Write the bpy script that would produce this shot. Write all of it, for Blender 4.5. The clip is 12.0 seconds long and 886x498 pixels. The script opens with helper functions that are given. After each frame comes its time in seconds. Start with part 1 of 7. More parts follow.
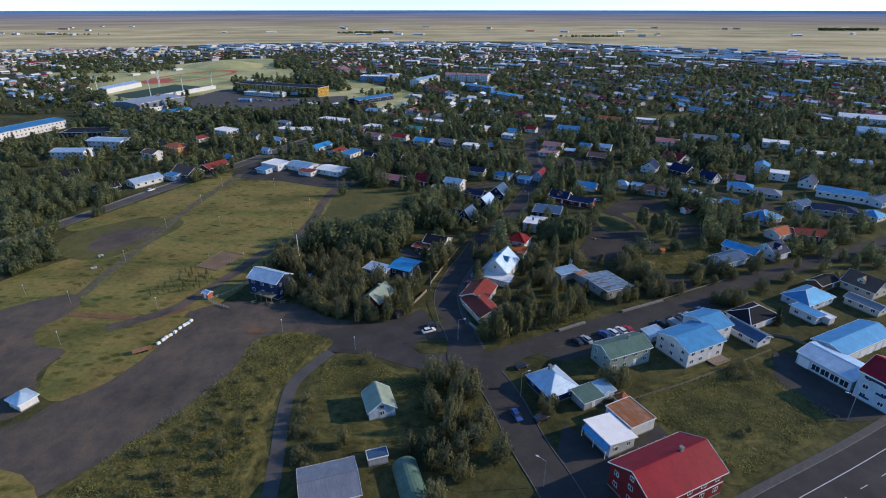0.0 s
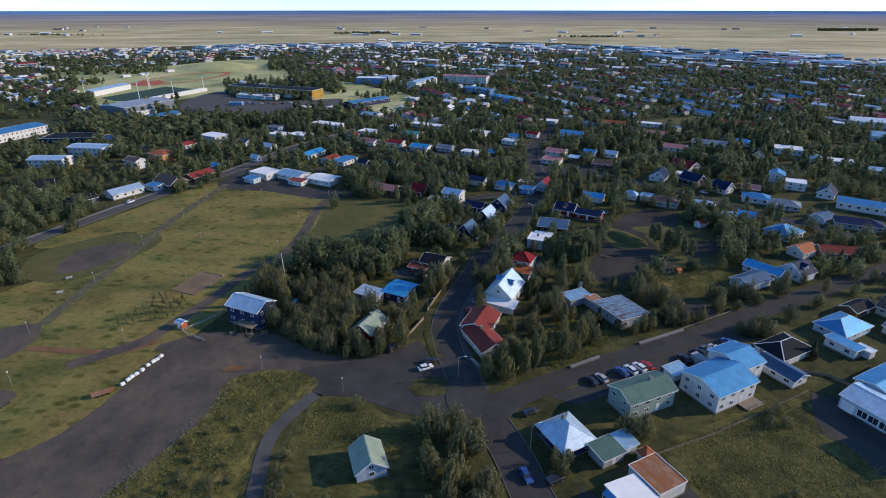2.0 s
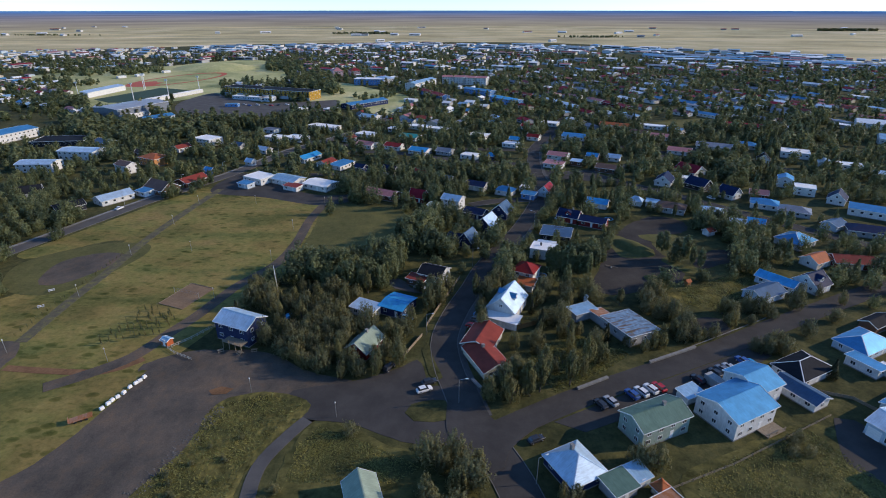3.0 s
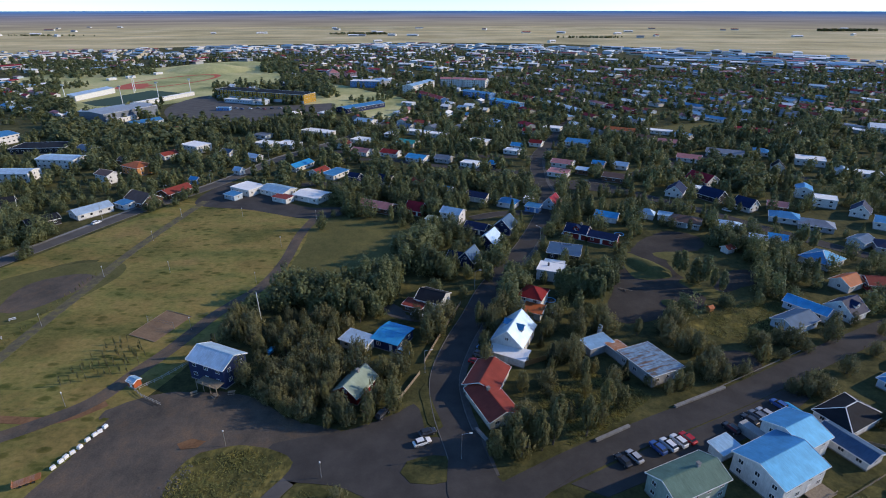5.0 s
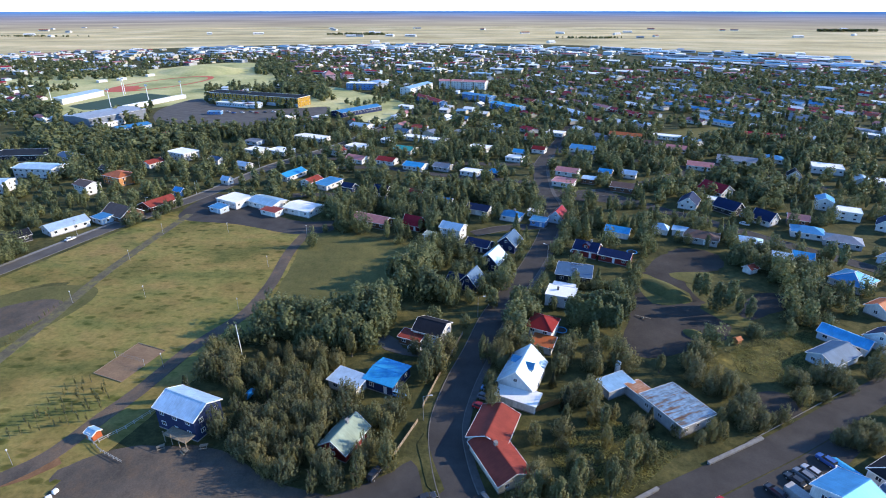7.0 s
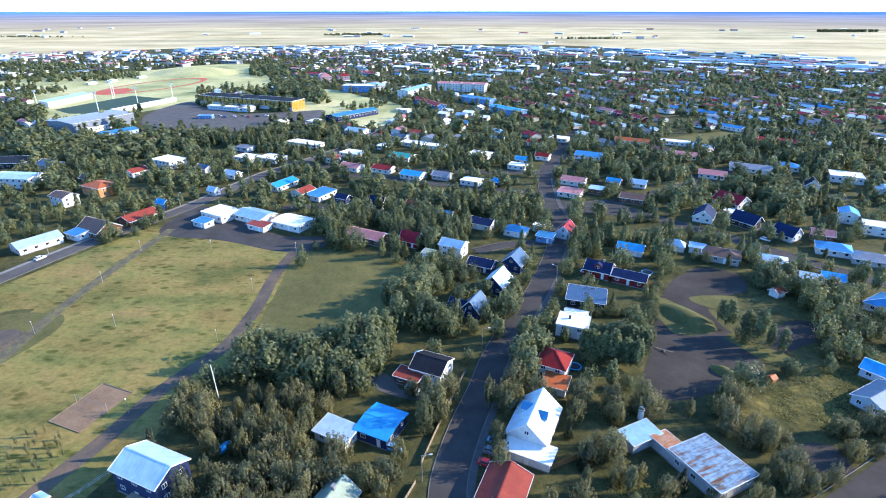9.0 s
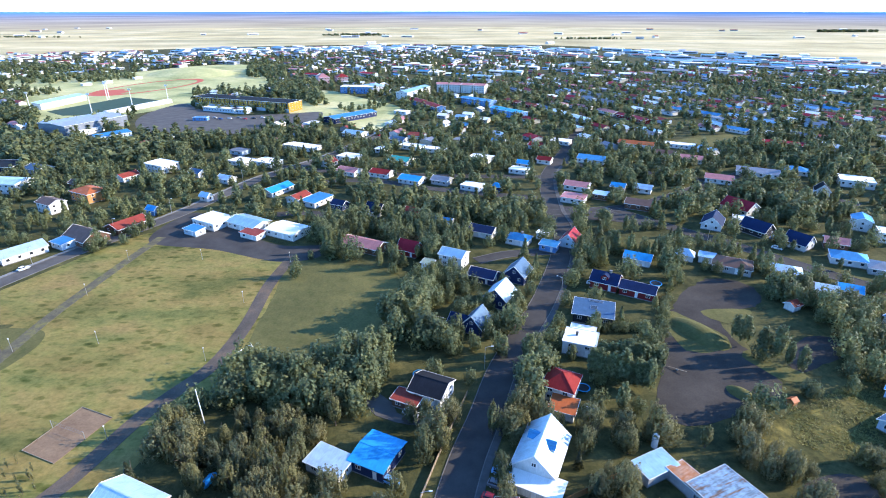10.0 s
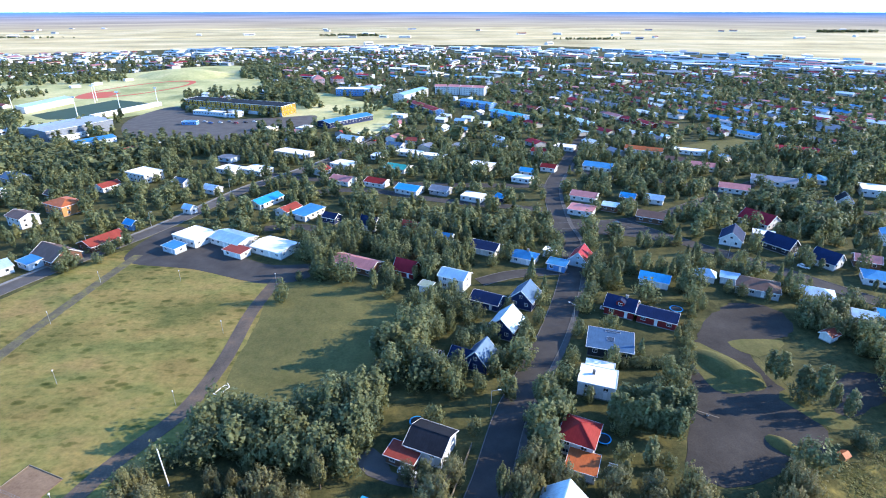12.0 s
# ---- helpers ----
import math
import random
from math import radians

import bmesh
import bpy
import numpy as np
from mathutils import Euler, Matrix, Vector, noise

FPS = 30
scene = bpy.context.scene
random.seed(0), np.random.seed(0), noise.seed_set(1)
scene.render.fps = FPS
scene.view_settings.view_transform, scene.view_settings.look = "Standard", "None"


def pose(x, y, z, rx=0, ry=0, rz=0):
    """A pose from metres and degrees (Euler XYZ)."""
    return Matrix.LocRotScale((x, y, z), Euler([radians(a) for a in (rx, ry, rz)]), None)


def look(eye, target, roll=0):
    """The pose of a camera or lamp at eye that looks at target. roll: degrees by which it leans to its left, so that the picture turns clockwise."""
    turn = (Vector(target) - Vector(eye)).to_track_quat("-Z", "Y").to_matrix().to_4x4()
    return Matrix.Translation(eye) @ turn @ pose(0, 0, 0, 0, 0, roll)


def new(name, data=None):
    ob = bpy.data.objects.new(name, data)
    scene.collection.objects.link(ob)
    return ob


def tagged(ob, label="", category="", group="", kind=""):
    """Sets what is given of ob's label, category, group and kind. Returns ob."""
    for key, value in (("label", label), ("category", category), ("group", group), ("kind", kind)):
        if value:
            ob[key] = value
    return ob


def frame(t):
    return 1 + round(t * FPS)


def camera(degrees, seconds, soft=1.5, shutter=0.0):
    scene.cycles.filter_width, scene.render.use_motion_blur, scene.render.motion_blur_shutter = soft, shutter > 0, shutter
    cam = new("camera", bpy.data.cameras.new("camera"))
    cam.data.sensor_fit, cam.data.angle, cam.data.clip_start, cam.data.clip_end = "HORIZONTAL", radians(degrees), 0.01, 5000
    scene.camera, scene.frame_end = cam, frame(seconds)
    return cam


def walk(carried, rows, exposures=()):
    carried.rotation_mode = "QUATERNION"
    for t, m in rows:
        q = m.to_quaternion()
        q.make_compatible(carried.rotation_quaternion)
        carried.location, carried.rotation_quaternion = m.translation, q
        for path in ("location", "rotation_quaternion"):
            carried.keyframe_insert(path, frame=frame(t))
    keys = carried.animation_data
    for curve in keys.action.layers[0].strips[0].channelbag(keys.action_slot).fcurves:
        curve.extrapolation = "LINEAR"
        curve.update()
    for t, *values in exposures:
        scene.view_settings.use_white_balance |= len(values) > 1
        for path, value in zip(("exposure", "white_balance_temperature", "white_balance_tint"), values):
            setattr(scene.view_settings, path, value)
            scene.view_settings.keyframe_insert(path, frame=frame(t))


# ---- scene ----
# ---- camera and its flight ----
cam = camera(79.0, 12.0, 1.0)
PATH = [
    (0.0, 1.437, -1.980, 93.879, 65.826, 0.000, 0.675),
    (1.5, 1.225, 12.393, 93.863, 65.834, 0.000, 0.496),
    (3.0, 0.906, 26.645, 93.961, 65.844, 0.000, 0.331),
    (4.5, 0.509, 40.821, 94.126, 65.855, 0.000, 0.175),
    (6.0, 0.065, 54.966, 94.307, 65.867, 0.000, 0.026),
    (7.5, -0.399, 69.126, 94.454, 65.880, 0.000, -0.121),
    (9.0, -0.850, 83.346, 94.518, 65.895, 0.000, -0.269),
    (10.5, -1.261, 97.670, 94.450, 65.912, 0.000, -0.423),
    (12.0, -1.600, 112.143, 94.198, 65.931, -0.000, -0.586),
]
EXPOSURES = [(0.0, 0.23, 7000, 14), (6.0, 0.26, 7000, 14), (6.5, 0.63, 6900, 13.5), (6.7, 0.82, 6860, 13), (8.3, 1.67, 6520, 11.5), (12.0, 1.67, 6520, 11.5)]
walk(cam, [(t, pose(x, y, z, rx, ry, rz)) for t, x, y, z, rx, ry, rz in PATH], EXPOSURES)

# ---- light: a low clear sun from the east, blue sky ----
SUN_ELEV, SUN_AZ = 23.0, 6.0
world = bpy.data.worlds.new("sky")
scene.world = world
world.use_nodes = True
wn = world.node_tree.nodes
sky = wn.new("ShaderNodeTexSky")
sky.sky_type, sky.sun_disc = "NISHITA", False
sky.sun_elevation, sky.sun_rotation = radians(SUN_ELEV), radians(90 - SUN_AZ)
sky.air_density, sky.dust_density, sky.ozone_density = 1.0, 0.0, 2.6
sky.altitude = 1500.0
wn["Background"].inputs["Strength"].default_value = 0.15
tint = wn.new("ShaderNodeMix")
tint.data_type, tint.blend_type = "RGBA", "MULTIPLY"
tint.inputs[0].default_value, tint.inputs[7].default_value = 1.0, (0.69, 1.02, 1.33, 1)
world.node_tree.links.new(sky.outputs["Color"], tint.inputs[6])
world.node_tree.links.new(tint.outputs[2], wn["Background"].inputs["Color"])
sun_data = bpy.data.lights.new("sun", "SUN")
sun_data.energy, sun_data.angle, sun_data.color = 3.25, radians(0.6), (1.0, 0.885, 0.72)
sun = new("sun", sun_data)
ce, se = math.cos(radians(SUN_ELEV)), math.sin(radians(SUN_ELEV))
sun.matrix_world = look((0, 0, 300), (-100 * ce * math.cos(radians(SUN_AZ)), -100 * ce * math.sin(radians(SUN_AZ)), 300 - 100 * se))
rng = np.random.default_rng(7)

# ---- materials ----
def material(name, rough=0.8, metal=0.0, spec=0.3):
    m = bpy.data.materials.new(name)
    m.use_nodes = True
    b = m.node_tree.nodes["Principled BSDF"]
    b.inputs["Roughness"].default_value, b.inputs["Metallic"].default_value = rough, metal
    b.inputs["Specular IOR Level"].default_value = spec
    return m, m.node_tree, b


def coords(nt, kind="Object", scale=(1, 1, 1)):
    c, mp = nt.nodes.new("ShaderNodeTexCoord"), nt.nodes.new("ShaderNodeMapping")
    mp.inputs["Scale"].default_value = scale
    nt.links.new(c.outputs[kind], mp.inputs["Vector"])
    return mp.outputs["Vector"]


def world_coords(nt, scale=(1, 1, 1)):
    g, mp = nt.nodes.new("ShaderNodeNewGeometry"), nt.nodes.new("ShaderNodeMapping")
    mp.inputs["Scale"].default_value = scale
    nt.links.new(g.outputs["Position"], mp.inputs["Vector"])
    return mp.outputs["Vector"]


def noise_tex(nt, vec, scale, detail=4.0, rough=0.6):
    n = nt.nodes.new("ShaderNodeTexNoise")
    n.inputs["Scale"].default_value, n.inputs["Detail"].default_value, n.inputs["Roughness"].default_value = scale, detail, rough
    nt.links.new(vec, n.inputs["Vector"])
    return n.outputs["Fac"]


def ramp(nt, fac, stops):
    r = nt.nodes.new("ShaderNodeValToRGB")
    e = r.color_ramp.elements
    while len(e) < len(stops):
        e.new(0.5)
    for el, (p, c) in zip(e, stops):
        el.position, el.color = p, (*c, 1)
    nt.links.new(fac, r.inputs["Fac"])
    return r.outputs["Color"]


def mix(nt, fac, a, b, mode="MIX"):
    n = nt.nodes.new("ShaderNodeMix")
    n.data_type, n.blend_type = "RGBA", mode
    for sock, v in ((n.inputs[0], fac), (n.inputs[6], a), (n.inputs[7], b)):
        if isinstance(v, (int, float)):
            sock.default_value = v
        elif isinstance(v, tuple):
            sock.default_value = (*v, 1)
        else:
            nt.links.new(v, sock)
    return n.outputs[2]


def bump(nt, b, height, strength=0.4, dist=0.1):
    n = nt.nodes.new("ShaderNodeBump")
    n.inputs["Strength"].default_value, n.inputs["Distance"].default_value = strength, dist
    nt.links.new(height, n.inputs["Height"])
    nt.links.new(n.outputs["Normal"], b.inputs["Normal"])


def ground_mat(name, stops, big, small, stops2, rough=0.95, amount=0.5, relief=0.3):
    """Earth, turf or gravel: patches at a large scale, grain at a small one."""
    m, nt, b = material(name, rough, 0, 0.1)
    v = world_coords(nt)
    a = ramp(nt, noise_tex(nt, v, big, 6, 0.62), stops)
    g = noise_tex(nt, v, small, 5, 0.7)
    c = mix(nt, amount, a, mix(nt, 1.0, a, ramp(nt, g, stops2), "MULTIPLY"))
    nt.links.new(c, b.inputs["Base Color"])
    bump(nt, b, g, relief, 0.15)
    return m


def wall_mat(name, col, dirt=0.25):
    """Painted render or cladding with faint boards, streaks and dirt."""
    m, nt, b = material(name, 0.75, 0, 0.25)
    v = coords(nt)
    n1 = noise_tex(nt, v, 0.7, 5, 0.6)
    n2 = noise_tex(nt, coords(nt, scale=(3, 3, 0.4)), 1.5, 4, 0.6)
    c = mix(nt, 1.0, col, ramp(nt, n1, [(0.25, (1 - dirt,) * 3), (0.7, (1.0, 1.0, 1.0))]), "MULTIPLY")
    c = mix(nt, 1.0, c, ramp(nt, n2, [(0.3, (1 - dirt * 0.8,) * 3), (0.65, (1.0, 1.0, 1.0))]), "MULTIPLY")
    nt.links.new(c, b.inputs["Base Color"])
    w = nt.nodes.new("ShaderNodeTexWave")
    w.bands_direction = "Z"
    w.inputs["Scale"].default_value = 1.6
    nt.links.new(v, w.inputs["Vector"])
    bump(nt, b, w.outputs["Fac"], 0.15, 0.02)
    return m


def roof_mat(name, col, rough=0.5, wear=0.3, rust=0.0, metal=0.0, spec=0.22):
    """Corrugated painted sheet metal: ribs along the slope, fading, streaks and rust."""
    m, nt, b = material(name, rough, metal, spec)
    v = coords(nt)
    n1 = noise_tex(nt, v, 0.35, 6, 0.65)
    n2 = noise_tex(nt, coords(nt, scale=(4, 0.5, 0.5)), 1.2, 4, 0.6)
    c = mix(nt, 1.0, col, ramp(nt, n1, [(0.3, (1 - wear,) * 3), (0.7, (1.0, 1.0, 1.0))]), "MULTIPLY")
    c = mix(nt, 1.0, c, ramp(nt, n2, [(0.3, (1 - wear * 0.7,) * 3), (0.6, (1.0, 1.0, 1.0))]), "MULTIPLY")
    if rust > 0:
        r = ramp(nt, noise_tex(nt, coords(nt, scale=(1, 0.4, 1)), 0.5, 6, 0.7), [(0.62 - rust * 0.3, (0, 0, 0)), (0.72 - rust * 0.25, (1, 1, 1))])
        c = mix(nt, r, c, (0.3, 0.11, 0.04))
    nt.links.new(c, b.inputs["Base Color"])
    w = nt.nodes.new("ShaderNodeTexWave")
    w.bands_direction = "X"
    w.inputs["Scale"].default_value = 1.1
    nt.links.new(v, w.inputs["Vector"])
    bump(nt, b, w.outputs["Fac"], 0.18, 0.03)
    return m


def plain_mat(name, col, rough=0.6, metal=0.0, spec=0.4, vary=0.2, scale=2.0):
    m, nt, b = material(name, rough, metal, spec)
    n = noise_tex(nt, coords(nt), scale, 4, 0.6)
    nt.links.new(mix(nt, 1.0, col, ramp(nt, n, [(0.3, (1 - vary,) * 3), (0.7, (1, 1, 1))]), "MULTIPLY"), b.inputs["Base Color"])
    return m


def leaf_mat(name, dark, light, far=False, thin=0.36):
    """Foliage whose tone differs from tree to tree and from leaf clump to leaf clump."""
    m, nt, b = material(name, 0.6, 0, 0.25)
    inf, geo = nt.nodes.new("ShaderNodeObjectInfo"), nt.nodes.new("ShaderNodeNewGeometry")
    c1 = ramp(nt, geo.outputs["Random Per Island"], [(0.0, dark), (1.0, light)])
    if far:
        tree = noise_tex(nt, world_coords(nt), 0.11, 3, 0.5)
        t = ramp(nt, tree, [(0.36, (0.62, 0.68, 0.66)), (0.5, (0.95, 1.0, 0.9)), (0.66, (1.3, 1.22, 1.0))])
    else:
        t = ramp(nt, inf.outputs["Random"], [(0.0, (0.65, 0.72, 0.7)), (0.5, (1.0, 1.0, 0.92)), (1.0, (1.3, 1.2, 1.0))])
    col = mix(nt, 1.0, c1, t, "MULTIPLY")
    nt.links.new(col, b.inputs["Base Color"])
    tr, ms = nt.nodes.new("ShaderNodeBsdfTranslucent"), nt.nodes.new("ShaderNodeMixShader")
    nt.links.new(col, tr.inputs["Color"])
    ms.inputs[0].default_value = thin
    nt.links.new(b.outputs[0], ms.inputs[1])
    nt.links.new(tr.outputs[0], ms.inputs[2])
    nt.links.new(ms.outputs[0], nt.nodes["Material Output"].inputs["Surface"])
    return m


G2 = [(0.3, (0.55, 0.55, 0.55)), (0.7, (1.25, 1.25, 1.2))]
# plain turf is paler than near grass: distance haze is put into its colour
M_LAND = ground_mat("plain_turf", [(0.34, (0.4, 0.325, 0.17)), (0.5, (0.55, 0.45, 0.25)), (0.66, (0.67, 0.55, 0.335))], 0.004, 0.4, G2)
M_YARD = ground_mat("garden_grass", [(0.35, (0.047, 0.05, 0.021)), (0.52, (0.075, 0.074, 0.03)), (0.68, (0.122, 0.112, 0.045))], 0.06, 1.6, G2, relief=0.5)
M_FIELD = ground_mat("field_grass", [(0.33, (0.11, 0.108, 0.04)), (0.46, (0.175, 0.15, 0.058)), (0.55, (0.205, 0.182, 0.07)), (0.67, (0.198, 0.16, 0.07))], 0.03, 0.9, [(0.32, (0.66, 0.66, 0.58)), (0.6, (1.16, 1.12, 1.08))], relief=0.3)
nt = M_FIELD.node_tree
b = nt.nodes["Principled BSDF"]
old = b.inputs["Base Color"].links[0].from_socket
patch = ramp(nt, noise_tex(nt, world_coords(nt, (0.05, 0.09, 1)), 1.0, 3, 0.5), [(0.4, (1.18, 1.08, 0.98)), (0.54, (0.98, 1.03, 0.86)), (0.66, (0.66, 0.8, 0.66))])
spots = ramp(nt, noise_tex(nt, world_coords(nt, (0.16, 0.34, 1)), 1.0, 2, 0.5), [(0.6, (1.04, 1.0, 1.0)), (0.69, (0.62, 0.68, 0.58))])
vor = nt.nodes.new("ShaderNodeTexVoronoi")
vor.inputs["Scale"].default_value = 0.2
nt.links.new(world_coords(nt, (0.72, 1.25, 1)), vor.inputs["Vector"])
tussock = ramp(nt, vor.outputs["Distance"], [(0.1, (0.42, 0.5, 0.4)), (0.24, (0.62, 0.7, 0.58)), (0.3, (1.0, 1.0, 1.0))])
where = ramp(nt, noise_tex(nt, world_coords(nt, (0.03, 0.05, 1)), 1.0, 3, 0.6), [(0.4, (0, 0, 0)), (0.5, (1, 1, 1))])
col = mix(nt, 1.0, mix(nt, 1.0, old, patch, "MULTIPLY"), spots, "MULTIPLY")
nt.links.new(mix(nt, where, col, mix(nt, 1.0, col, tussock, "MULTIPLY")), b.inputs["Base Color"])
M_LAWN = ground_mat("mown_grass", [(0.35, (0.092, 0.091, 0.035)), (0.65, (0.14, 0.13, 0.049))], 0.05, 1.2, G2)
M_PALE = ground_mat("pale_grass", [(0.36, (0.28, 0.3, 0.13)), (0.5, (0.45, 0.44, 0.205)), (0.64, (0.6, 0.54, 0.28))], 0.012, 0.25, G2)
M_ROUGH = ground_mat("rough_grass", [(0.36, (0.06, 0.062, 0.024)), (0.5, (0.115, 0.102, 0.036)), (0.64, (0.19, 0.158, 0.055))], 0.12, 0.9, [(0.3, (0.5, 0.52, 0.46)), (0.65, (1.2, 1.2, 1.1))], relief=0.6)
M_PLOT = ground_mat("plot_grass", [(0.36, (0.055, 0.058, 0.022)), (0.5, (0.095, 0.09, 0.034)), (0.66, (0.15, 0.135, 0.05))], 0.1, 0.45, [(0.3, (0.45, 0.46, 0.42)), (0.65, (1.25, 1.22, 1.1))], relief=0.6)
M_GRAVEL = ground_mat("gravel", [(0.35, (0.078, 0.068, 0.058)), (0.52, (0.112, 0.094, 0.078)), (0.68, (0.148, 0.112, 0.084))], 0.05, 2.2, G2)


def clumps(mat, size, lo, hi):
    """Tussocks and worn spots over a ground material, at a scale between its patches and its grain."""
    nt = mat.node_tree
    b = nt.nodes["Principled BSDF"]
    old = b.inputs["Base Color"].links[0].from_socket
    c = ramp(nt, noise_tex(nt, world_coords(nt, size), 1.0, 5, 0.7), [(0.34, lo), (0.5, (1.0, 1.0, 1.0)), (0.66, hi)])
    nt.links.new(mix(nt, 1.0, old, c, "MULTIPLY"), b.inputs["Base Color"])


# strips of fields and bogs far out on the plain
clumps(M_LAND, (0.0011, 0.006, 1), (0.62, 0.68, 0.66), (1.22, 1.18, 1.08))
clumps(M_FIELD, (0.42, 0.62, 1), (0.72, 0.78, 0.68), (1.2, 1.14, 1.08))
clumps(M_LAWN, (0.3, 0.22, 1), (0.82, 0.88, 0.8), (1.16, 1.1, 1.06))
clumps(M_ROUGH, (0.5, 0.28, 1), (0.42, 0.44, 0.38), (1.6, 1.5, 1.25))
clumps(M_PLOT, (0.32, 0.5, 1), (0.5, 0.53, 0.46), (1.3, 1.24, 1.1))
clumps(M_YARD, (0.35, 0.35, 1), (0.6, 0.66, 0.6), (1.4, 1.3, 1.15))
clumps(M_GRAVEL, (0.22, 0.16, 1), (0.8, 0.8, 0.82), (1.3, 1.14, 1.0))
M_TROD = ground_mat("trodden_grass", [(0.36, (0.1, 0.09, 0.064)), (0.5, (0.13, 0.116, 0.075)), (0.62, (0.17, 0.152, 0.064))], 0.3, 1.6, G2)
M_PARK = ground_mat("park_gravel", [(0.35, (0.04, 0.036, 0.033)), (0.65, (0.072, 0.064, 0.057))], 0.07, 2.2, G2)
M_ASPHALT = ground_mat("asphalt", [(0.35, (0.049, 0.046, 0.044)), (0.65, (0.073, 0.068, 0.064))], 0.12, 3.0, [(0.3, (0.8, 0.8, 0.8)), (0.7, (1.12, 1.12, 1.12))], 0.85, relief=0.1)
M_WORN = ground_mat("worn_asphalt", [(0.35, (0.085, 0.08, 0.076)), (0.65, (0.12, 0.113, 0.106))], 0.12, 3.0, [(0.3, (0.8, 0.8, 0.8)), (0.7, (1.12, 1.12, 1.12))], 0.85, relief=0.1)
M_DIRT = ground_mat("bare_earth", [(0.35, (0.15, 0.08, 0.042)), (0.65, (0.25, 0.135, 0.072))], 0.2, 1.5, G2)
M_SAND = ground_mat("brown_sand", [(0.35, (0.19, 0.125, 0.08)), (0.65, (0.26, 0.175, 0.11))], 0.2, 1.5, G2, relief=0.2)
M_TRACK = plain_mat("running_track", (0.5, 0.1, 0.05), 0.8, vary=0.15, scale=0.1)
M_TURF = plain_mat("artificial_turf", (0.03, 0.065, 0.03), 0.8, vary=0.2, scale=0.1)
M_CONC = plain_mat("concrete", (0.25, 0.245, 0.235), 0.85, vary=0.35, scale=0.9)
M_KERB = plain_mat("kerbstone", (0.16, 0.152, 0.14), 0.85, vary=0.4, scale=0.9)
M_PAVE = plain_mat("footway", (0.09, 0.086, 0.082), 0.85, vary=0.3, scale=0.9)
M_WHITE = plain_mat("white_trim", (0.78, 0.78, 0.77), 0.55, vary=0.12)
M_LINE = plain_mat("road_marking", (0.7, 0.7, 0.68), 0.7, vary=0.35, scale=3)
M_GLASS = plain_mat("window_glass", (0.03, 0.035, 0.045), 0.08, 0.0, 0.8, 0.1)
M_BARK = plain_mat("bark", (0.16, 0.13, 0.1), 0.9, vary=0.5, scale=3)
M_WOOD = plain_mat("weathered_wood", (0.3, 0.24, 0.17), 0.8, vary=0.4, scale=3)
M_FENCE = plain_mat("stained_fence", (0.36, 0.17, 0.06), 0.75, vary=0.3, scale=2)
M_FENCE_PALE = plain_mat("pale_fence", (0.42, 0.4, 0.36), 0.8, vary=0.3, scale=2)
M_STEEL = plain_mat("galvanised_steel", (0.55, 0.56, 0.57), 0.4, 0.7, 0.5)
M_RUBBER = plain_mat("rubber", (0.02, 0.02, 0.02), 0.8)
M_LAMP = plain_mat("lamp_head", (0.75, 0.76, 0.75), 0.4)
M_ROCK = plain_mat("dark_rock", (0.13, 0.125, 0.12), 0.9, vary=0.4)
LEAF = [leaf_mat("birch_leaves", (0.121, 0.12, 0.056), (0.203, 0.195, 0.09), thin=0.4), leaf_mat("willow_leaves", (0.122, 0.125, 0.066), (0.2, 0.197, 0.108), thin=0.4),
        leaf_mat("poplar_leaves", (0.12, 0.124, 0.058), (0.196, 0.195, 0.092), thin=0.4), leaf_mat("spruce_needles", (0.03, 0.04, 0.024), (0.075, 0.088, 0.05))]
# far foliage: blue raised in the colour to suggest distance haze
M_FARLEAF = leaf_mat("far_leaves", (0.126, 0.142, 0.074), (0.2, 0.217, 0.114), True, 0.42)
M_TUFT = leaf_mat("grass_blades", (0.19, 0.18, 0.065), (0.31, 0.285, 0.105), True, 0.5)

WALLS = {"white": (0.72, 0.72, 0.7), "cream": (0.6, 0.55, 0.43), "grey": (0.42, 0.43, 0.44), "steel": (0.2, 0.225, 0.26), "green": (0.3, 0.38, 0.33), "navy": (0.02, 0.035, 0.1),
         "black": (0.03, 0.032, 0.04), "red": (0.22, 0.022, 0.024), "orange": (0.6, 0.27, 0.1), "blue": (0.12, 0.3, 0.6), "pale": (0.5, 0.6, 0.68), "brown": (0.16, 0.08, 0.05), "yellow": (0.46, 0.26, 0.03), "pink": (0.6, 0.42, 0.42), "rust": (0.48, 0.12, 0.045)}
WALL = {k: wall_mat("wall_" + k, v) for k, v in WALLS.items()}
ROOFS = {"white": (0.6, 0.77, 0.9), "bright": (0.88, 0.88, 0.87), "blue": (0.03, 0.42, 0.78), "sky": (0.065, 0.33, 0.6), "pale": (0.42, 0.66, 0.82), "navy": (0.014, 0.03, 0.085), "red": (0.3, 0.028, 0.026), "brick": (0.3, 0.06, 0.042), "maroon": (0.34, 0.02, 0.034),
         "pink": (0.5, 0.22, 0.22), "orange": (0.5, 0.14, 0.05), "grey": (0.27, 0.29, 0.33), "zinc": (0.48, 0.5, 0.53), "black": (0.025, 0.028, 0.035), "green": (0.12, 0.21, 0.17), "sage": (0.31, 0.39, 0.31), "teal": (0.04, 0.36, 0.33), "brown": (0.16, 0.1, 0.08), "slate": (0.07, 0.14, 0.24)}
METALLIC = {"white": 0.45, "sky": 0.5, "pale": 0.55, "blue": 0.4, "slate": 0.18, "grey": 0.3, "zinc": 0.4}
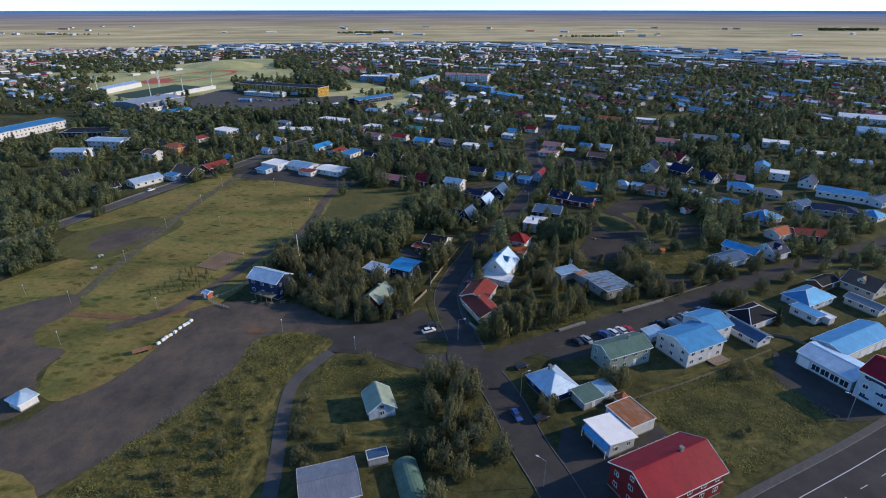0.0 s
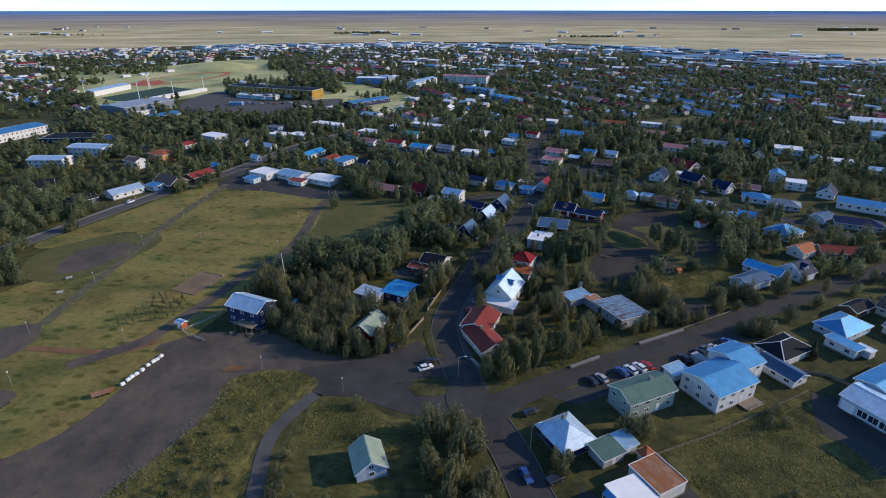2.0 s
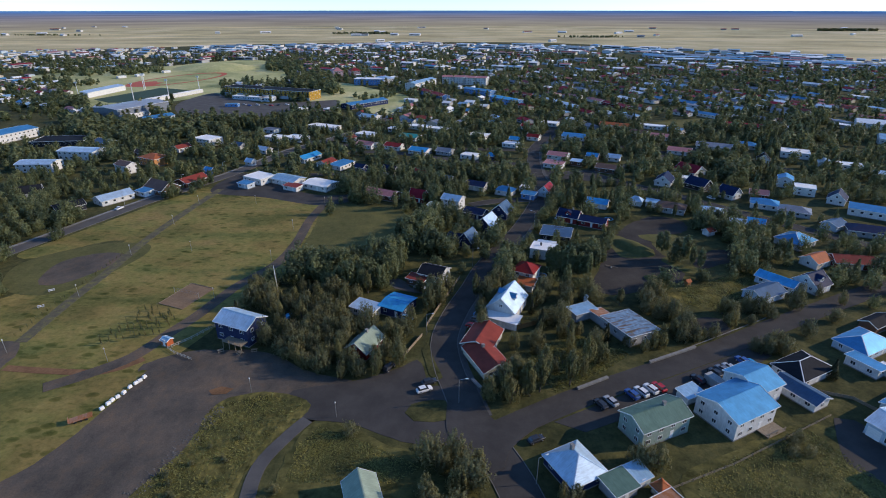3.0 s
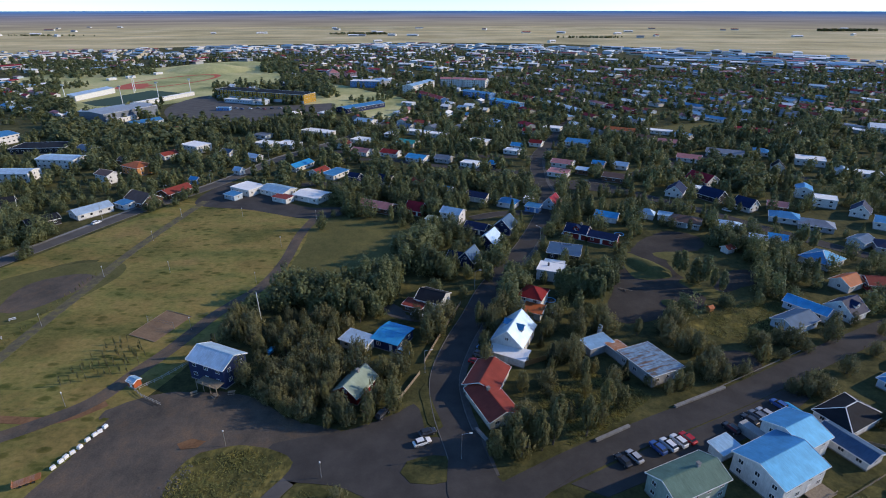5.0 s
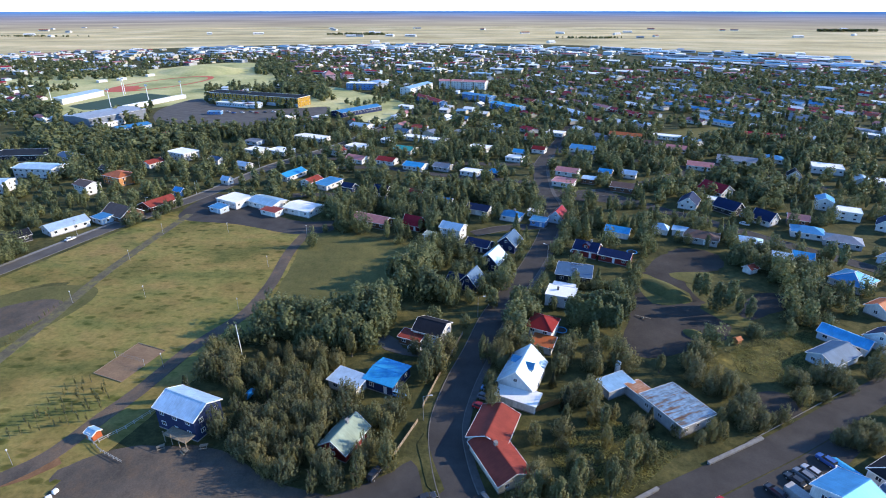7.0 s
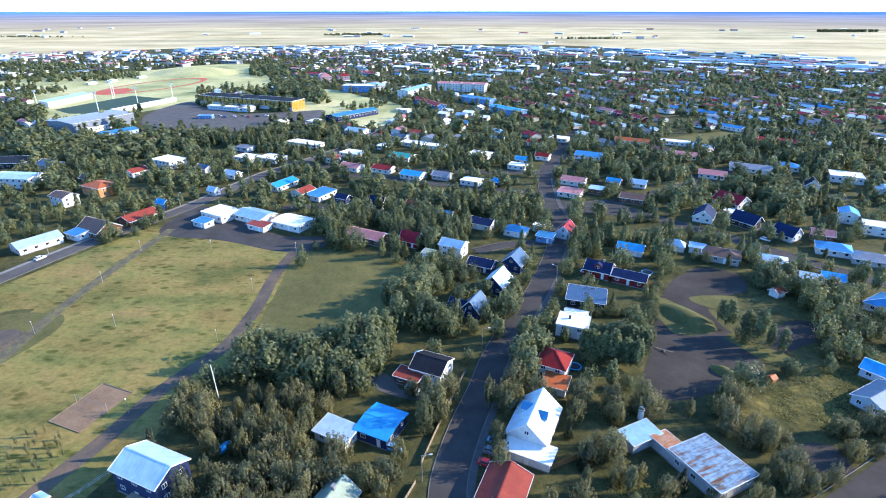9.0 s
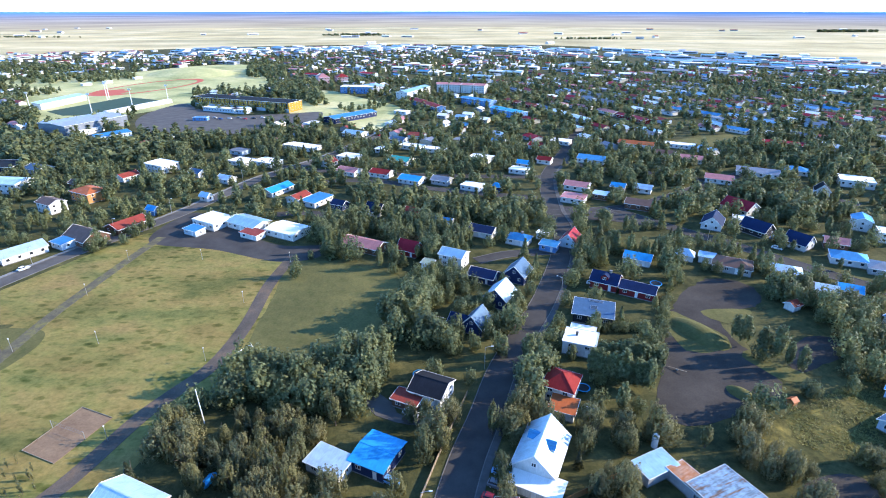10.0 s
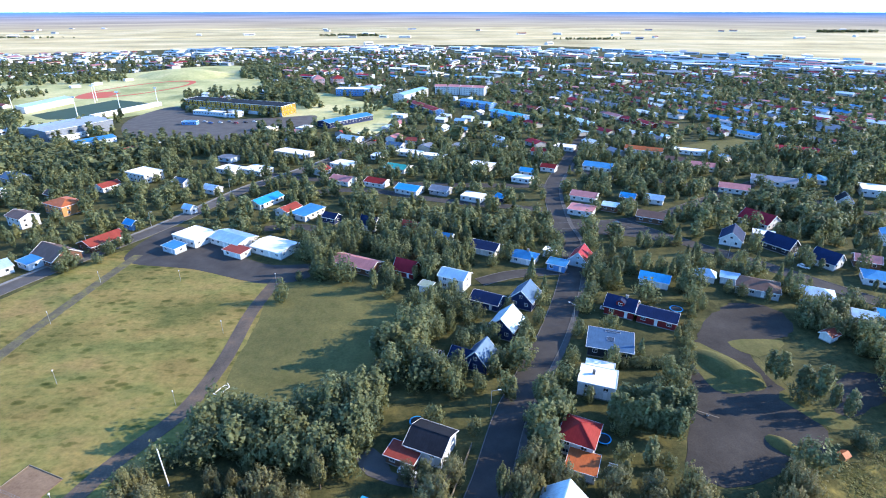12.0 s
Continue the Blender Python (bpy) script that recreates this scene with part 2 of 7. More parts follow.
ROOF = {k: roof_mat("roof_" + k, v, {"white": 0.42, "black": 0.7, "navy": 0.62}.get(k, 0.5), 0.12 if k == "bright" else 0.3, metal=METALLIC.get(k, 0.0), spec={"black": 0.04, "navy": 0.08, "slate": 0.15}.get(k, 0.4 if k in METALLIC else 0.1)) for k, v in ROOFS.items()}
ROOF["rust"] = roof_mat("roof_rust", (0.52, 0.3, 0.2), 0.7, 0.5, 0.75)
# weathered sheets: pale, blue-grey and rusted runs side by side
m, nt, b = material("roof_patchy", 0.5, 0.25, 0.35)
runs = ramp(nt, noise_tex(nt, coords(nt, scale=(0.9, 0.1, 1)), 1.0, 3, 0.7), [(0.36, (0.2, 0.085, 0.04)), (0.43, (0.3, 0.22, 0.17)), (0.48, (0.24, 0.36, 0.48)), (0.58, (0.34, 0.52, 0.66)), (0.66, (0.26, 0.3, 0.36))])
spot = ramp(nt, noise_tex(nt, coords(nt), 0.6, 6, 0.7), [(0.35, (0.36, 0.33, 0.32)), (0.6, (0.75, 0.75, 0.75))])
nt.links.new(mix(nt, 1.0, runs, spot, "MULTIPLY"), b.inputs["Base Color"])
ROOF["patchy"] = m

# ---- mesh helpers ----
class Geo:
    """Collects the vertices and faces of one mesh."""
    def __init__(self):
        self.v, self.f, self.m = [], [], []

    def add(self, verts, faces, m=0):
        k = len(self.v)
        self.v += [tuple(p) for p in verts]
        self.f += [tuple(i + k for i in f) for f in faces]
        self.m += [m] * len(faces)

    def box(self, x0, y0, z0, x1, y1, z1, m=0):
        self.add([(x0, y0, z0), (x1, y0, z0), (x1, y1, z0), (x0, y1, z0), (x0, y0, z1), (x1, y0, z1), (x1, y1, z1), (x0, y1, z1)],
                 [(3, 2, 1, 0), (4, 5, 6, 7), (0, 1, 5, 4), (1, 2, 6, 5), (2, 3, 7, 6), (3, 0, 4, 7)], m)

    def slab(self, top, thick, m=0):
        """A plate: its upper outline, counter-clockwise from above, and its thickness."""
        n = len(top)
        self.add([*top, *[(x, y, z - thick) for x, y, z in top]],
                 [tuple(range(n)), tuple(range(2 * n - 1, n - 1, -1)), *[(i, i + n, (i + 1) % n + n, (i + 1) % n) for i in range(n)]], m)

    def bar(self, a, b, w, h, m=0):
        """A straight bar of section w by h from a to b."""
        a, b = Vector(a), Vector(b)
        d = (b - a).normalized()
        s = d.cross(Vector((0, 0, 1)))
        s = s.normalized() * w / 2 if s.length > 1e-4 else Vector((w / 2, 0, 0))
        u = s.cross(d).normalized() * h / 2
        self.add([a - s - u, a + s - u, a + s + u, a - s + u, b - s - u, b + s - u, b + s + u, b - s + u],
                 [(0, 1, 2, 3), (7, 6, 5, 4), (0, 4, 5, 1), (1, 5, 6, 2), (2, 6, 7, 3), (3, 7, 4, 0)], m)

    def tube(self, a, b, r0, r1, n=7, m=0):
        a, b = Vector(a), Vector(b)
        d = (b - a).normalized()
        s = d.orthogonal().normalized()
        u = d.cross(s)
        ring = [s * math.cos(2 * math.pi * i / n) + u * math.sin(2 * math.pi * i / n) for i in range(n)]
        self.add([*[a + p * r0 for p in ring], *[b + p * r1 for p in ring]],
                 [*[(i, (i + 1) % n, (i + 1) % n + n, i + n) for i in range(n)], tuple(range(2 * n - 1, n - 1, -1))[::-1], tuple(range(n))[::-1]], m)

    def mesh(self, name, *mats):
        me = bpy.data.meshes.new(name)
        me.from_pydata(self.v, [], self.f)
        for m in mats:
            me.materials.append(m)
        if len(mats) > 1:
            me.polygons.foreach_set("material_index", self.m)
        me.update()
        return me


def part(name, geo, mat, parent=None, label=""):
    """Links a Geo or a mesh as one object under its thing."""
    me = geo.mesh(name, *(mat if isinstance(mat, (list, tuple)) else [mat])) if isinstance(geo, Geo) else geo
    ob = new(name, me)
    ob.parent = parent
    return tagged(ob, label)


def thing(name, x, y, rot, label, category, group="", z=0.0):
    ob = new(name)
    ob.matrix_world = pose(x, y, z, 0, 0, rot)
    ob.empty_display_size = 0.5
    return tagged(ob, label, category, group)


def curve(pts, closed=False, step=2.5):
    """A smooth line through the points, in short steps."""
    P = [np.array(p, float) for p in pts]
    n, out = len(P), []
    for i in range(n if closed else n - 1):
        g = (lambda k: P[k % n]) if closed else (lambda k: P[min(max(k, 0), n - 1)])
        p0, p1, p2, p3 = g(i - 1), g(i), g(i + 1), g(i + 2)
        k = max(1, int(np.linalg.norm(p2 - p1) / step))
        for j in range(k):
            t = j / k
            out.append(0.5 * (2 * p1 + (p2 - p0) * t + (2 * p0 - 5 * p1 + 4 * p2 - p3) * t * t + (3 * p1 - p0 - 3 * p2 + p3) * t ** 3))
    return out if closed else out + [P[-1]]


LINES = []


class Areas:
    """Outlines of open ground, each with its bounds."""
    def __init__(self):
        self.polys = []

    def append(self, poly):
        q = np.array(poly, float)
        self.polys.append((poly, *q.min(0), *q.max(0)))

    def hold(self, x, y):
        return any(x0 < x < x1 and y0 < y < y1 and inside(p, x, y) for p, x0, y0, x1, y1 in self.polys)


class Spots:
    """Taken round places, kept in cells of 20 m."""
    def __init__(self):
        self.cell = {}

    def append(self, s):
        r = max(s[2], 0) + 4
        for i in range(int((s[0] - r) // 20), int((s[0] + r) // 20) + 1):
            for j in range(int((s[1] - r) // 20), int((s[1] + r) // 20) + 1):
                self.cell.setdefault((i, j), []).append(s)

    def near(self, x, y, r):
        return any((s[0] - x) ** 2 + (s[1] - y) ** 2 < max(s[2] + r, 0) ** 2 for s in self.cell.get((int(x // 20), int(y // 20)), ()))


CLEAR, SPOTS = Areas(), Spots()


def inside(poly, x, y):
    c, j = False, len(poly) - 1
    for i in range(len(poly)):
        (xi, yi), (xj, yj) = poly[i][:2], poly[j][:2]
        if (yi > y) != (yj > y) and x < (xj - xi) * (y - yi) / (yj - yi) + xi:
            c = not c
        j = i
    return c


def free(x, y, r=2.0):
    """Whether a spot is off the roads, the open ground and the buildings."""
    if SPOTS.near(x, y, r) or CLEAR.hold(x, y):
        return False
    return all((((pts - (x, y)) ** 2).sum(1)).min() > (w + r) ** 2 for pts, w in LINES)


def sheet(name, pts, z, mat, label, category, smooth=True, rag=0.35, keep_clear=True, thick=0.06):
    """A piece of ground cover with an uneven outline."""
    P = curve(pts, True) if smooth else [np.array(p, float) for p in pts]
    if rag:
        P = [p + rag * np.array((noise.noise((p[0] * 0.4, p[1] * 0.4, 3.0)), noise.noise((p[0] * 0.4, p[1] * 0.4, 9.0)))) for p in P]
    bm = bmesh.new()
    top = [bm.verts.new((p[0], p[1], z)) for p in P]
    low = [bm.verts.new((p[0], p[1], z - thick)) for p in P]
    face = bm.faces.new(top)
    for i in range(len(P)):
        j = (i + 1) % len(P)
        bm.faces.new((top[j], top[i], low[i], low[j]))
    bmesh.ops.triangulate(bm, faces=[face])
    bmesh.ops.recalc_face_normals(bm, faces=bm.faces)
    me = bpy.data.meshes.new(name)
    bm.to_mesh(me)
    me.materials.append(mat)
    if keep_clear:
        CLEAR.append([tuple(p) for p in P])
    return tagged(new(name, me), label, category, kind="structure")


def ribbon(P, off0, off1, z0, z1, geo=None):
    """A strip along a line between two offsets to its left."""
    g = geo or Geo()
    P = [np.array(p, float)[:2] for p in P]
    n = len(P)
    k = len(g.v)
    for i in range(n):
        d = P[min(i + 1, n - 1)] - P[max(i - 1, 0)]
        d = d / (np.linalg.norm(d) + 1e-9)
        l = np.array((-d[1], d[0]))
        a, b = P[i] + l * off0, P[i] + l * off1
        g.v += [(a[0], a[1], z0), (a[0], a[1], z1), (b[0], b[1], z1), (b[0], b[1], z0)]
    for i in range(n - 1):
        a, b = k + 4 * i, k + 4 * i + 4
        g.f += [(a + 1, a + 2, b + 2, b + 1)[::-1], (a, a + 1, b + 1, b)[::-1], (a + 2, a + 3, b + 3, b + 2)[::-1]]
        g.m += [0, 0, 0]
    g.f += [(k, k + 1, k + 2, k + 3)[::-1], (k + 4 * n - 4, k + 4 * n - 3, k + 4 * n - 2, k + 4 * n - 1)]
    g.m += [0, 0]
    return g


def road(name, pts, w, label, mat=None, kerb=True, walk_side=0, z=0.06, pave=None):
    """A carriageway with raised kerbs and, on one side, a pavement."""
    P = curve(pts)
    LINES.append((np.array([p[:2] for p in P]), w / 2))
    ob = tagged(new(name, ribbon(P, -w / 2, w / 2, -0.05, z).mesh(name, mat or M_ASPHALT)), label, "road", kind="structure")
    if kerb:
        for s in (1, -1):
            a, b = s * w / 2, s * (w / 2 + 0.22)
            part("kerb", ribbon(P, min(a, b), max(a, b), -0.05, z + 0.12), M_KERB, ob)
    if walk_side:
        a, b = walk_side * (w / 2 + 0.23), walk_side * (w / 2 + 1.9)
        part("pavement", ribbon(P, min(a, b), max(a, b), -0.05, z + 0.11), pave or M_PAVE, ob, "concrete footway beside the kerb")
    return ob

# ---- the large ground ----
g = Geo()
ring = [0, 150, 300, 450, 700, 1000, 1500, 2200, 3200, 4300, 6000, 9000]
seg = 72
g.v.append((0, 200, 0))
for r in ring[1:]:
    g.v += [(r * math.cos(2 * math.pi * i / seg), 200 + r * math.sin(2 * math.pi * i / seg), 0) for i in range(seg)]
g.f += [(0, 1 + i, 1 + (i + 1) % seg) for i in range(seg)]
for k in range(len(ring) - 2):
    a = 1 + k * seg
    g.f += [(a + i, a + seg + i, a + seg + (i + 1) % seg, a + (i + 1) % seg) for i in range(seg)]
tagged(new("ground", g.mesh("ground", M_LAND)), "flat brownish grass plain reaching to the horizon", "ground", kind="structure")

# the far shore: low land and sea that close the plain, tinted for haze
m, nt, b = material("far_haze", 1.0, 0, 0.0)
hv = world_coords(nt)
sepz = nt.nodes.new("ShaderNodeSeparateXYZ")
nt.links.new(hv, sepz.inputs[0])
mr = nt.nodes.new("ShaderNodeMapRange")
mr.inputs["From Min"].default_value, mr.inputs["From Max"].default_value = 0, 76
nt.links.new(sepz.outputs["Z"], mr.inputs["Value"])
# distance haze painted in: browns fade to blue with height
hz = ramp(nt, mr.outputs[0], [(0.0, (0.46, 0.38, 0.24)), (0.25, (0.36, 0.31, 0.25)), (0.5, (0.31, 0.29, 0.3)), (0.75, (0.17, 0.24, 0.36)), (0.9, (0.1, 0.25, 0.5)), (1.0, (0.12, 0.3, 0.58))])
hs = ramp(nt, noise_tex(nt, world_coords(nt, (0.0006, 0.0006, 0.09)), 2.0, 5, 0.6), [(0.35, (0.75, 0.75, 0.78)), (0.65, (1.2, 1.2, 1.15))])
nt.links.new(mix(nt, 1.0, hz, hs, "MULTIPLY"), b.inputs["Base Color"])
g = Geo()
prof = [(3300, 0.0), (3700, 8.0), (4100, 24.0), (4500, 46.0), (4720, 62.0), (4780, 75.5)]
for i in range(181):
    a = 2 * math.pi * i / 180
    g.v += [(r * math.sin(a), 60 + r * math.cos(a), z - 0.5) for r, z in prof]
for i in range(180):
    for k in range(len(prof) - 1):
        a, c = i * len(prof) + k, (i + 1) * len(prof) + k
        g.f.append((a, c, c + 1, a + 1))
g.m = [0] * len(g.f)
tagged(new("backdrop", g.mesh("backdrop", m)), "strip of far lowland and sea on the horizon, painted with blue haze", "backdrop", kind="structure")

# turf of the built-up area, then the open grounds on it
sheet("town_turf", [(-330, 20), (330, 20), (420, 300), (760, 1120), (640, 1400), (330, 1700), (0, 1760), (-400, 1700), (-700, 1560), (-900, 1300), (-560, 620), (-330, 250)], 0.02, M_YARD, "dark green garden grass between the houses", "grass", keep_clear=False)
sheet("meadow", [(-138, 262), (-150, 205), (-168, 170), (-150, 140), (-112, 128), (-84, 150), (-72, 178), (-62, 208), (-54, 218), (-46, 236), (-52, 262), (-64, 297), (-96, 306), (-126, 317), (-140, 300)], 0.04, M_FIELD, "worn olive and yellow grass of an open meadow", "grass", rag=0.6)
sheet("roadside_meadow", [(-131.5, 320), (-139, 319), (-153, 290), (-171, 246), (-178, 230), (-168, 226), (-150, 243), (-133, 248), (-132.5, 285)], 0.048, M_FIELD, "worn yellow grass between the road and a gravel path", "grass", rag=0.4)
sheet("sports_lawn", [(-58, 224), (-36, 217), (-24, 234), (-18, 250), (-16, 276), (-30, 286), (-60, 292), (-61, 262)], 0.05, M_LAWN, "mown green lawn in the shade of trees", "grass")
sheet("oval_lawn", [(-162, 200), (-170, 222), (-150, 240), (-128, 240), (-126, 222), (-140, 196)], 0.06, M_LAWN, "mown green lawn round a gravel oval", "grass")
sheet("gravel_oval", [(-153, 206), (-155, 222), (-144, 231), (-134, 230), (-133, 220), (-140, 206), (-147, 202)], 0.08, M_GRAVEL, "dark oval of bare gravel in the lawn", "gravel")
sheet("gravel_yard", [(-22, 140), (-25, 147), (-38, 151), (-52, 160), (-74, 161), (-86, 154), (-84, 146), (-87, 132), (-93, 116), (-101, 108), (-104, 102), (-112, 95), (-120, 82), (-104, 77), (-88, 77), (-79, 86), (-68, 97), (-64, 106), (-60, 116), (-55, 127), (-53, 134), (-46, 139), (-36, 139.5), (-27, 138)], 0.07, M_GRAVEL, "wide grey gravel yard with worn reddish patches", "gravel", rag=0.9)
sheet("gravel_park", [(-170, 136), (-150, 156), (-134, 166), (-128, 162), (-126, 152), (-130, 143), (-124, 134), (-113, 131), (-114, 120), (-106, 106), (-118, 100), (-150, 108)], 0.075, M_GRAVEL, "grey gravel parking ground at the meadow's edge", "gravel", rag=0.7)
sheet("asphalt_court", [(-40.9, 136.5), (-40.2, 142.7), (-25.1, 146.5), (-16.8, 150.3), (-11.3, 153.6), (-7.3, 156.7), (-5.1, 151.7), (-3.5, 144.9), (1.0, 144.9), (5.1, 136.9), (4.9, 124.2), (-6.5, 123.6), (-14.4, 126.4), (-22.7, 130.3), (-30.8, 131.3), (-37.5, 132.5)], 0.085, M_ASPHALT, "grey asphalt turning place at the street's foot", "asphalt", rag=0.3)
sheet("traffic_island", [(-9.3, 134.1), (-8.0, 137.3), (-2.3, 139.1), (2.7, 138.0), (3.1, 132.9), (-2.1, 130.8), (-6.9, 131.2)], 0.16, M_YARD, "grass island in the turning place", "grass", rag=0.1, thick=0.14)
sheet("verge", [(-5.1, 156.7), (-6.2, 161.9), (-4.5, 165.6), (-2.4, 156.7), (0.1, 148.6), (-1.4, 147.0), (-3.6, 149.5)], 0.15, M_YARD, "narrow grass verge beside the street", "grass", rag=0.1, thick=0.12)
sheet("junction", [(2.7, 144.0), (8.0, 147.1), (10.6, 138.3), (13.4, 131.2), (19.5, 133.0), (29.5, 140.5), (33.1, 137.2), (23.0, 128.7), (16.1, 122.0), (14.1, 116.5), (11.1, 114.4), (7.8, 119.7), (2.6, 124.2), (1.0, 131.6)], 0.2, M_ASPHALT, "grey asphalt of the street junction", "asphalt", rag=0.2, thick=0.18)
sheet("school_forecourt", [(-131, 314), (-126, 350), (-100, 330), (-72, 309), (-50, 308), (-52, 296), (-68, 292), (-98, 304)], 0.07, M_ASPHALT, "dark asphalt forecourt beside low white houses", "asphalt", rag=0.2)
sheet("rough_bank", [(-58, 138), (-45, 142), (-34, 137), (-39, 126), (-43, 116), (-43, 100), (-39, 76), (-84, 68), (-76, 90), (-70, 100), (-65, 110), (-60, 122)], 0.09, M_ROUGH, "tall yellow-green rough grass on a bank", "grass", rag=0.8, keep_clear=False)
sheet("south_plot", [(-30, 131), (-14, 124), (-2, 118), (2, 106), (-6, 96), (-22, 92), (-34, 98), (-36, 112), (-35, 122)], 0.098, M_PLOT, "unmown yellow-green grass round a shed", "grass", rag=0.8, keep_clear=False)
sheet("rough_plot", [(52, 113), (66, 121), (92, 131), (101, 118), (101, 106), (66, 84), (58, 92), (54, 100)], 0.09, M_PLOT, "tall rough grass on an empty plot", "grass", rag=0.6, keep_clear=False)
sheet("shop_forecourt", [(26, 90), (30, 102), (40, 91), (56, 104), (60, 99), (52, 92), (56, 84), (40, 74), (28, 76)], 0.075, M_ASPHALT, "asphalt forecourt with worn parking lines", "asphalt", rag=0.1, smooth=False)
sheet("workshop_yard", [(98.5, 133), (103, 132), (113, 112), (112.2, 105.5), (98.2, 103.8), (95.5, 113.4), (91.6, 118)], 0.12, M_ASPHALT, "dark asphalt yard before a workshop", "asphalt", rag=0.2, thick=0.1)
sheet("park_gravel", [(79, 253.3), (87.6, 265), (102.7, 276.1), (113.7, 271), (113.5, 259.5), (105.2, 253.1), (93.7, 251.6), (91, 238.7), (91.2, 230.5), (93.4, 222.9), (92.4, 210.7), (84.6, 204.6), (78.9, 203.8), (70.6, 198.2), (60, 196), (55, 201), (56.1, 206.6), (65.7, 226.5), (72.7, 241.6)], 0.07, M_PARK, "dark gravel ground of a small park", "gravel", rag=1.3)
# darker turf than the other lawns: tree shade is partly put into its colour
sheet("park_lawn", [(93, 238), (95, 250.5), (106, 252), (113, 256), (121, 249), (121, 234), (112, 216), (102, 208), (94, 210), (95, 223)], 0.06, M_YARD, "patch of mown park grass", "grass", rag=1.0)
sheet("driveway", [(-21, 207.6), (-17, 208.4), (-13.6, 205.4), (-12.4, 201.4), (-6.2, 199.2), (-1, 200.6), (-0.6, 198.8), (-6.7, 196.8), (-17.5, 200.4)], 0.09, M_WORN, "worn grey asphalt driveway beside a garage", "driveway", keep_clear=False)
sheet("mound_grass", [(77, 252), (81.4, 247.8), (85.6, 242), (89.3, 235.5), (88.4, 231), (83, 228), (77.8, 227), (73.5, 228.3), (72.2, 235.7), (73, 242)], 0.1, M_LAWN, "mown grass round the foot of a mound", "grass", keep_clear=False)
sheet("verge_grass", [(88, 251.4), (96.3, 253), (105.3, 252), (102, 247.6), (93, 243.6), (89.4, 246.5)], 0.1, M_LAWN, "mown grass strip beside the gravel", "grass", keep_clear=False)
sheet("row_grass", [(92.4, 228.6), (95.7, 222.4), (101.3, 218), (103, 214), (95, 213.6), (91, 219.7), (88.6, 225.2)], 0.1, M_LAWN, "mown grass under a row of poplars", "grass", keep_clear=False)
sheet("glade_grass", [(76, 192), (85, 199), (103, 204), (113, 210), (118, 204), (108, 193), (95, 186), (80, 184)], 0.07, M_ROUGH, "uneven sunlit grass between the bushes", "grass")
sheet("parking_strip", [(28, 131.2), (50, 142.4), (82, 157.6), (95, 164.4), (97.5, 159.5), (86, 151.5), (60, 138.2), (46, 132.4), (35, 127.6)], 0.086, M_ASPHALT, "grey asphalt parking strip between the street and the houses", "asphalt", rag=0.2, smooth=False)
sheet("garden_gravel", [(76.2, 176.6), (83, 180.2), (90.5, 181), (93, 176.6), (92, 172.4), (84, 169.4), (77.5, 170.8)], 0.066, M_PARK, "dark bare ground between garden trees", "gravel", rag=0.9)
sheet("park_lane", [(100.5, 222), (106, 229), (116, 236), (124, 233), (121, 225.6), (110, 221), (101.5, 217)], 0.075, M_PARK, "dark patch of ground beyond the park trees", "gravel", rag=0.9)
sheet("street_corner", [(60, 346), (64, 358), (84, 351), (98, 343), (112, 330), (106, 326), (88, 335), (72, 339)], 0.118, M_ASPHALT, "wide asphalt street corner between gardens", "asphalt", rag=0.2)
sheet("ball_court", [(-99, 189), (-94, 204), (-84, 200), (-89, 185)], 0.1, M_SAND, "brown sand of a beach ball court", "sand", smooth=False, rag=0.0)
sheet("dirt_patch", [(-63, 142.6), (-60, 144.4), (-56.5, 143.4), (-57.6, 141), (-61, 140.6)], 0.11, M_DIRT, "heap-stained bare reddish earth", "earth", rag=0.6)

sheet("meadow_strip", [(-84, 151), (-86.5, 134), (-92, 117), (-100, 109), (-108, 112), (-113, 126), (-104, 132.5), (-96, 137), (-88, 148)], 0.085, M_FIELD, "olive grass strip beside the gravel yard", "grass", rag=0.7)
sheet("corner_grass", [(-84, 78), (-98, 86), (-120, 84), (-140, 70), (-100, 60), (-80, 66)], 0.085, M_FIELD, "olive grass corner below the gravel yard", "grass", rag=0.7, keep_clear=False)

# streets and paths
road("street_north", [(7, 132), (4.6, 142), (1.6, 154), (0.6, 168), (4.4, 184), (10.2, 200), (16.6, 219), (25.6, 238), (36.0, 260), (48.6, 294), (57, 328), (57.5, 357), (65, 412), (84, 462), (116, 549), (150, 660)], 8.0, "grey asphalt residential street with concrete kerbs", walk_side=-1, z=0.06)
road("street_south", [(7, 132), (11, 124), (16, 112), (20.5, 95), (25, 82), (29, 66), (32, 50)], 9.0, "grey asphalt street past a shop", z=0.066)
road("street_east", [(11, 126), (30, 137), (50, 147), (82, 162), (112, 178), (150, 197), (195, 218), (260, 250)], 7.4, "grey asphalt street with parked cars", kerb=False, z=0.09)
road("main_road", [(-420, -190), (-180, -60), (-60, 4), (10, 42), (62, 70), (104, 91), (160, 121), (300, 192)], 15.0, "broad asphalt main road with white lines", walk_side=1, z=0.06)
road("field_road", [(-200, 190), (-176, 250), (-158, 296), (-143, 326), (-131, 351), (-121, 380), (-111, 408), (-96, 433), (-79, 463), (-58, 511), (-38, 585), (-30, 640)], 7.5, "asphalt road along the meadow with a pale footway", M_WORN, walk_side=1, pave=M_CONC, z=0.06)
road("cross_street", [(56, 349), (81, 353), (106, 361), (140, 384), (190, 420)], 7.0, "grey asphalt cross street", z=0.066)
road("side_street", [(88, 354), (100, 338), (114, 322), (128, 307), (153, 276), (185, 240)], 7.0, "grey asphalt side street in a garden quarter", z=0.072)
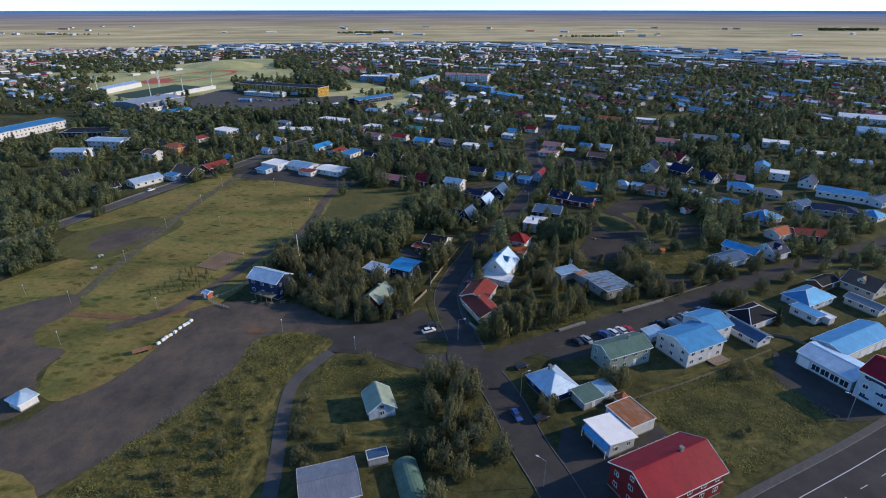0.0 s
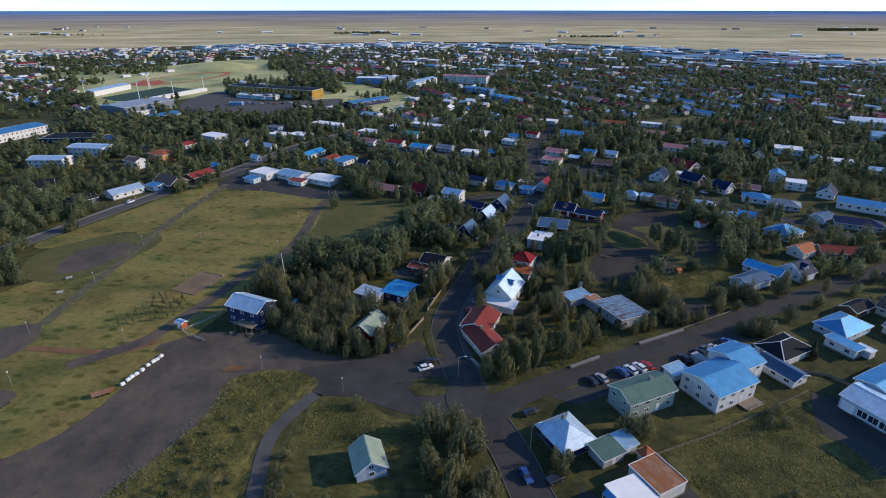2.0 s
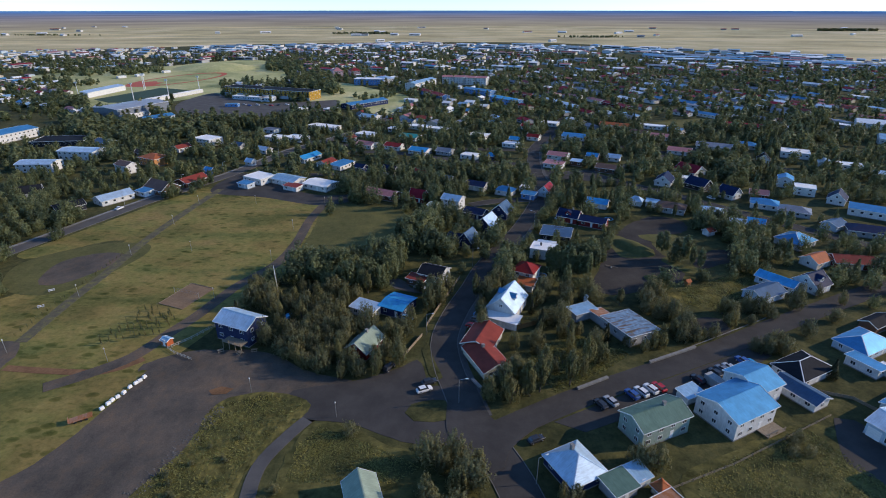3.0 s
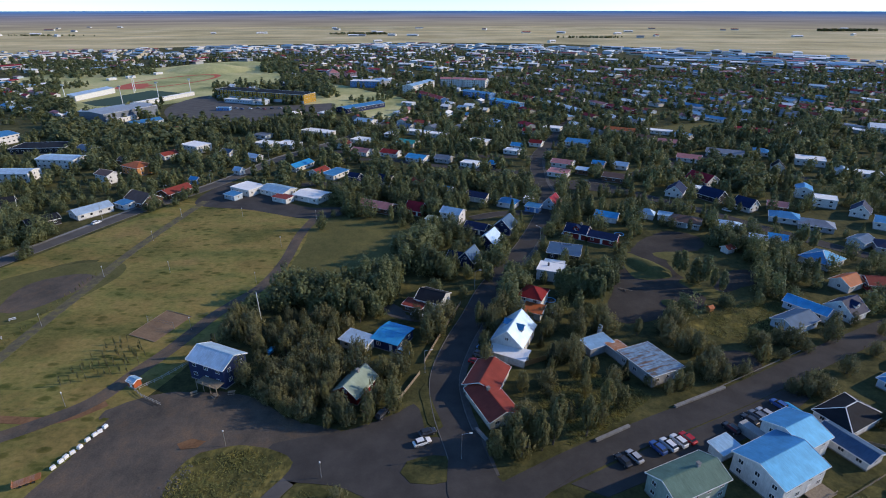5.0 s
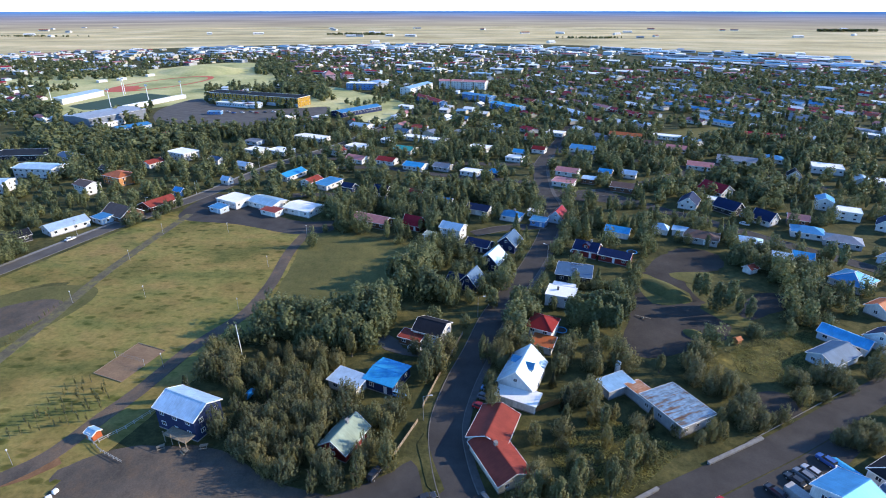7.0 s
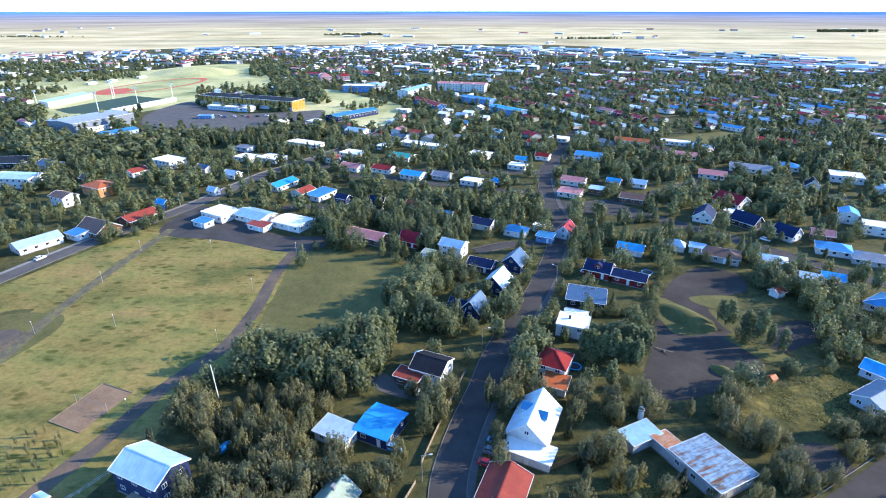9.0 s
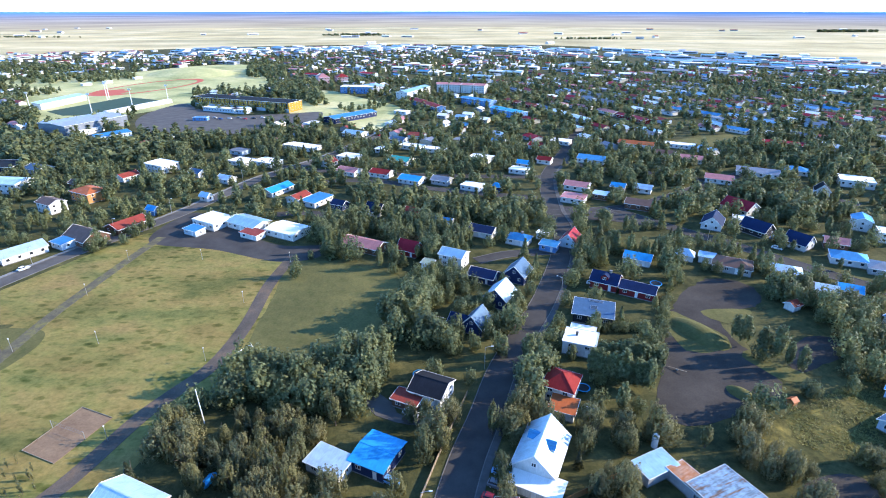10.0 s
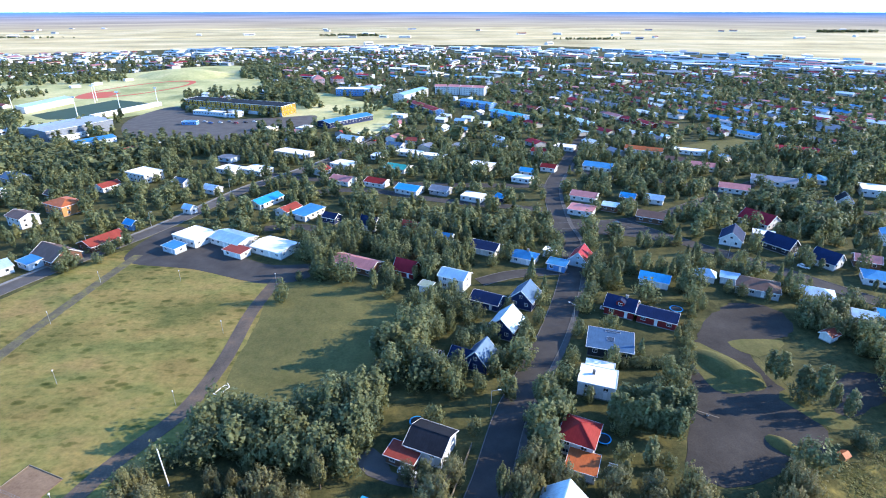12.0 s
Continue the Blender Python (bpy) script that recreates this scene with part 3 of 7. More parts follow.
road("school_street", [(-150, 470), (-112, 442), (-90, 430), (-58, 424), (-20, 417), (20, 414), (65, 412)], 6.5, "grey asphalt street between gardens", z=0.078)
road("garden_street", [(-83, 347), (-67, 349), (-47, 342), (-33, 333)], 6.0, "narrow asphalt street between gardens", z=0.084)
road("upper_street", [(-74, 401), (-58, 405), (-38, 404), (-12, 392), (12, 383), (52, 372)], 6.0, "narrow asphalt street behind the gardens", z=0.09)
road("hill_street", [(-80, 450), (-71, 486), (-60, 521), (-42, 568), (-30, 611)], 6.5, "asphalt street climbing to the school", z=0.096)
road("lower_street", [(14, 292), (26, 298), (37, 300), (49, 302)], 6.0, "short asphalt street joining the long one", z=0.102)
road("far_street", [(84, 448), (110, 425), (135, 420), (155, 406), (192, 390), (220, 359)], 6.0, "asphalt street through the eastern gardens", z=0.108)
road("footpath", [(-33.6, 131.6), (-37, 126), (-41, 116), (-40, 103), (-38, 92), (-36, 78), (-35, 60), (-34, 24)], 3.4, "grey tarmac footpath", M_WORN, kerb=False, z=0.12)
road("meadow_path", [(-62, 300), (-65, 272), (-64.5, 243), (-67, 222), (-73, 209), (-77.0, 200.1), (-82.2, 181.4), (-86.2, 171.2), (-91.3, 157.9), (-99.5, 149.7), (-108.2, 143.5)], 4.6, "grey gravel path across the meadow", M_GRAVEL, kerb=False, z=0.1)
road("gravel_path", [(-127, 318), (-129, 298), (-131, 271), (-132, 246), (-131, 215), (-131, 190), (-130, 165)], 4.0, "trodden gravel path with young hedge plants", M_TROD, kerb=False, z=0.09)
road("track_path", [(-125.2, 152.2), (-109.8, 150.7), (-95.5, 150.8), (-87.6, 156.9)], 2.6, "trodden earth track over the grass", M_DIRT, kerb=False, z=0.09)

# ---- houses ----
WINDOWS = {}


def window_mesh(w, h):
    """The frame and the pane of a window, shared by all of that size."""
    key = (round(w, 1), round(h, 1))
    if key not in WINDOWS:
        w, h = key
        g, f = Geo(), 0.09
        for x0, z0, x1, z1 in ((-w / 2, -h / 2, w / 2, -h / 2 + f), (-w / 2, h / 2 - f, w / 2, h / 2), (-w / 2, -h / 2 + f, -w / 2 + f, h / 2 - f), (w / 2 - f, -h / 2 + f, w / 2, h / 2 - f), (-f / 2, -h / 2 + f, f / 2, h / 2 - f)):
            g.box(x0, -0.06, z0, x1, 0.02, z1)
        p = Geo()
        p.box(-w / 2 + f, -0.025, -h / 2 + f, w / 2 - f, 0.01, h / 2 - f)
        both, a, c = Geo(), w / 2 - f, h / 2 - f
        rect = lambda x, z, y: [(-x, y, -z), (x, y, -z), (x, y, z), (-x, y, z)]
        both.add(rect(w / 2, h / 2, 0.02) + rect(w / 2, h / 2, -0.06) + rect(a, c, -0.06) + rect(a, c, -0.03),
                 [(i + k, (i + 1) % 4 + k, (i + 1) % 4 + k + 4, i + k + 4) for k in (0, 4, 8) for i in range(4)])
        both.add([], [])
        both.f.append((12, 13, 14, 15))
        both.m.append(1)
        WINDOWS[key] = g.mesh("window", M_WHITE), p.mesh("pane", M_GLASS), both.mesh("window", M_WHITE, M_GLASS)
    return WINDOWS[key]


def add_window(house, x, y, z, turn, w=1.3, h=1.2, panes=True):
    fr, pa, both = window_mesh(w, h)
    ob = part("window", fr if panes else both, None, house)
    ob.location, ob.rotation_euler = (x, y, z), (0, 0, radians(turn))
    if panes:
        part("pane", pa, None, ob)


def roof_geo(kind, L, W, he, rise, over, t=0.16):
    """The roof plates and the trim boards along their edges."""
    g, tr, cap = Geo(), Geo(), []
    a, b = L / 2 + over, W / 2 + over
    k = rise / (W / 2)
    ze = he - k * over + t
    if kind == "gable":
        zr = he + rise + t
        g.add([(x, y, z) for x in (-a, a) for y, z in ((-b, ze), (0, zr), (b, ze), (b, ze - t), (0, zr - t), (-b, ze - t))],
              [(0, 6, 7, 1), (1, 7, 8, 2), (2, 8, 9, 3), (3, 9, 10, 4), (4, 10, 11, 5), (5, 11, 6, 0), (0, 1, 4, 5), (1, 2, 3, 4), (6, 11, 10, 7), (7, 10, 9, 8)])
        cap.append(((-a, 0, zr + 0.02), (a, 0, zr + 0.02), 0.3, 0.07))
        for x in (-a - 0.03, a + 0.03):
            for s in (-1, 1):
                tr.bar((x, s * b, ze - 0.06), (x, 0, zr - 0.06), 0.06, 0.26)
        for s in (-1, 1):
            tr.bar((-a, s * (b + 0.04), ze - 0.08), (a, s * (b + 0.04), ze - 0.08), 0.07, 0.2)
    elif kind == "hip":
        zr = he + rise + t
        r = max(L / 2 - W / 2 * 0.95, 0.0)
        p = [(-a, -b, ze), (a, -b, ze), (a, b, ze), (-a, b, ze), (-r, 0, zr), (r, 0, zr)]
        q = [(x, y, z - t) for x, y, z in p]
        f = [(0, 1, 5, 4), (1, 2, 5), (2, 3, 4, 5), (3, 0, 4)]
        g.add(p + q, f + [tuple(i + 6 for i in reversed(c)) for c in f] + [(0, 6, 7, 1), (1, 7, 8, 2), (2, 8, 9, 3), (3, 9, 6, 0)])
        for i, j in ((0, 4), (3, 4), (1, 5), (2, 5), (4, 5)):
            cap.append((Vector(p[i]) + Vector((0, 0, 0.03)), Vector(p[j]) + Vector((0, 0, 0.03)), 0.24, 0.05))
        for i in range(4):
            tr.bar(Vector(p[i]) - Vector((0, 0, 0.09)), Vector(p[(i + 1) % 4]) - Vector((0, 0, 0.09)), 0.08, 0.2)
    elif kind == "shed":
        z0, z1 = he - rise * over / W + t, he + rise + rise * over / W + t
        g.slab([(-a, -b, z0), (a, -b, z0), (a, b, z1), (-a, b, z1)], t)
        for p, q in (((-a, -b, z0), (a, -b, z0)), ((a, -b, z0), (a, b, z1)), ((a, b, z1), (-a, b, z1)), ((-a, b, z1), (-a, -b, z0))):
            tr.bar(Vector(p) - Vector((0, 0, 0.08)), Vector(q) - Vector((0, 0, 0.08)), 0.08, 0.2)
    else:
        o = 0.15
        a, b = L / 2 + o, W / 2 + o
        g.slab([(-a, -b, he + 0.12), (a, -b, he + 0.12), (a, b, he + 0.12), (-a, b, he + 0.12)], 0.13)
        for p, q in (((-a, -b), (a, -b)), ((a, -b), (a, b)), ((a, b), (-a, b)), ((-a, b), (-a, -b))):
            tr.bar((*p, he + 0.1), (*q, he + 0.1), 0.12, 0.3)
    return g, tr, cap


def wall_geo(kind, L, W, he, rise):
    g = Geo()
    x, y = L / 2, W / 2
    if kind == "gable":
        v = [(s * x, yy, z) for s in (-1, 1) for yy, z in ((-y, 0), (y, 0), (y, he), (0, he + rise), (-y, he))]
        g.add(v, [(0, 4, 3, 2, 1), (5, 6, 7, 8, 9), (0, 5, 9, 4), (1, 2, 7, 6), (4, 9, 8, 3), (3, 8, 7, 2), (0, 1, 6, 5)])
    elif kind == "shed":
        v = [(s * x, yy, z) for s in (-1, 1) for yy, z in ((-y, 0), (y, 0), (y, he + rise), (-y, he))]
        g.add(v, [(0, 3, 2, 1), (4, 5, 6, 7), (0, 4, 7, 3), (1, 2, 6, 5), (3, 7, 6, 2), (0, 1, 5, 4)])
    else:
        g.box(-x, -y, 0, x, y, he)
    return g


def house(x, y, rot, L, W, he, kind, rise, wall, roof, label, storeys=1, over=0.45, trim=True, windows=True, chimney=False, door=True, name="house", category="house", group="", panes=True, roof_dir=0):
    ob = thing(name, x, y, rot, label, category, group)
    SPOTS.append((x, y, max(L, W) * 0.5))
    part("wall", wall_geo(kind, L, W, he, rise), WALL[wall], ob)
    rg, tg, caps = roof_geo(kind, L, W, he, rise, over)
    rf = part("roof", rg, ROOF[roof], ob)
    for bar in caps if panes and y < 245 else ():
        cg = Geo()
        cg.bar(*bar)
        part("ridge_cap", cg, M_WHITE if kind == "hip" and roof in ("sky", "black") else ROOF[roof], rf)
    if trim:
        part("roof_trim", tg, M_WHITE if trim is True else trim, ob)
    pl = Geo()
    pl.box(-L / 2 - 0.05, -W / 2 - 0.05, 0, L / 2 + 0.05, W / 2 + 0.05, 0.35)
    part("plinth", pl, M_CONC, ob)
    if windows:
        sh = (he - 0.4) / storeys
        for k in range(storeys):
            z = 0.4 + sh * k + sh * 0.56
            wh = min(1.25, sh * 0.5)
            n = max(1, int(L / 3.4))
            for i in range(n):
                px = (i + 0.5) / n * L - L / 2
                if not (door and k == 0 and i == n // 2):
                    add_window(ob, px, -W / 2 - 0.01, z, 0, 1.4, wh, panes)
                if panes or i == n // 2:
                    add_window(ob, px, W / 2 + 0.01, z, 180, 1.4, wh, panes)
            n = max(1, int(W / 3.8))
            for i in range(n):
                py = (i + 0.5) / n * W - W / 2
                add_window(ob, L / 2 + 0.01, py, z, 90, 1.2, wh, panes)
                add_window(ob, -L / 2 - 0.01, py, z, -90, 1.2, wh, panes)
        if kind == "gable" and rise > 2.2:
            add_window(ob, L / 2 + 0.01, 0, he + rise * 0.35, 90, 1.1, 1.1, panes)
            add_window(ob, -L / 2 - 0.01, 0, he + rise * 0.35, -90, 1.1, 1.1, panes)
    if door:
        d = Geo()
        n = max(1, int(L / 3.4))
        px = (n // 2 + 0.5) / n * L - L / 2
        d.box(px - 0.5, -W / 2 - 0.05, 0.36, px + 0.5, -W / 2 + 0.05, 2.45)
        d.box(px - 0.58, -W / 2 - 0.08, 2.45, px + 0.58, -W / 2 + 0.05, 2.56)
        part("door", d, M_WHITE, ob)
    if chimney:
        c = Geo()
        zt = he + rise + 0.9
        c.box(L * 0.15 - 0.4, -0.35, he - 0.3, L * 0.15 + 0.4, 0.35, zt)
        c.box(L * 0.15 - 0.48, -0.43, zt, L * 0.15 + 0.48, 0.43, zt + 0.12)
        part("chimney", c, M_CONC, ob)
    return ob


def dormer(ob, x, side, W, he, rise, roof, w=2.6, d=2.4, up=0.55, wall="white"):
    """A gabled dormer on one slope: cheeks, front window, little roof."""
    yb = side * W / 2 * (1 - up) * 0.35
    yf = side * (abs(yb) + d)
    zf = he + rise * (1 - abs(yf) / (W / 2))
    h, r = 1.35, 0.9
    z1 = zf + h
    g = Geo()
    v = [(x + s * w / 2, yy, z) for yy in (yf, yb) for s, z in ((-1, zf - 0.2), (1, zf - 0.2), (1, z1), (0, z1 + r), (-1, z1))]
    v[3], v[8] = (x, yf, z1 + r), (x, yb, z1 + r)
    g.add(v, [(0, 1, 2, 3, 4), (9, 8, 7, 6, 5), (0, 5, 6, 1), (1, 6, 7, 2), (2, 7, 8, 3), (3, 8, 9, 4), (4, 9, 5, 0)])
    dm = part("dormer", g, WALL[wall], ob)
    rg = Geo()
    yo = yf + side * 0.25
    for s in (-1, 1):
        rg.bar((x + s * (w / 4 + 0.1), yo, z1 + r / 2 + 0.02), (x + s * (w / 4 + 0.1), yb - side * 0.6, z1 + r / 2 + 0.02), 0.1, 0.1)
        p = [(x + s * (w / 2 + 0.25), yo, z1 - 0.1), (x, yo, z1 + r + 0.12), (x, yb, z1 + r + 0.12), (x + s * (w / 2 + 0.25), yb, z1 - 0.1)]
        rg.slab(p if s * side > 0 else p[::-1], 0.1)
    part("dormer_roof", rg, ROOF[roof], dm)
    add_window(ob, x, yf + side * 0.02, zf + 0.65, 0 if side < 0 else 180, 1.3, 1.0)


def garage_door(ob, x, y, turn, w=2.6, h=2.1):
    g = Geo()
    for i in range(4):
        g.box(-w / 2, -0.05, 0.05 + i * h / 4, w / 2, 0.03, 0.03 + (i + 1) * h / 4 - 0.03)
    d = part("garage_door", g, M_WHITE, ob)
    d.location, d.rotation_euler = (x, y, 0), (0, 0, radians(turn))


def skylight(ob, x, y, z, tilt, w=1.2, h=1.4):
    g, p = Geo(), Geo()
    g.box(-w / 2, -h / 2, 0, w / 2, h / 2, 0.12)
    p.box(-w / 2 + 0.1, -h / 2 + 0.1, 0.12, w / 2 - 0.1, h / 2 - 0.1, 0.14)
    s = part("skylight", g, M_STEEL, ob)
    s.location, s.rotation_euler = (x, y, z), (radians(tilt), 0, 0)
    part("pane", p, M_GLASS, s)

# ---- the houses of the near streets ----
h = house(47.5, 82.5, 26, 19.9, 12.0, 6.3, "gable", 3.2, "red", "maroon", "two-storey red hall with dark red metal roof and white trim", 2, chimney=True)
for z in (3.2, 5.9):
    b = Geo()
    b.box(-9.99, -6.04, z, 9.99, -6.0, z + 0.35)
    part("white_band", b, M_WHITE, h)
h = house(39.6, 96.4, 117, 8.4, 7.6, 3.2, "shed", 0.9, "pale", "bright", "white shop with a low white roof and a blue awning", door=False, name="shop", category="shop")
a = Geo()
a.slab([(-4.2, 4.9, 2.5), (-4.2, 3.85, 3.6), (4.2, 3.85, 3.6), (4.2, 4.9, 2.5)], 0.12)
part("awning", a, ROOF["sky"], h, "sloping blue sheet awning")
for yy in (-4.0, 0, 4.0):
    a = Geo()
    a.bar((yy, 4.8, 0), (yy, 4.8, 2.4), 0.12, 0.12)
    part("post", a, M_WHITE, h)
house(46.2, 102.4, 27, 7.6, 8.6, 3.4, "flat", 0, "white", "rust", "white storehouse with a rusted flat metal roof", name="storehouse", category="storehouse", windows=False, door=False)
house(46.5, 109.6, 27, 2.8, 2.6, 2.2, "hip", 1.0, "cream", "orange", "little cream shed with an orange hipped roof", windows=False, door=False, name="shed", category="shed")
h = house(29.4, 115.2, 117, 10.0, 9.2, 2.9, "hip", 3.0, "navy", "white", "low dark house with a shiny bare metal hipped roof", chimney=True)
house(37.6, 110.2, 27, 6.0, 5.0, 2.6, "shed", 0.4, "grey", "green", "low grey annexe with a dull green roof", name="annexe", category="annexe", windows=False)
house(42.2, 113.0, 27, 4.6, 4.2, 2.3, "shed", 0.5, "pale", "pale", "small lean-to with a pale metal roof", name="shed", category="shed", windows=False)
house(51.4, 128.6, 24, 14.4, 8.0, 5.2, "gable", 1.8, "green", "green", "two-storey pale green house with a faded green roof", 2, chimney=True)
h = house(73.0, 133.0, 26.5, 14.3, 11.5, 5.5, "gable", 1.9, "white", "sky", "large two-storey white house with a light blue metal roof", 2)
house(82.0, 142.4, 26.5, 9.0, 10.5, 5.4, "gable", 1.9, "white", "sky", "two-storey rear wing of the white house, light blue roof", 2)
b = Geo()
b.box(1.0, -9.0, 0.3, 7.2, -5.78, 0.5)
for px in (1.1, 4.0, 7.0):
    b.box(px, -8.95, 0, px + 0.15, -8.8, 1.4)
b.box(1.0, -9.0, 1.3, 7.2, -8.9, 1.42)
part("deck", b, M_WOOD, h, "brown wooden deck with a rail")
h = house(64.9, 140.0, 27, 5.6, 3.6, 2.5, "shed", 0.4, "white", "pale", "small white shed with a light blue roof", name="shed", category="shed", windows=False)
g = Geo()
box_c = thing("container", 74.4, 145.2, 117, "grey ribbed steel storage container behind the house", "container")
g.box(-3.1, -1.25, 0.15, 3.1, 1.25, 2.6)
part("body", g, WALL["grey"], box_c)
rib = Geo()
rib.box(-0.08, -1.3, 0.2, 0.08, 1.3, 2.64)
rib = rib.mesh("rib", WALL["grey"])
for i in range(8):
    part("rib", rib, None, box_c).location = (-2.8 + i * 0.8, 0, 0)
SPOTS.append((74.4, 145.2, 4))
house(100.7, 150.8, 27, 13.4, 8.8, 2.9, "hip", 2.2, "white", "black", "white house with a black hipped roof")
h = house(94.4, 141.1, 117, 11.4, 6.0, 2.6, "gable", 1.2, "white", "slate", "long white garage with a dark slate-coloured roof", name="garage", category="garage")
house(126.4, 163.3, 27, 13.9, 9.4, 2.9, "hip", 2.3, "pale", "sky", "pale house with a bright blue hipped roof")
house(120.1, 153.0, 117, 8.6, 4.6, 2.7, "shed", 0.4, "white", "sky", "white garage with a light blue roof", name="garage", category="garage")
house(124.6, 150.6, 117, 4.4, 3.0, 2.4, "flat", 0, "white", "bright", "little white shed with a flat white roof", name="shed", category="shed", windows=False, door=False)
h = house(151.5, 171.5, 117, 11.0, 8.4, 3.2, "gable", 3.4, "cream", "brown", "cream house with a steep brown roof and a dormer", storeys=1)
dormer(h, 0, 1, 8.4, 3.2, 3.4, "brown", wall="cream")
house(143.4, 159.0, 117, 10.8, 4.8, 2.7, "gable", 0.9, "cream", "grey", "long cream shed with a grey roof", name="shed", category="shed")
house(139.0, 175.0, 27, 10.0, 5.0, 2.7, "gable", 1.2, "brown", "black", "low dark shed with a black roof", name="shed", category="shed", windows=False)
h = house(109.9, 123.6, 117, 14.6, 10.4, 3.9, "gable", 1.3, "pale", "white", "light blue workshop with a pale metal roof and wide windows", windows=False, name="workshop", category="workshop")
for k in range(4):
    add_window(h, -5.6 + 2.5 * k, 5.22, 1.75, 180, 2.3, 2.0)
garage_door(h, 5.3, 5.22, 180, 3.0, 2.8)
for px in (-2.6, 2.6):
    add_window(h, 7.32, px, 1.9, 90, 2.0, 1.4)
h = house(122.6, 135.6, 27, 24.0, 9.0, 4.0, "gable", 1.4, "white", "sky", "long white workshop wing with a bright blue roof", windows=False, name="workshop", category="workshop")
for px in (-2.0, 2.2, 6.4, 10.2):
    garage_door(h, px, -4.52, 0, 2.8, 2.6)
h = house(115.7, 112.4, 117, 8.4, 12.0, 8.2, "gable", 2.6, "pale", "maroon", "three-storey pale business house with a dark red roof", 3, name="business_house", category="shop")
for x0, x1, z0, z1 in ((-2.2, 3.0, 6.9, 7.5), (-2.6, -0.4, 3.9, 4.5), (0.4, 2.8, 1.2, 1.7)):
    b = Geo()
    b.box(x0, 6.02, z0, x1, 6.1, z1)
    part("sign", b, WALL["navy"], h, "dark sign board lettered as a plain bar")

h = house(-108.3, 107.4, -25, 4.9, 4.4, 2.6, "hip", 1.5, "white", "white", "white kiosk with a pale metal pyramid roof", name="kiosk", category="kiosk", windows=False)
add_window(h, -0.8, -2.21, 1.2, 0, 0.7, 0.6)
add_window(h, 0.6, -2.21, 1.2, 0, 0.7, 0.6)
h = house(-62.6, 169.0, -24, 12.6, 8.4, 6.4, "gable", 2.0, "navy", "white", "navy blue two-storey timber house with grey metal roof and white windows", 2)
b = Geo()
b.box(-1.0, -7.4, 2.3, 6.4, -4.45, 2.45)
for px in (-0.9, 1.5, 3.9, 6.2):
    b.box(px, -7.35, 0, px + 0.15, -7.2, 3.3)
b.box(-1.0, -7.4, 3.2, 6.4, -7.32, 3.3)
part("porch", b, M_WOOD, h, "timber porch deck with posts and rail")
h = house(-83.9, 164.0, -25, 2.6, 2.2, 2.1, "gable", 0.5, "rust", "pale", "small orange-red timber booth with a pale roof", name="booth", category="booth", windows=False, over=0.25)
house(-16.2, 107.0, 109, 7.8, 6.6, 2.9, "gable", 2.4, "pale", "sage", "pale shed with a sage green metal roof", name="shed", category="shed")
h = house(-23.5, 80.4, 18, 11.5, 10.0, 3.4, "gable", 1.3, "grey", "grey", "grey storehouse with a grey ribbed metal roof", name="storehouse", category="storehouse", windows=False)
house(-14.5, 89.5, 18, 4.4, 2.6, 2.2, "flat", 0, "grey", "slate", "low grey trailer with a flat roof", name="trailer", category="trailer", windows=False, door=False)
g = Geo()
n = 12
for i in range(n + 1):
    a = math.pi * i / n
    g.v += [(xx, -2.9 * math.cos(a), 2.9 * math.sin(a) * 0.95) for xx in (-6.0, 6.0)]
for i in range(n):
    g.f.append((2 * i, 2 * i + 1, 2 * i + 3, 2 * i + 2))
g.f += [tuple(2 * i for i in range(n, -1, -1)), tuple(2 * i + 1 for i in range(n + 1))]
g.m = [0] * len(g.f)
hut = thing("hut", -6.5, 82.5, 108, "green round-topped corrugated metal hut", "hut")
part("shell", g, ROOF["green"], hut)
d = Geo()
d.box(5.98, -1.1, 0, 6.06, 1.1, 2.1)
part("door", d, WALL["green"], hut)
SPOTS.append((-6.5, 82.5, 5))
house(7.0, 66.0, 27, 10.0, 8.0, 3.2, "gable", 2.4, "cream", "orange", "cream house with an orange gabled roof")

h = house(21.6, 184.6, 65, 13.4, 9.4, 4.2, "gable", 4.2, "white", "white", "tall white house with a steep shiny white metal roof and dormers", 1, chimney=False)
dormer(h, -0.5, -1, 9.4, 4.2, 4.2, "sky")
dormer(h, 1.0, 1, 9.4, 4.2, 4.2, "sky")
house(19.4, 176.4, -27, 10.6, 4.6, 2.8, "shed", 0.35, "white", "bright", "flat-roofed carport with a white metal roof", name="carport", category="garage", windows=False)
house(12.1, 165.1, 67, 11.7, 9.0, 2.9, "gable", 1.9, "cream", "brick", "northern half of a long bent house with brick red roof")
house(12.6, 155.3, 114, 13.6, 8.2, 2.6, "gable", 1.7, "cream", "brick", "southern half of a long bent house with brick red roof", chimney=True)
h = house(31.2, 208.6, -27, 8.0, 8.4, 4.8, "hip", 2.3, "white", "red", "white two-storey house with a red hipped roof", 2)
house(30.2, 201.0, -24, 6.2, 5.4, 2.7, "shed", 0.4, "white", "orange", "white garage with an orange roof", name="garage", category="garage")
h = house(41.2, 229.2, -21, 9.6, 8.0, 4.4, "flat", 0, "white", "bright", "white two-storey house with a flat white roof", 2)
c = Geo()
c.box(-1.6, 0.2, 4.5, -0.9, 0.9, 5.7)
part("chimney", c, M_ROCK, h)
house(43.4, 235.0, -21, 7.6, 4.0, 3.6, "flat", 0, "white", "bright", "low white rear wing with a flat white roof", name="annexe", category="annexe")
h = house(-15.3, 185.2, -26, 8.6, 9.8, 3.3, "gable", 0.7, "navy", "blue", "low dark house with a vivid blue metal roof", trim=False)
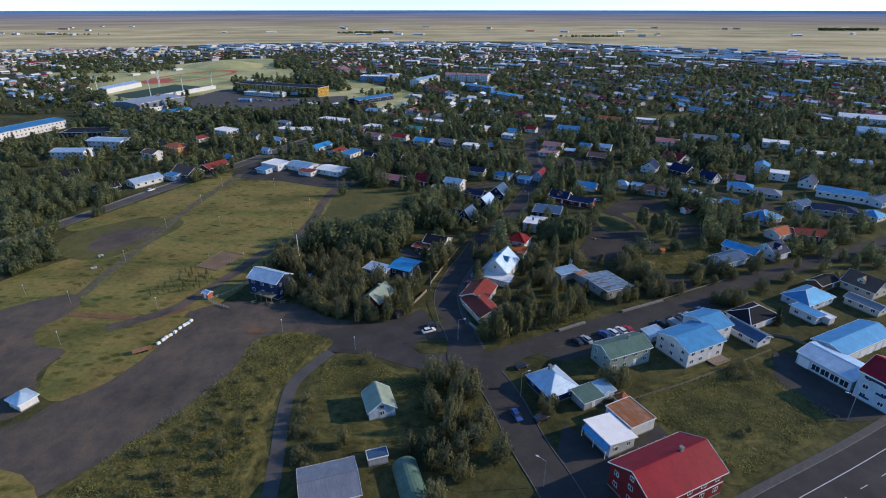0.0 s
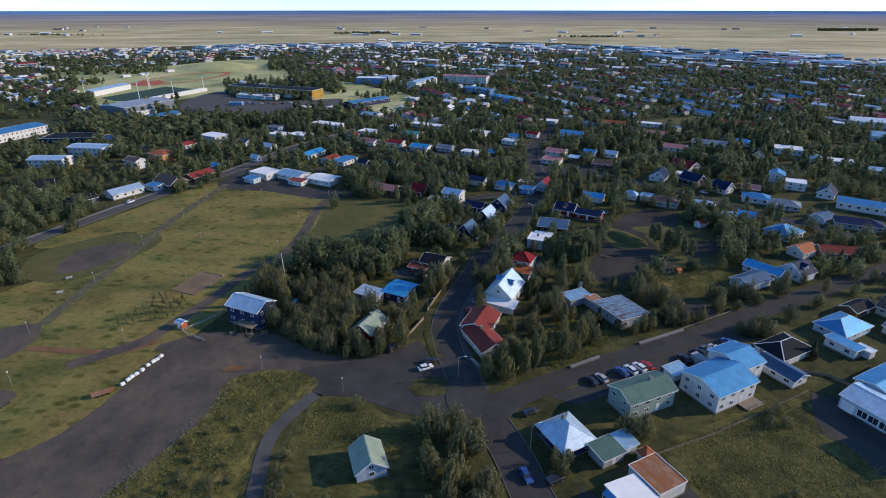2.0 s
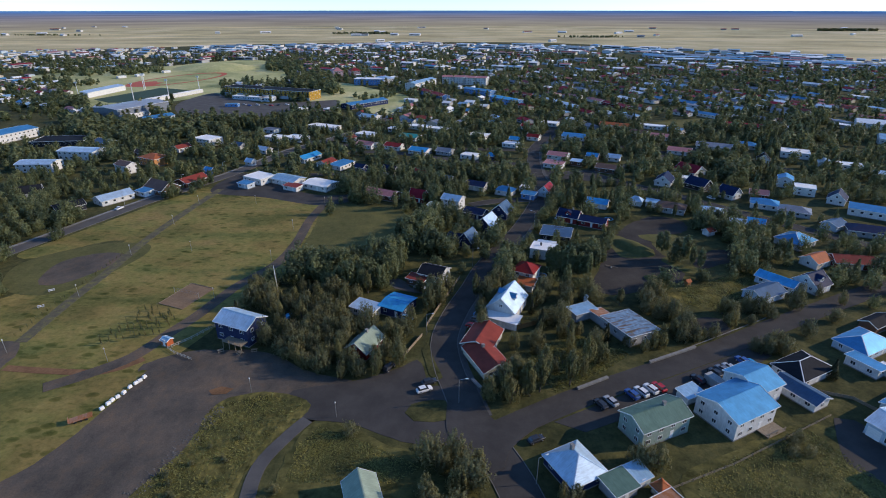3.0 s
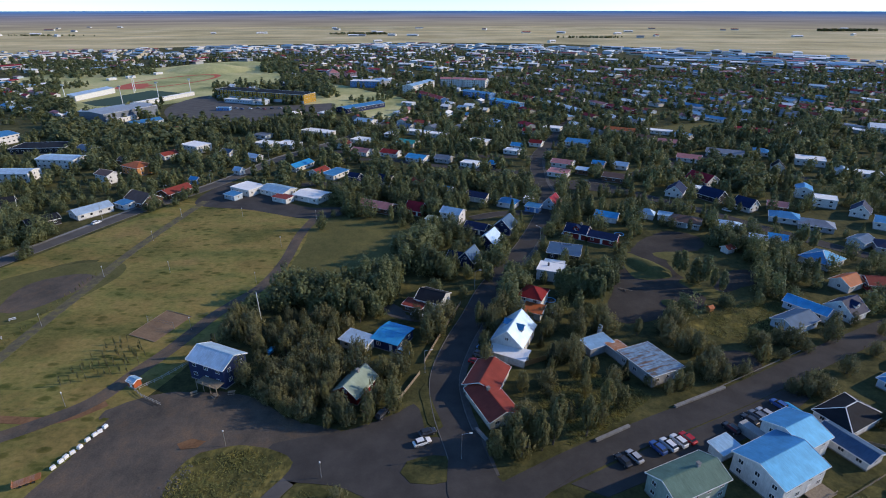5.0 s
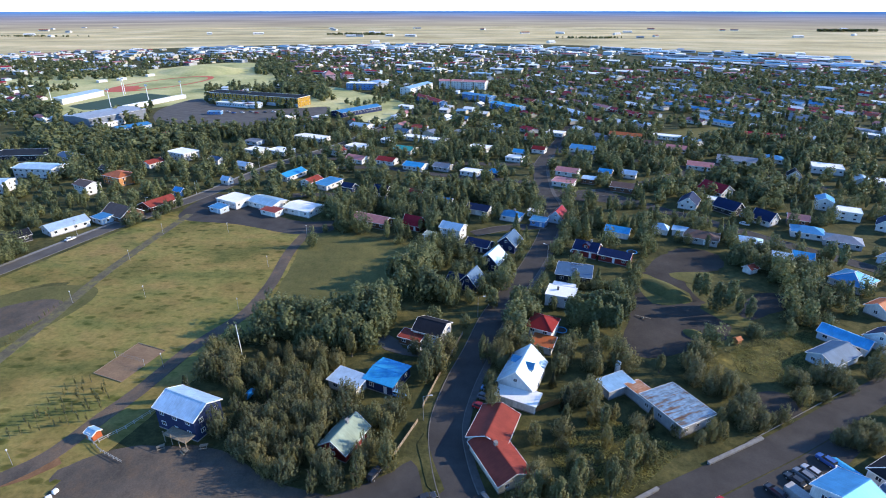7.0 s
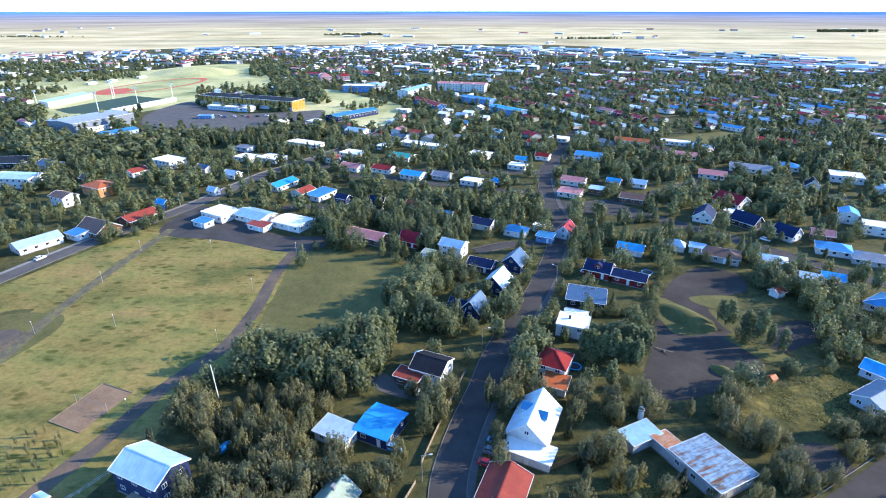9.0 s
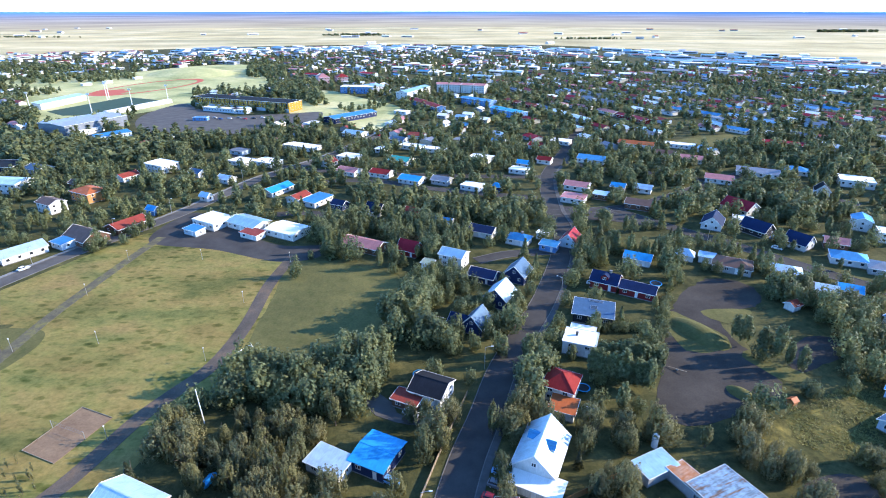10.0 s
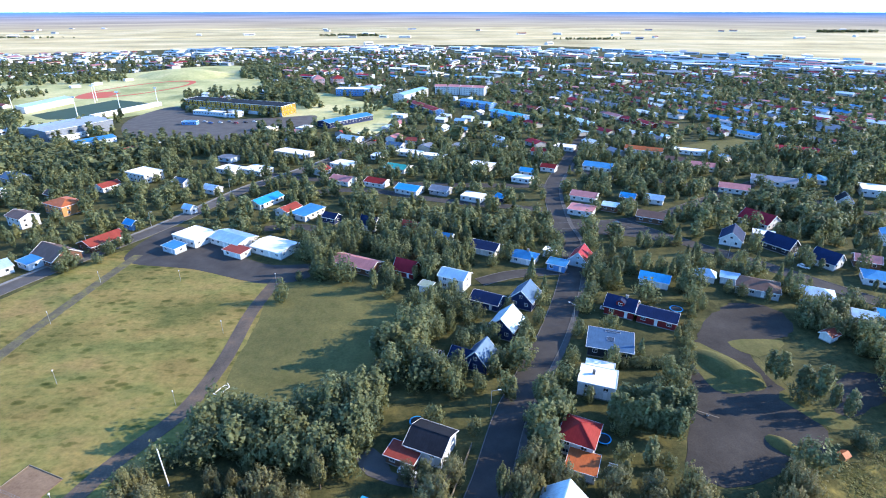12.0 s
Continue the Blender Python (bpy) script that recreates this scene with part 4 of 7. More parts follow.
house(-25.8, 183.0, -28, 9.1, 5.6, 2.9, "shed", 0.3, "white", "white", "white garage with a flat white roof", name="garage", category="garage")
house(-23.3, 161.9, 65, 9.8, 7.0, 2.8, "gable", 2.6, "red", "sage", "dark red cottage with a sage green gabled roof", chimney=True)
h = house(-3.4, 207.6, -25, 9.0, 8.6, 4.0, "gable", 1.9, "white", "black", "white house with a low black roof", 2)
house(-9.6, 204.4, -25, 7.0, 4.2, 2.6, "shed", 0.3, "brown", "brick", "dark red garage with a brick red roof", name="garage", category="garage")
house(19.9, 258.0, 62, 9.6, 8.0, 3.8, "gable", 3.6, "navy", "white", "dark house with a steep white metal roof")
h = house(10.6, 241.0, 62, 8.0, 7.0, 3.0, "gable", 3.8, "navy", "slate", "navy house with a steep slate-blue roof and white trim")
house(5.4, 241.4, -28, 6.0, 6.4, 2.8, "gable", 2.4, "navy", "navy", "dark navy cross wing of a steep-roofed house", name="annexe", category="annexe")
house(15.6, 275.4, -28, 10.0, 7.0, 2.8, "gable", 1.8, "navy", "navy", "low navy wing of a gabled house", name="annexe", category="annexe")
h = house(28.6, 276.0, 62, 9.0, 8.0, 3.6, "gable", 3.6, "navy", "slate", "navy gabled house with a blue-grey roof")
h = house(50.0, 247.6, -18, 12.4, 9.6, 3.4, "shed", 0.5, "black", "slate", "low dark house with a slate-blue roof and skylights", over=0.6)
skylight(h, 0, 0, 3.85, 3, 2.2, 2.0)
skylight(h, 0.5, 4.0, 4.05, 3, 4.6, 1.0)
h = house(60.5, 270.0, -30, 9.5, 8.0, 3.2, "gable", 2.6, "red", "navy", "dark red house with a navy roof and a dormer", chimney=True)
dormer(h, 0, -1, 8.0, 3.2, 2.6, "navy", wall="red")
house(70.5, 263.5, -30, 12.0, 7.0, 3.0, "gable", 1.6, "red", "navy", "long dark red wing with a navy roof", name="annexe", category="annexe")
house(46.2, 181.3, 26, 8.3, 4.6, 3.0, "shed", 0.3, "grey", "pale", "grey outbuilding with a blue metal roof", name="outbuilding", category="shed", windows=False)
house(52.6, 177.0, 117, 9.0, 4.4, 2.8, "shed", 0.3, "grey", "rust", "rusted lean-to between two sheds", name="outbuilding", category="shed", windows=False)
house(58.9, 171.9, 116.5, 13.0, 11.4, 3.2, "shed", 0.6, "grey", "patchy", "weathered white workshop with a patched rusty metal roof", name="workshop", category="workshop")
house(123.2, 203.4, -52, 13.0, 6.4, 2.9, "gable", 1.4, "pale", "blue", "long pale house with a deep blue roof")
h = house(134.6, 201.6, 27, 8.4, 9.0, 3.2, "gable", 3.4, "white", "navy", "white house with a deep blue roof and white barge boards")
dormer(h, 0.0, -1, 9.0, 3.2, 3.4, "navy")
house(113.5, 194.5, 27, 12.5, 7.6, 2.9, "gable", 1.7, "pale", "slate", "low pale house with a slate-blue metal roof")
house(148.4, 221.4, 27, 9.0, 7.0, 3.0, "gable", 2.0, "white", "orange", "white house with an orange roof")
house(162.5, 220.6, -10, 15.0, 8.0, 2.8, "gable", 1.8, "red", "brick", "long low house with a brick red roof")
house(152.4, 241.8, 30, 12.4, 11.0, 3.0, "hip", 2.6, "white", "sky", "square white house with a light blue pyramid roof")
house(120.0, 252.6, 27, 4.2, 3.4, 2.3, "gable", 1.1, "white", "brick", "little white hut with a red roof at the park", name="hut", category="hut", windows=False)
house(132.4, 278.0, -28, 10.0, 7.0, 3.0, "hip", 1.4, "white", "white", "white house with a pale metal hipped roof among trees")
house(138.0, 263.0, -28, 6.5, 6.0, 2.8, "gable", 1.2, "white", "white", "low white house with a pale metal roof")
house(146.2, 262.4, -28, 7.0, 6.0, 2.8, "gable", 1.6, "white", "blue", "low white house with a bright blue roof among trees")
house(212.6, 276.8, -36, 22.0, 11.0, 3.8, "gable", 1.6, "white", "sky", "very long low building with a light blue metal roof", panes=False, door=False)
house(193.0, 252.5, -24, 19.0, 10.0, 2.9, "hip", 1.8, "grey", "navy", "broad low house with a navy hipped roof", panes=False, door=False)
house(207.0, 245.0, 30, 9.0, 8.0, 2.8, "hip", 1.8, "white", "sky", "small white house with a light blue hipped roof", panes=False, door=False)
house(226.0, 267.0, 30, 14.0, 9.0, 3.0, "gable", 1.6, "pale", "slate", "pale house with a slate-blue gabled roof", panes=False, door=False)
house(174.0, 279.5, -30, 14.0, 9.0, 2.8, "hip", 1.7, "grey", "grey", "low grey house with a grey hipped roof", panes=False, door=False)
house(198.5, 311.5, -30, 10.0, 9.0, 4.6, "flat", 0, "white", "bright", "two-storey white house with a white flat roof", 2, panes=False, door=False)
house(196.2, 326.5, 60, 9.0, 7.5, 5.0, "gable", 1.6, "white", "sky", "two-storey white house with a light blue metal roof", 2, panes=False, door=False)
house(207.0, 297.0, 50, 10.0, 8.0, 3.2, "gable", 3.4, "white", "navy", "white house with a steep navy roof", panes=False, door=False)
house(181.4, 260.5, 30, 9.0, 7.0, 2.8, "gable", 1.5, "pale", "slate", "small pale house with a slate-blue roof", panes=False, door=False)
house(211.0, 377.0, 62, 8.0, 7.0, 3.2, "gable", 3.2, "white", "black", "white house with a steep black roof", panes=False, door=False)
house(257.5, 363.0, -28, 15.0, 10.0, 3.2, "flat", 0, "white", "bright", "white house with a white flat roof", panes=False, door=False)
house(265.0, 343.7, -28, 18.0, 9.0, 3.0, "gable", 1.2, "white", "white", "long white house with a pale metal roof", panes=False, door=False)
house(246.6, 369.5, 62, 9.0, 7.0, 3.0, "gable", 1.6, "white", "white", "white house with a pale gabled roof", panes=False, door=False)
for gx, gy, gl, word in ((346, 425, 40, "pale blue"), (377, 484, 52, "white")):
    house(gx, gy, -28, gl, 15.0, 5.0, "gable", 2.6, "white", "pale" if word != "white" else "bright", f"long low hall with a {word} roof beyond a dark hedge", panes=False, door=False, name="hall", category="hall")

# ---- the row of low houses by the forecourt ----
house(-109.0, 333.0, -30, 14.5, 12.0, 3.8, "flat", 0, "white", "bright", "white flat-roofed house by the forecourt")
house(-113.5, 322.0, -30, 8.0, 5.5, 2.8, "shed", 0.3, "pale", "sky", "low annexe with a blue roof", name="annexe", category="annexe")
house(-91.0, 330.0, -31, 17.5, 11.0, 3.2, "gable", 1.4, "white", "pale", "white house with a pale turquoise roof")
house(-85.5, 317.5, -29, 10.0, 5.5, 2.7, "shed", 0.4, "white", "brick", "white garage with a partly red roof", name="garage", category="garage")
house(-70.4, 321.0, -28, 16.2, 11.6, 3.3, "gable", 0.9, "white", "bright", "white house with a low white roof")

# ---- houses of the farther streets ----
house(-178.2, 428.2, -28, 17.7, 12.7, 5.2, "flat", 0, "white", "bright", "two-storey white house with a white flat roof", 2, panes=False, chimney=False, door=False)
house(-150.3, 415.4, -28, 9.0, 6.5, 3.0, "gable", 1.7, "white", "slate", "white house with a slate-blue gabled roof", 1, panes=False, chimney=False, door=False)
house(-127.8, 402.1, -28, 9.1, 6.5, 3.0, "gable", 1.7, "white", "white", "white house with a white gabled roof", 1, panes=False, chimney=False, door=False)
house(-254.5, 425.8, -28, 14.9, 10.8, 3.0, "gable", 1.7, "grey", "slate", "grey house with a slate-blue gabled roof", 1, panes=False, chimney=False, door=False)
house(-189.3, 408.0, 62, 11.0, 7.9, 3.0, "gable", 1.7, "white", "brick", "white house with a brick red gabled roof", 1, panes=False, chimney=False, door=False)
house(-190.7, 371.9, -28, 15.5, 11.2, 5.2, "hip", 1.8, "orange", "orange", "two-storey orange house with a orange hipped roof", 2, panes=False, chimney=False, door=False)
house(-198.6, 353.2, -28, 11.7, 8.4, 5.2, "gable", 1.7, "white", "brown", "two-storey white house with a brown gabled roof", 2, panes=False, chimney=False, door=False)
house(-157.6, 313.4, -28, 15.0, 11.5, 3.2, "gable", 3.6, "brown", "brown", "brown timber house with a steep grey-brown gabled roof", 1, panes=False, chimney=False, door=False)
house(-164.1, 307.2, -28, 7.9, 5.7, 3.0, "shed", 0.4, "pale", "sky", "small pale blue house with a light blue low sloping roof", 1, panes=False, chimney=False, door=False)
house(-147.5, 328.5, 62, 15.5, 9.6, 3.0, "gable", 2.0, "brown", "brick", "brown house with a brick red gabled roof behind bushes", 1, panes=False, chimney=False, door=False)
house(-144.8, 348.0, -28, 6.0, 4.3, 3.0, "gable", 1.7, "blue", "blue", "small blue house with a bright blue gabled roof", 1, panes=False, chimney=False, door=False)
house(-126.6, 369.0, -28, 5.7, 4.1, 3.0, "gable", 1.7, "white", "white", "small white house with a white gabled roof", 1, panes=False, chimney=False, door=False)
house(-132.0, 443.3, -28, 15.2, 10.9, 3.0, "flat", 0, "white", "bright", "white house with a white flat roof", 1, panes=False, chimney=False, door=False)
house(-114.8, 441.8, -28, 16.1, 11.6, 3.0, "flat", 0, "white", "bright", "white house with a white flat roof", 1, panes=False, chimney=False, door=False)
house(-92.1, 382.0, 62, 17.2, 8.6, 3.0, "gable", 1.7, "white", "blue", "white house with a bright blue gabled roof", 1, panes=False, chimney=False, door=False)
house(-76.6, 367.7, 62, 10.7, 7.7, 3.0, "gable", 1.7, "white", "brick", "white house with a brick red gabled roof", 1, panes=False, chimney=False, door=False)
house(-66.0, 364.0, 62, 15.1, 9.0, 3.0, "shed", 0.4, "white", "sky", "white house with a light blue low sloping roof", 1, panes=False, chimney=False, door=False)
house(-52.8, 356.1, -28, 7.3, 5.3, 3.0, "gable", 1.7, "navy", "navy", "small navy house with a navy gabled roof", 1, panes=False, chimney=False, door=False)
house(-33.2, 346.5, -28, 8.3, 6.0, 3.0, "gable", 3.4, "white", "navy", "small white house with a navy steep gabled roof", 1, panes=False, chimney=False, door=False)
house(-14.1, 344.5, -28, 7.7, 5.6, 3.0, "gable", 1.7, "red", "brick", "small dark red house with a brick red gabled roof", 1, panes=False, chimney=False, door=False)
house(-33.6, 304.7, -28, 18.6, 8.4, 3.0, "gable", 1.7, "brown", "pink", "brown house with a faded pink gabled roof", 1, panes=True, chimney=False, door=True)
house(-13.6, 299.0, -28, 8.6, 6.2, 3.0, "gable", 3.4, "red", "maroon", "dark red house with a dark red steep gabled roof", 1, panes=True, chimney=False, door=True)
house(-73.5, 438.9, 62, 9.2, 6.7, 3.0, "gable", 1.7, "white", "brick", "white house with a brick red gabled roof", 1, panes=False, chimney=False, door=False)
house(-62.0, 454.8, -28, 15.5, 11.2, 3.0, "flat", 0, "white", "bright", "white house with a white flat roof", 1, panes=False, chimney=False, door=False)
house(-57.1, 419.0, -28, 13.4, 9.7, 3.0, "gable", 1.7, "white", "pink", "white house with a faded pink gabled roof", 1, panes=False, chimney=False, door=False)
house(-36.6, 414.2, -28, 12.6, 9.1, 3.0, "gable", 1.7, "white", "red", "white house with a red gabled roof", 1, panes=False, chimney=False, door=False)
house(-26.5, 445.0, -28, 14.3, 10.3, 3.0, "gable", 1.7, "white", "teal", "white house with a teal gabled roof", 1, panes=False, chimney=False, door=False)
house(-17.3, 400.9, -28, 13.6, 9.8, 3.0, "gable", 1.7, "white", "blue", "white house with a bright blue gabled roof", 1, panes=False, chimney=False, door=False)
house(0.1, 398.7, -28, 10.4, 7.5, 3.0, "gable", 1.7, "grey", "grey", "grey house with a grey gabled roof", 1, panes=False, chimney=False, door=False)
house(0.9, 330.6, -28, 8.6, 6.2, 3.0, "gable", 1.7, "white", "sky", "white house with a light blue gabled roof", 1, panes=False, chimney=False, door=False)
house(-5.8, 284.9, -28, 4.4, 3.1, 3.0, "shed", 0.4, "white", "sage", "small white house with a sage green low sloping roof", 1, panes=True, chimney=False, door=True)
house(27.0, 451.1, -28, 15.2, 10.9, 3.0, "flat", 0, "white", "bright", "white house with a white flat roof", 1, panes=False, chimney=False, door=False)
house(54.4, 435.0, -28, 9.4, 6.7, 3.0, "gable", 1.7, "white", "blue", "white house with a bright blue gabled roof", 1, panes=False, chimney=False, door=False)
house(49.0, 421.4, -28, 11.2, 8.1, 3.0, "flat", 0, "white", "bright", "white house with a white flat roof", 1, panes=False, chimney=False, door=False)
house(69.1, 444.1, -28, 9.1, 6.5, 3.0, "gable", 1.7, "white", "red", "white house with a red gabled roof", 1, panes=False, chimney=False, door=False)
house(17.6, 387.6, -28, 11.5, 8.3, 3.0, "flat", 0, "white", "bright", "white house with a white flat roof", 1, panes=False, chimney=False, door=False)
house(31.0, 385.3, -28, 5.0, 3.6, 3.0, "hip", 1.8, "navy", "blue", "small navy house with a bright blue hipped roof", 1, panes=False, chimney=False, door=False)
house(18.6, 319.9, -28, 11.4, 8.2, 3.0, "gable", 1.7, "white", "navy", "white house with a navy gabled roof", 1, panes=True, chimney=False, door=True)
house(33.6, 310.4, -28, 9.7, 7.0, 3.0, "hip", 1.8, "white", "sky", "white house with a light blue hipped roof", 1, panes=True, chimney=True, door=True)
house(45.3, 315.3, -28, 5.5, 4.0, 3.0, "flat", 0, "white", "bright", "small white house with a white flat roof", 1, panes=True, chimney=False, door=True)
house(45.6, 302.9, -28, 7.1, 5.1, 3.0, "shed", 0.4, "blue", "sky", "small blue house with a light blue low sloping roof", 1, panes=True, chimney=False, door=True)
house(56.0, 309.0, 62, 9.5, 6.8, 3.0, "gable", 3.4, "pale", "maroon", "pale blue house with a dark red steep gabled roof", 1, panes=True, chimney=False, door=True)
house(4.6, 288.9, -28, 9.9, 7.1, 5.2, "gable", 1.7, "white", "pale", "two-storey white house with a pale blue gabled roof", 2, panes=True, chimney=False, door=True)
house(101.8, 447.8, -28, 17.5, 12.6, 3.0, "gable", 1.7, "white", "sky", "white house with a light blue gabled roof", 1, panes=False, chimney=False, door=False)
house(77.6, 387.9, -28, 13.0, 9.3, 3.0, "gable", 1.7, "white", "pink", "white house with a faded pink gabled roof", 1, panes=False, chimney=False, door=False)
house(70.7, 366.0, -28, 12.0, 8.7, 3.0, "shed", 0.4, "white", "pink", "white house with a faded pink low sloping roof", 1, panes=False, chimney=False, door=False)
house(86.4, 370.9, -28, 7.4, 5.4, 3.0, "shed", 0.4, "brown", "white", "small brown house with a white low sloping roof", 1, panes=False, chimney=False, door=False)
house(100.1, 384.7, -28, 7.4, 5.3, 3.0, "gable", 1.7, "pink", "blue", "small pink house with a bright blue gabled roof", 1, panes=False, chimney=False, door=False)
house(113.5, 381.8, -28, 8.5, 6.1, 3.0, "gable", 1.7, "white", "white", "small white house with a white gabled roof", 1, panes=False, chimney=False, door=False)
house(102.6, 356.1, -28, 13.3, 9.6, 3.0, "gable", 1.7, "brown", "brown", "brown house with a brown gabled roof", 1, panes=False, chimney=False, door=False)
house(168.7, 447.1, -28, 14.0, 10.1, 3.0, "gable", 1.7, "white", "pink", "white house with a faded pink gabled roof", 1, panes=False, chimney=False, door=False)
house(151.7, 350.6, -58, 14.0, 11.4, 3.0, "gable", 3.4, "white", "maroon", "white house with a dark red steep gabled roof", 1, panes=False, chimney=False, door=False)
house(128.2, 329.6, 58, 12.1, 8.7, 3.0, "gable", 3.4, "white", "navy", "white house with a navy steep gabled roof", 1, panes=False, chimney=False, door=False)
house(144.0, 332.8, -28, 8.7, 6.2, 3.0, "flat", 0, "grey", "bright", "grey house with a white flat roof", 1, panes=False, chimney=False, door=False)
house(144.5, 321.2, -58, 11.7, 8.4, 3.0, "gable", 3.4, "black", "navy", "black house with a navy steep gabled roof", 1, panes=False, chimney=False, door=False)
house(195.9, 415.3, -28, 23.2, 11.6, 3.0, "gable", 1.7, "white", "grey", "long white house with a grey gabled roof", 1, panes=False, chimney=False, door=False)
house(221.3, 418.4, -28, 13.4, 9.7, 3.0, "hip", 1.8, "white", "sky", "white house with a light blue hipped roof", 1, panes=False, chimney=False, door=False)
house(99.8, 293.2, -28, 6.6, 4.8, 3.0, "hip", 1.8, "white", "white", "small white house with a white hipped roof", 1, panes=True, chimney=False, door=True)
house(107.6, 290.5, -28, 5.9, 4.2, 3.0, "shed", 0.4, "white", "pale", "small white house with a pale blue low sloping roof", 1, panes=True, chimney=False, door=True)
house(114.5, 283.9, -28, 13.7, 9.8, 3.0, "hip", 1.8, "grey", "brown", "grey house with a brown hipped roof", 1, panes=True, chimney=False, door=True)
house(154.4, 305.6, -58, 9.0, 8.4, 3.0, "gable", 3.4, "white", "navy", "white house with a navy steep gabled roof", 1, panes=False, chimney=False, door=False)
house(170.0, 305.0, -28, 8.6, 6.8, 3.0, "gable", 1.7, "brown", "pink", "brown house with a faded pink gabled roof", 1, panes=False, chimney=False, door=False)
house(164.8, 289.6, -28, 12.5, 9.0, 3.0, "hip", 1.8, "white", "sky", "white house with a light blue hipped roof", 1, panes=False, chimney=False, door=False)
house(241.5, 393.5, -28, 17.0, 13.2, 4.2, "flat", 0, "white", "bright", "tall white house with a white flat roof", 1, panes=False, chimney=False, door=False)
house(165.4, 401.2, -28, 14.9, 10.7, 3.0, "gable", 1.7, "white", "pink", "white house with a faded pink gabled roof", 1, panes=False, chimney=False, door=False)
house(79.2, 289.8, -28, 10.1, 6.1, 3.0, "gable", 1.7, "white", "blue", "white house with a bright blue gabled roof", 1, panes=True, chimney=False, door=True)
house(-102.5, 485.6, -28, 27.3, 10.9, 3.0, "flat", 0, "white", "bright", "long white house with a white flat roof", 1, panes=False, chimney=False, door=False)
house(-21.2, 484.8, -28, 18.1, 9.0, 3.0, "flat", 0, "white", "bright", "white house with a white flat roof", 1, panes=False, chimney=False, door=False)
house(-4.1, 475.0, -28, 16.2, 8.1, 3.0, "flat", 0, "white", "bright", "white house with a white flat roof", 1, panes=False, chimney=False, door=False)
house(-32.6, 506.3, -28, 12.6, 9.1, 3.0, "gable", 1.7, "white", "slate", "white house with a slate-blue gabled roof", 1, panes=False, chimney=False, door=False)
house(-69.3, 529.7, -28, 17.1, 12.3, 3.0, "gable", 1.7, "white", "pale", "white house with a pale blue gabled roof", 1, panes=False, chimney=False, door=False)
house(91.6, 500.7, -28, 14.1, 10.2, 3.0, "flat", 0, "white", "bright", "white house with a white flat roof", 1, panes=False, chimney=False, door=False)
house(70.4, 486.0, -28, 10.1, 7.3, 3.0, "gable", 1.7, "white", "red", "white house with a red gabled roof", 1, panes=False, chimney=False, door=False)
house(43.7, 526.4, -28, 11.8, 8.5, 3.0, "hip", 1.8, "white", "white", "white house with a white hipped roof", 1, panes=False, chimney=False, door=False)
house(43.8, 498.3, -28, 10.3, 7.4, 3.0, "gable", 1.7, "white", "sky", "white house with a light blue gabled roof", 1, panes=False, chimney=False, door=False)
house(145.9, 490.3, -28, 25.1, 8.8, 3.0, "gable", 1.7, "white", "orange", "long white house with a orange gabled roof", 1, panes=False, chimney=False, door=False)
house(177.3, 487.7, -28, 20.9, 8.4, 3.0, "flat", 0, "white", "bright", "long white house with a white flat roof", 1, panes=False, chimney=False, door=False)
house(156.4, 461.5, -28, 12.2, 8.8, 3.0, "gable", 1.7, "white", "brown", "white house with a brown gabled roof", 1, panes=False, chimney=False, door=False)
house(-211.2, 392.8, -28, 6.2, 4.5, 3.0, "gable", 1.7, "brown", "brown", "small brown house with a brown gabled roof", 1, panes=False, chimney=False, door=False)
house(254.7, 489.2, -28, 27.4, 11.0, 3.0, "gable", 1.7, "red", "maroon", "long dark red house with a dark red gabled roof", 1, panes=False, chimney=False, door=False)
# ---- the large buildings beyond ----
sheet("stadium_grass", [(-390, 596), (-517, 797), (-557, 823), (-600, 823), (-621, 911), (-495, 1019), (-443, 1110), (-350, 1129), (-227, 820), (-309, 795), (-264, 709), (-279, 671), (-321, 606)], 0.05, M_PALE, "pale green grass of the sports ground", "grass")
sheet("school_side_yard", [(-213, 557), (-251, 657), (-196, 613), (-149, 531), (-188, 509)], 0.05, M_WORN, "worn grey asphalt beside the school", "asphalt")
sheet("school_forecourt_far", [(-198, 613), (-149, 632), (-119, 640), (-119, 593), (-157, 570), (-135, 527), (-141, 523), (-166, 565)], 0.06, M_WORN, "grey asphalt forecourt of the school", "asphalt")
sheet("school_yard", [(-269, 571), (-289, 627), (-283, 691), (-258, 670), (-217, 563), (-231, 528)], 0.06, M_WORN, "grey asphalt parking ground by the school", "asphalt")
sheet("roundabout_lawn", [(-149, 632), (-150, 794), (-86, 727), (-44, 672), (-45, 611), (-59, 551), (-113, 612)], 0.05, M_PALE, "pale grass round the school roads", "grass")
sheet("artificial_pitch", [(-396, 645), (-367, 742), (-315, 717), (-300, 702), (-327, 626), (-366, 622)], 0.1, M_TURF, "dark green artificial pitch", "pitch", smooth=False, rag=0.0)
sheet("allotment_green", [(178, 509), (249, 537), (242, 508), (180, 483)], 0.05, M_LAWN, "open strip of mown grass", "grass")
house(-303.0, 556.0, 65, 55.0, 34.0, 9, "gable", 1.2, "steel", "zinc", "great grey sports hall with a low pale metal roof", 1, door=False, panes=False, windows=False, name="sports_hall", category="hall")
house(-289.7, 546.9, 75, 47.2, 8.0, 4, "flat", 0, "white", "bright", "low white entrance wing of the sports hall", 1, door=False, panes=False, name="annexe", category="annexe")
house(-263.9, 523.3, 55, 27.0, 14.0, 3.5, "gable", 1.5, "pale", "sky", "low pavilion with a light blue roof", 1, door=False, panes=False, name="pavilion", category="pavilion")
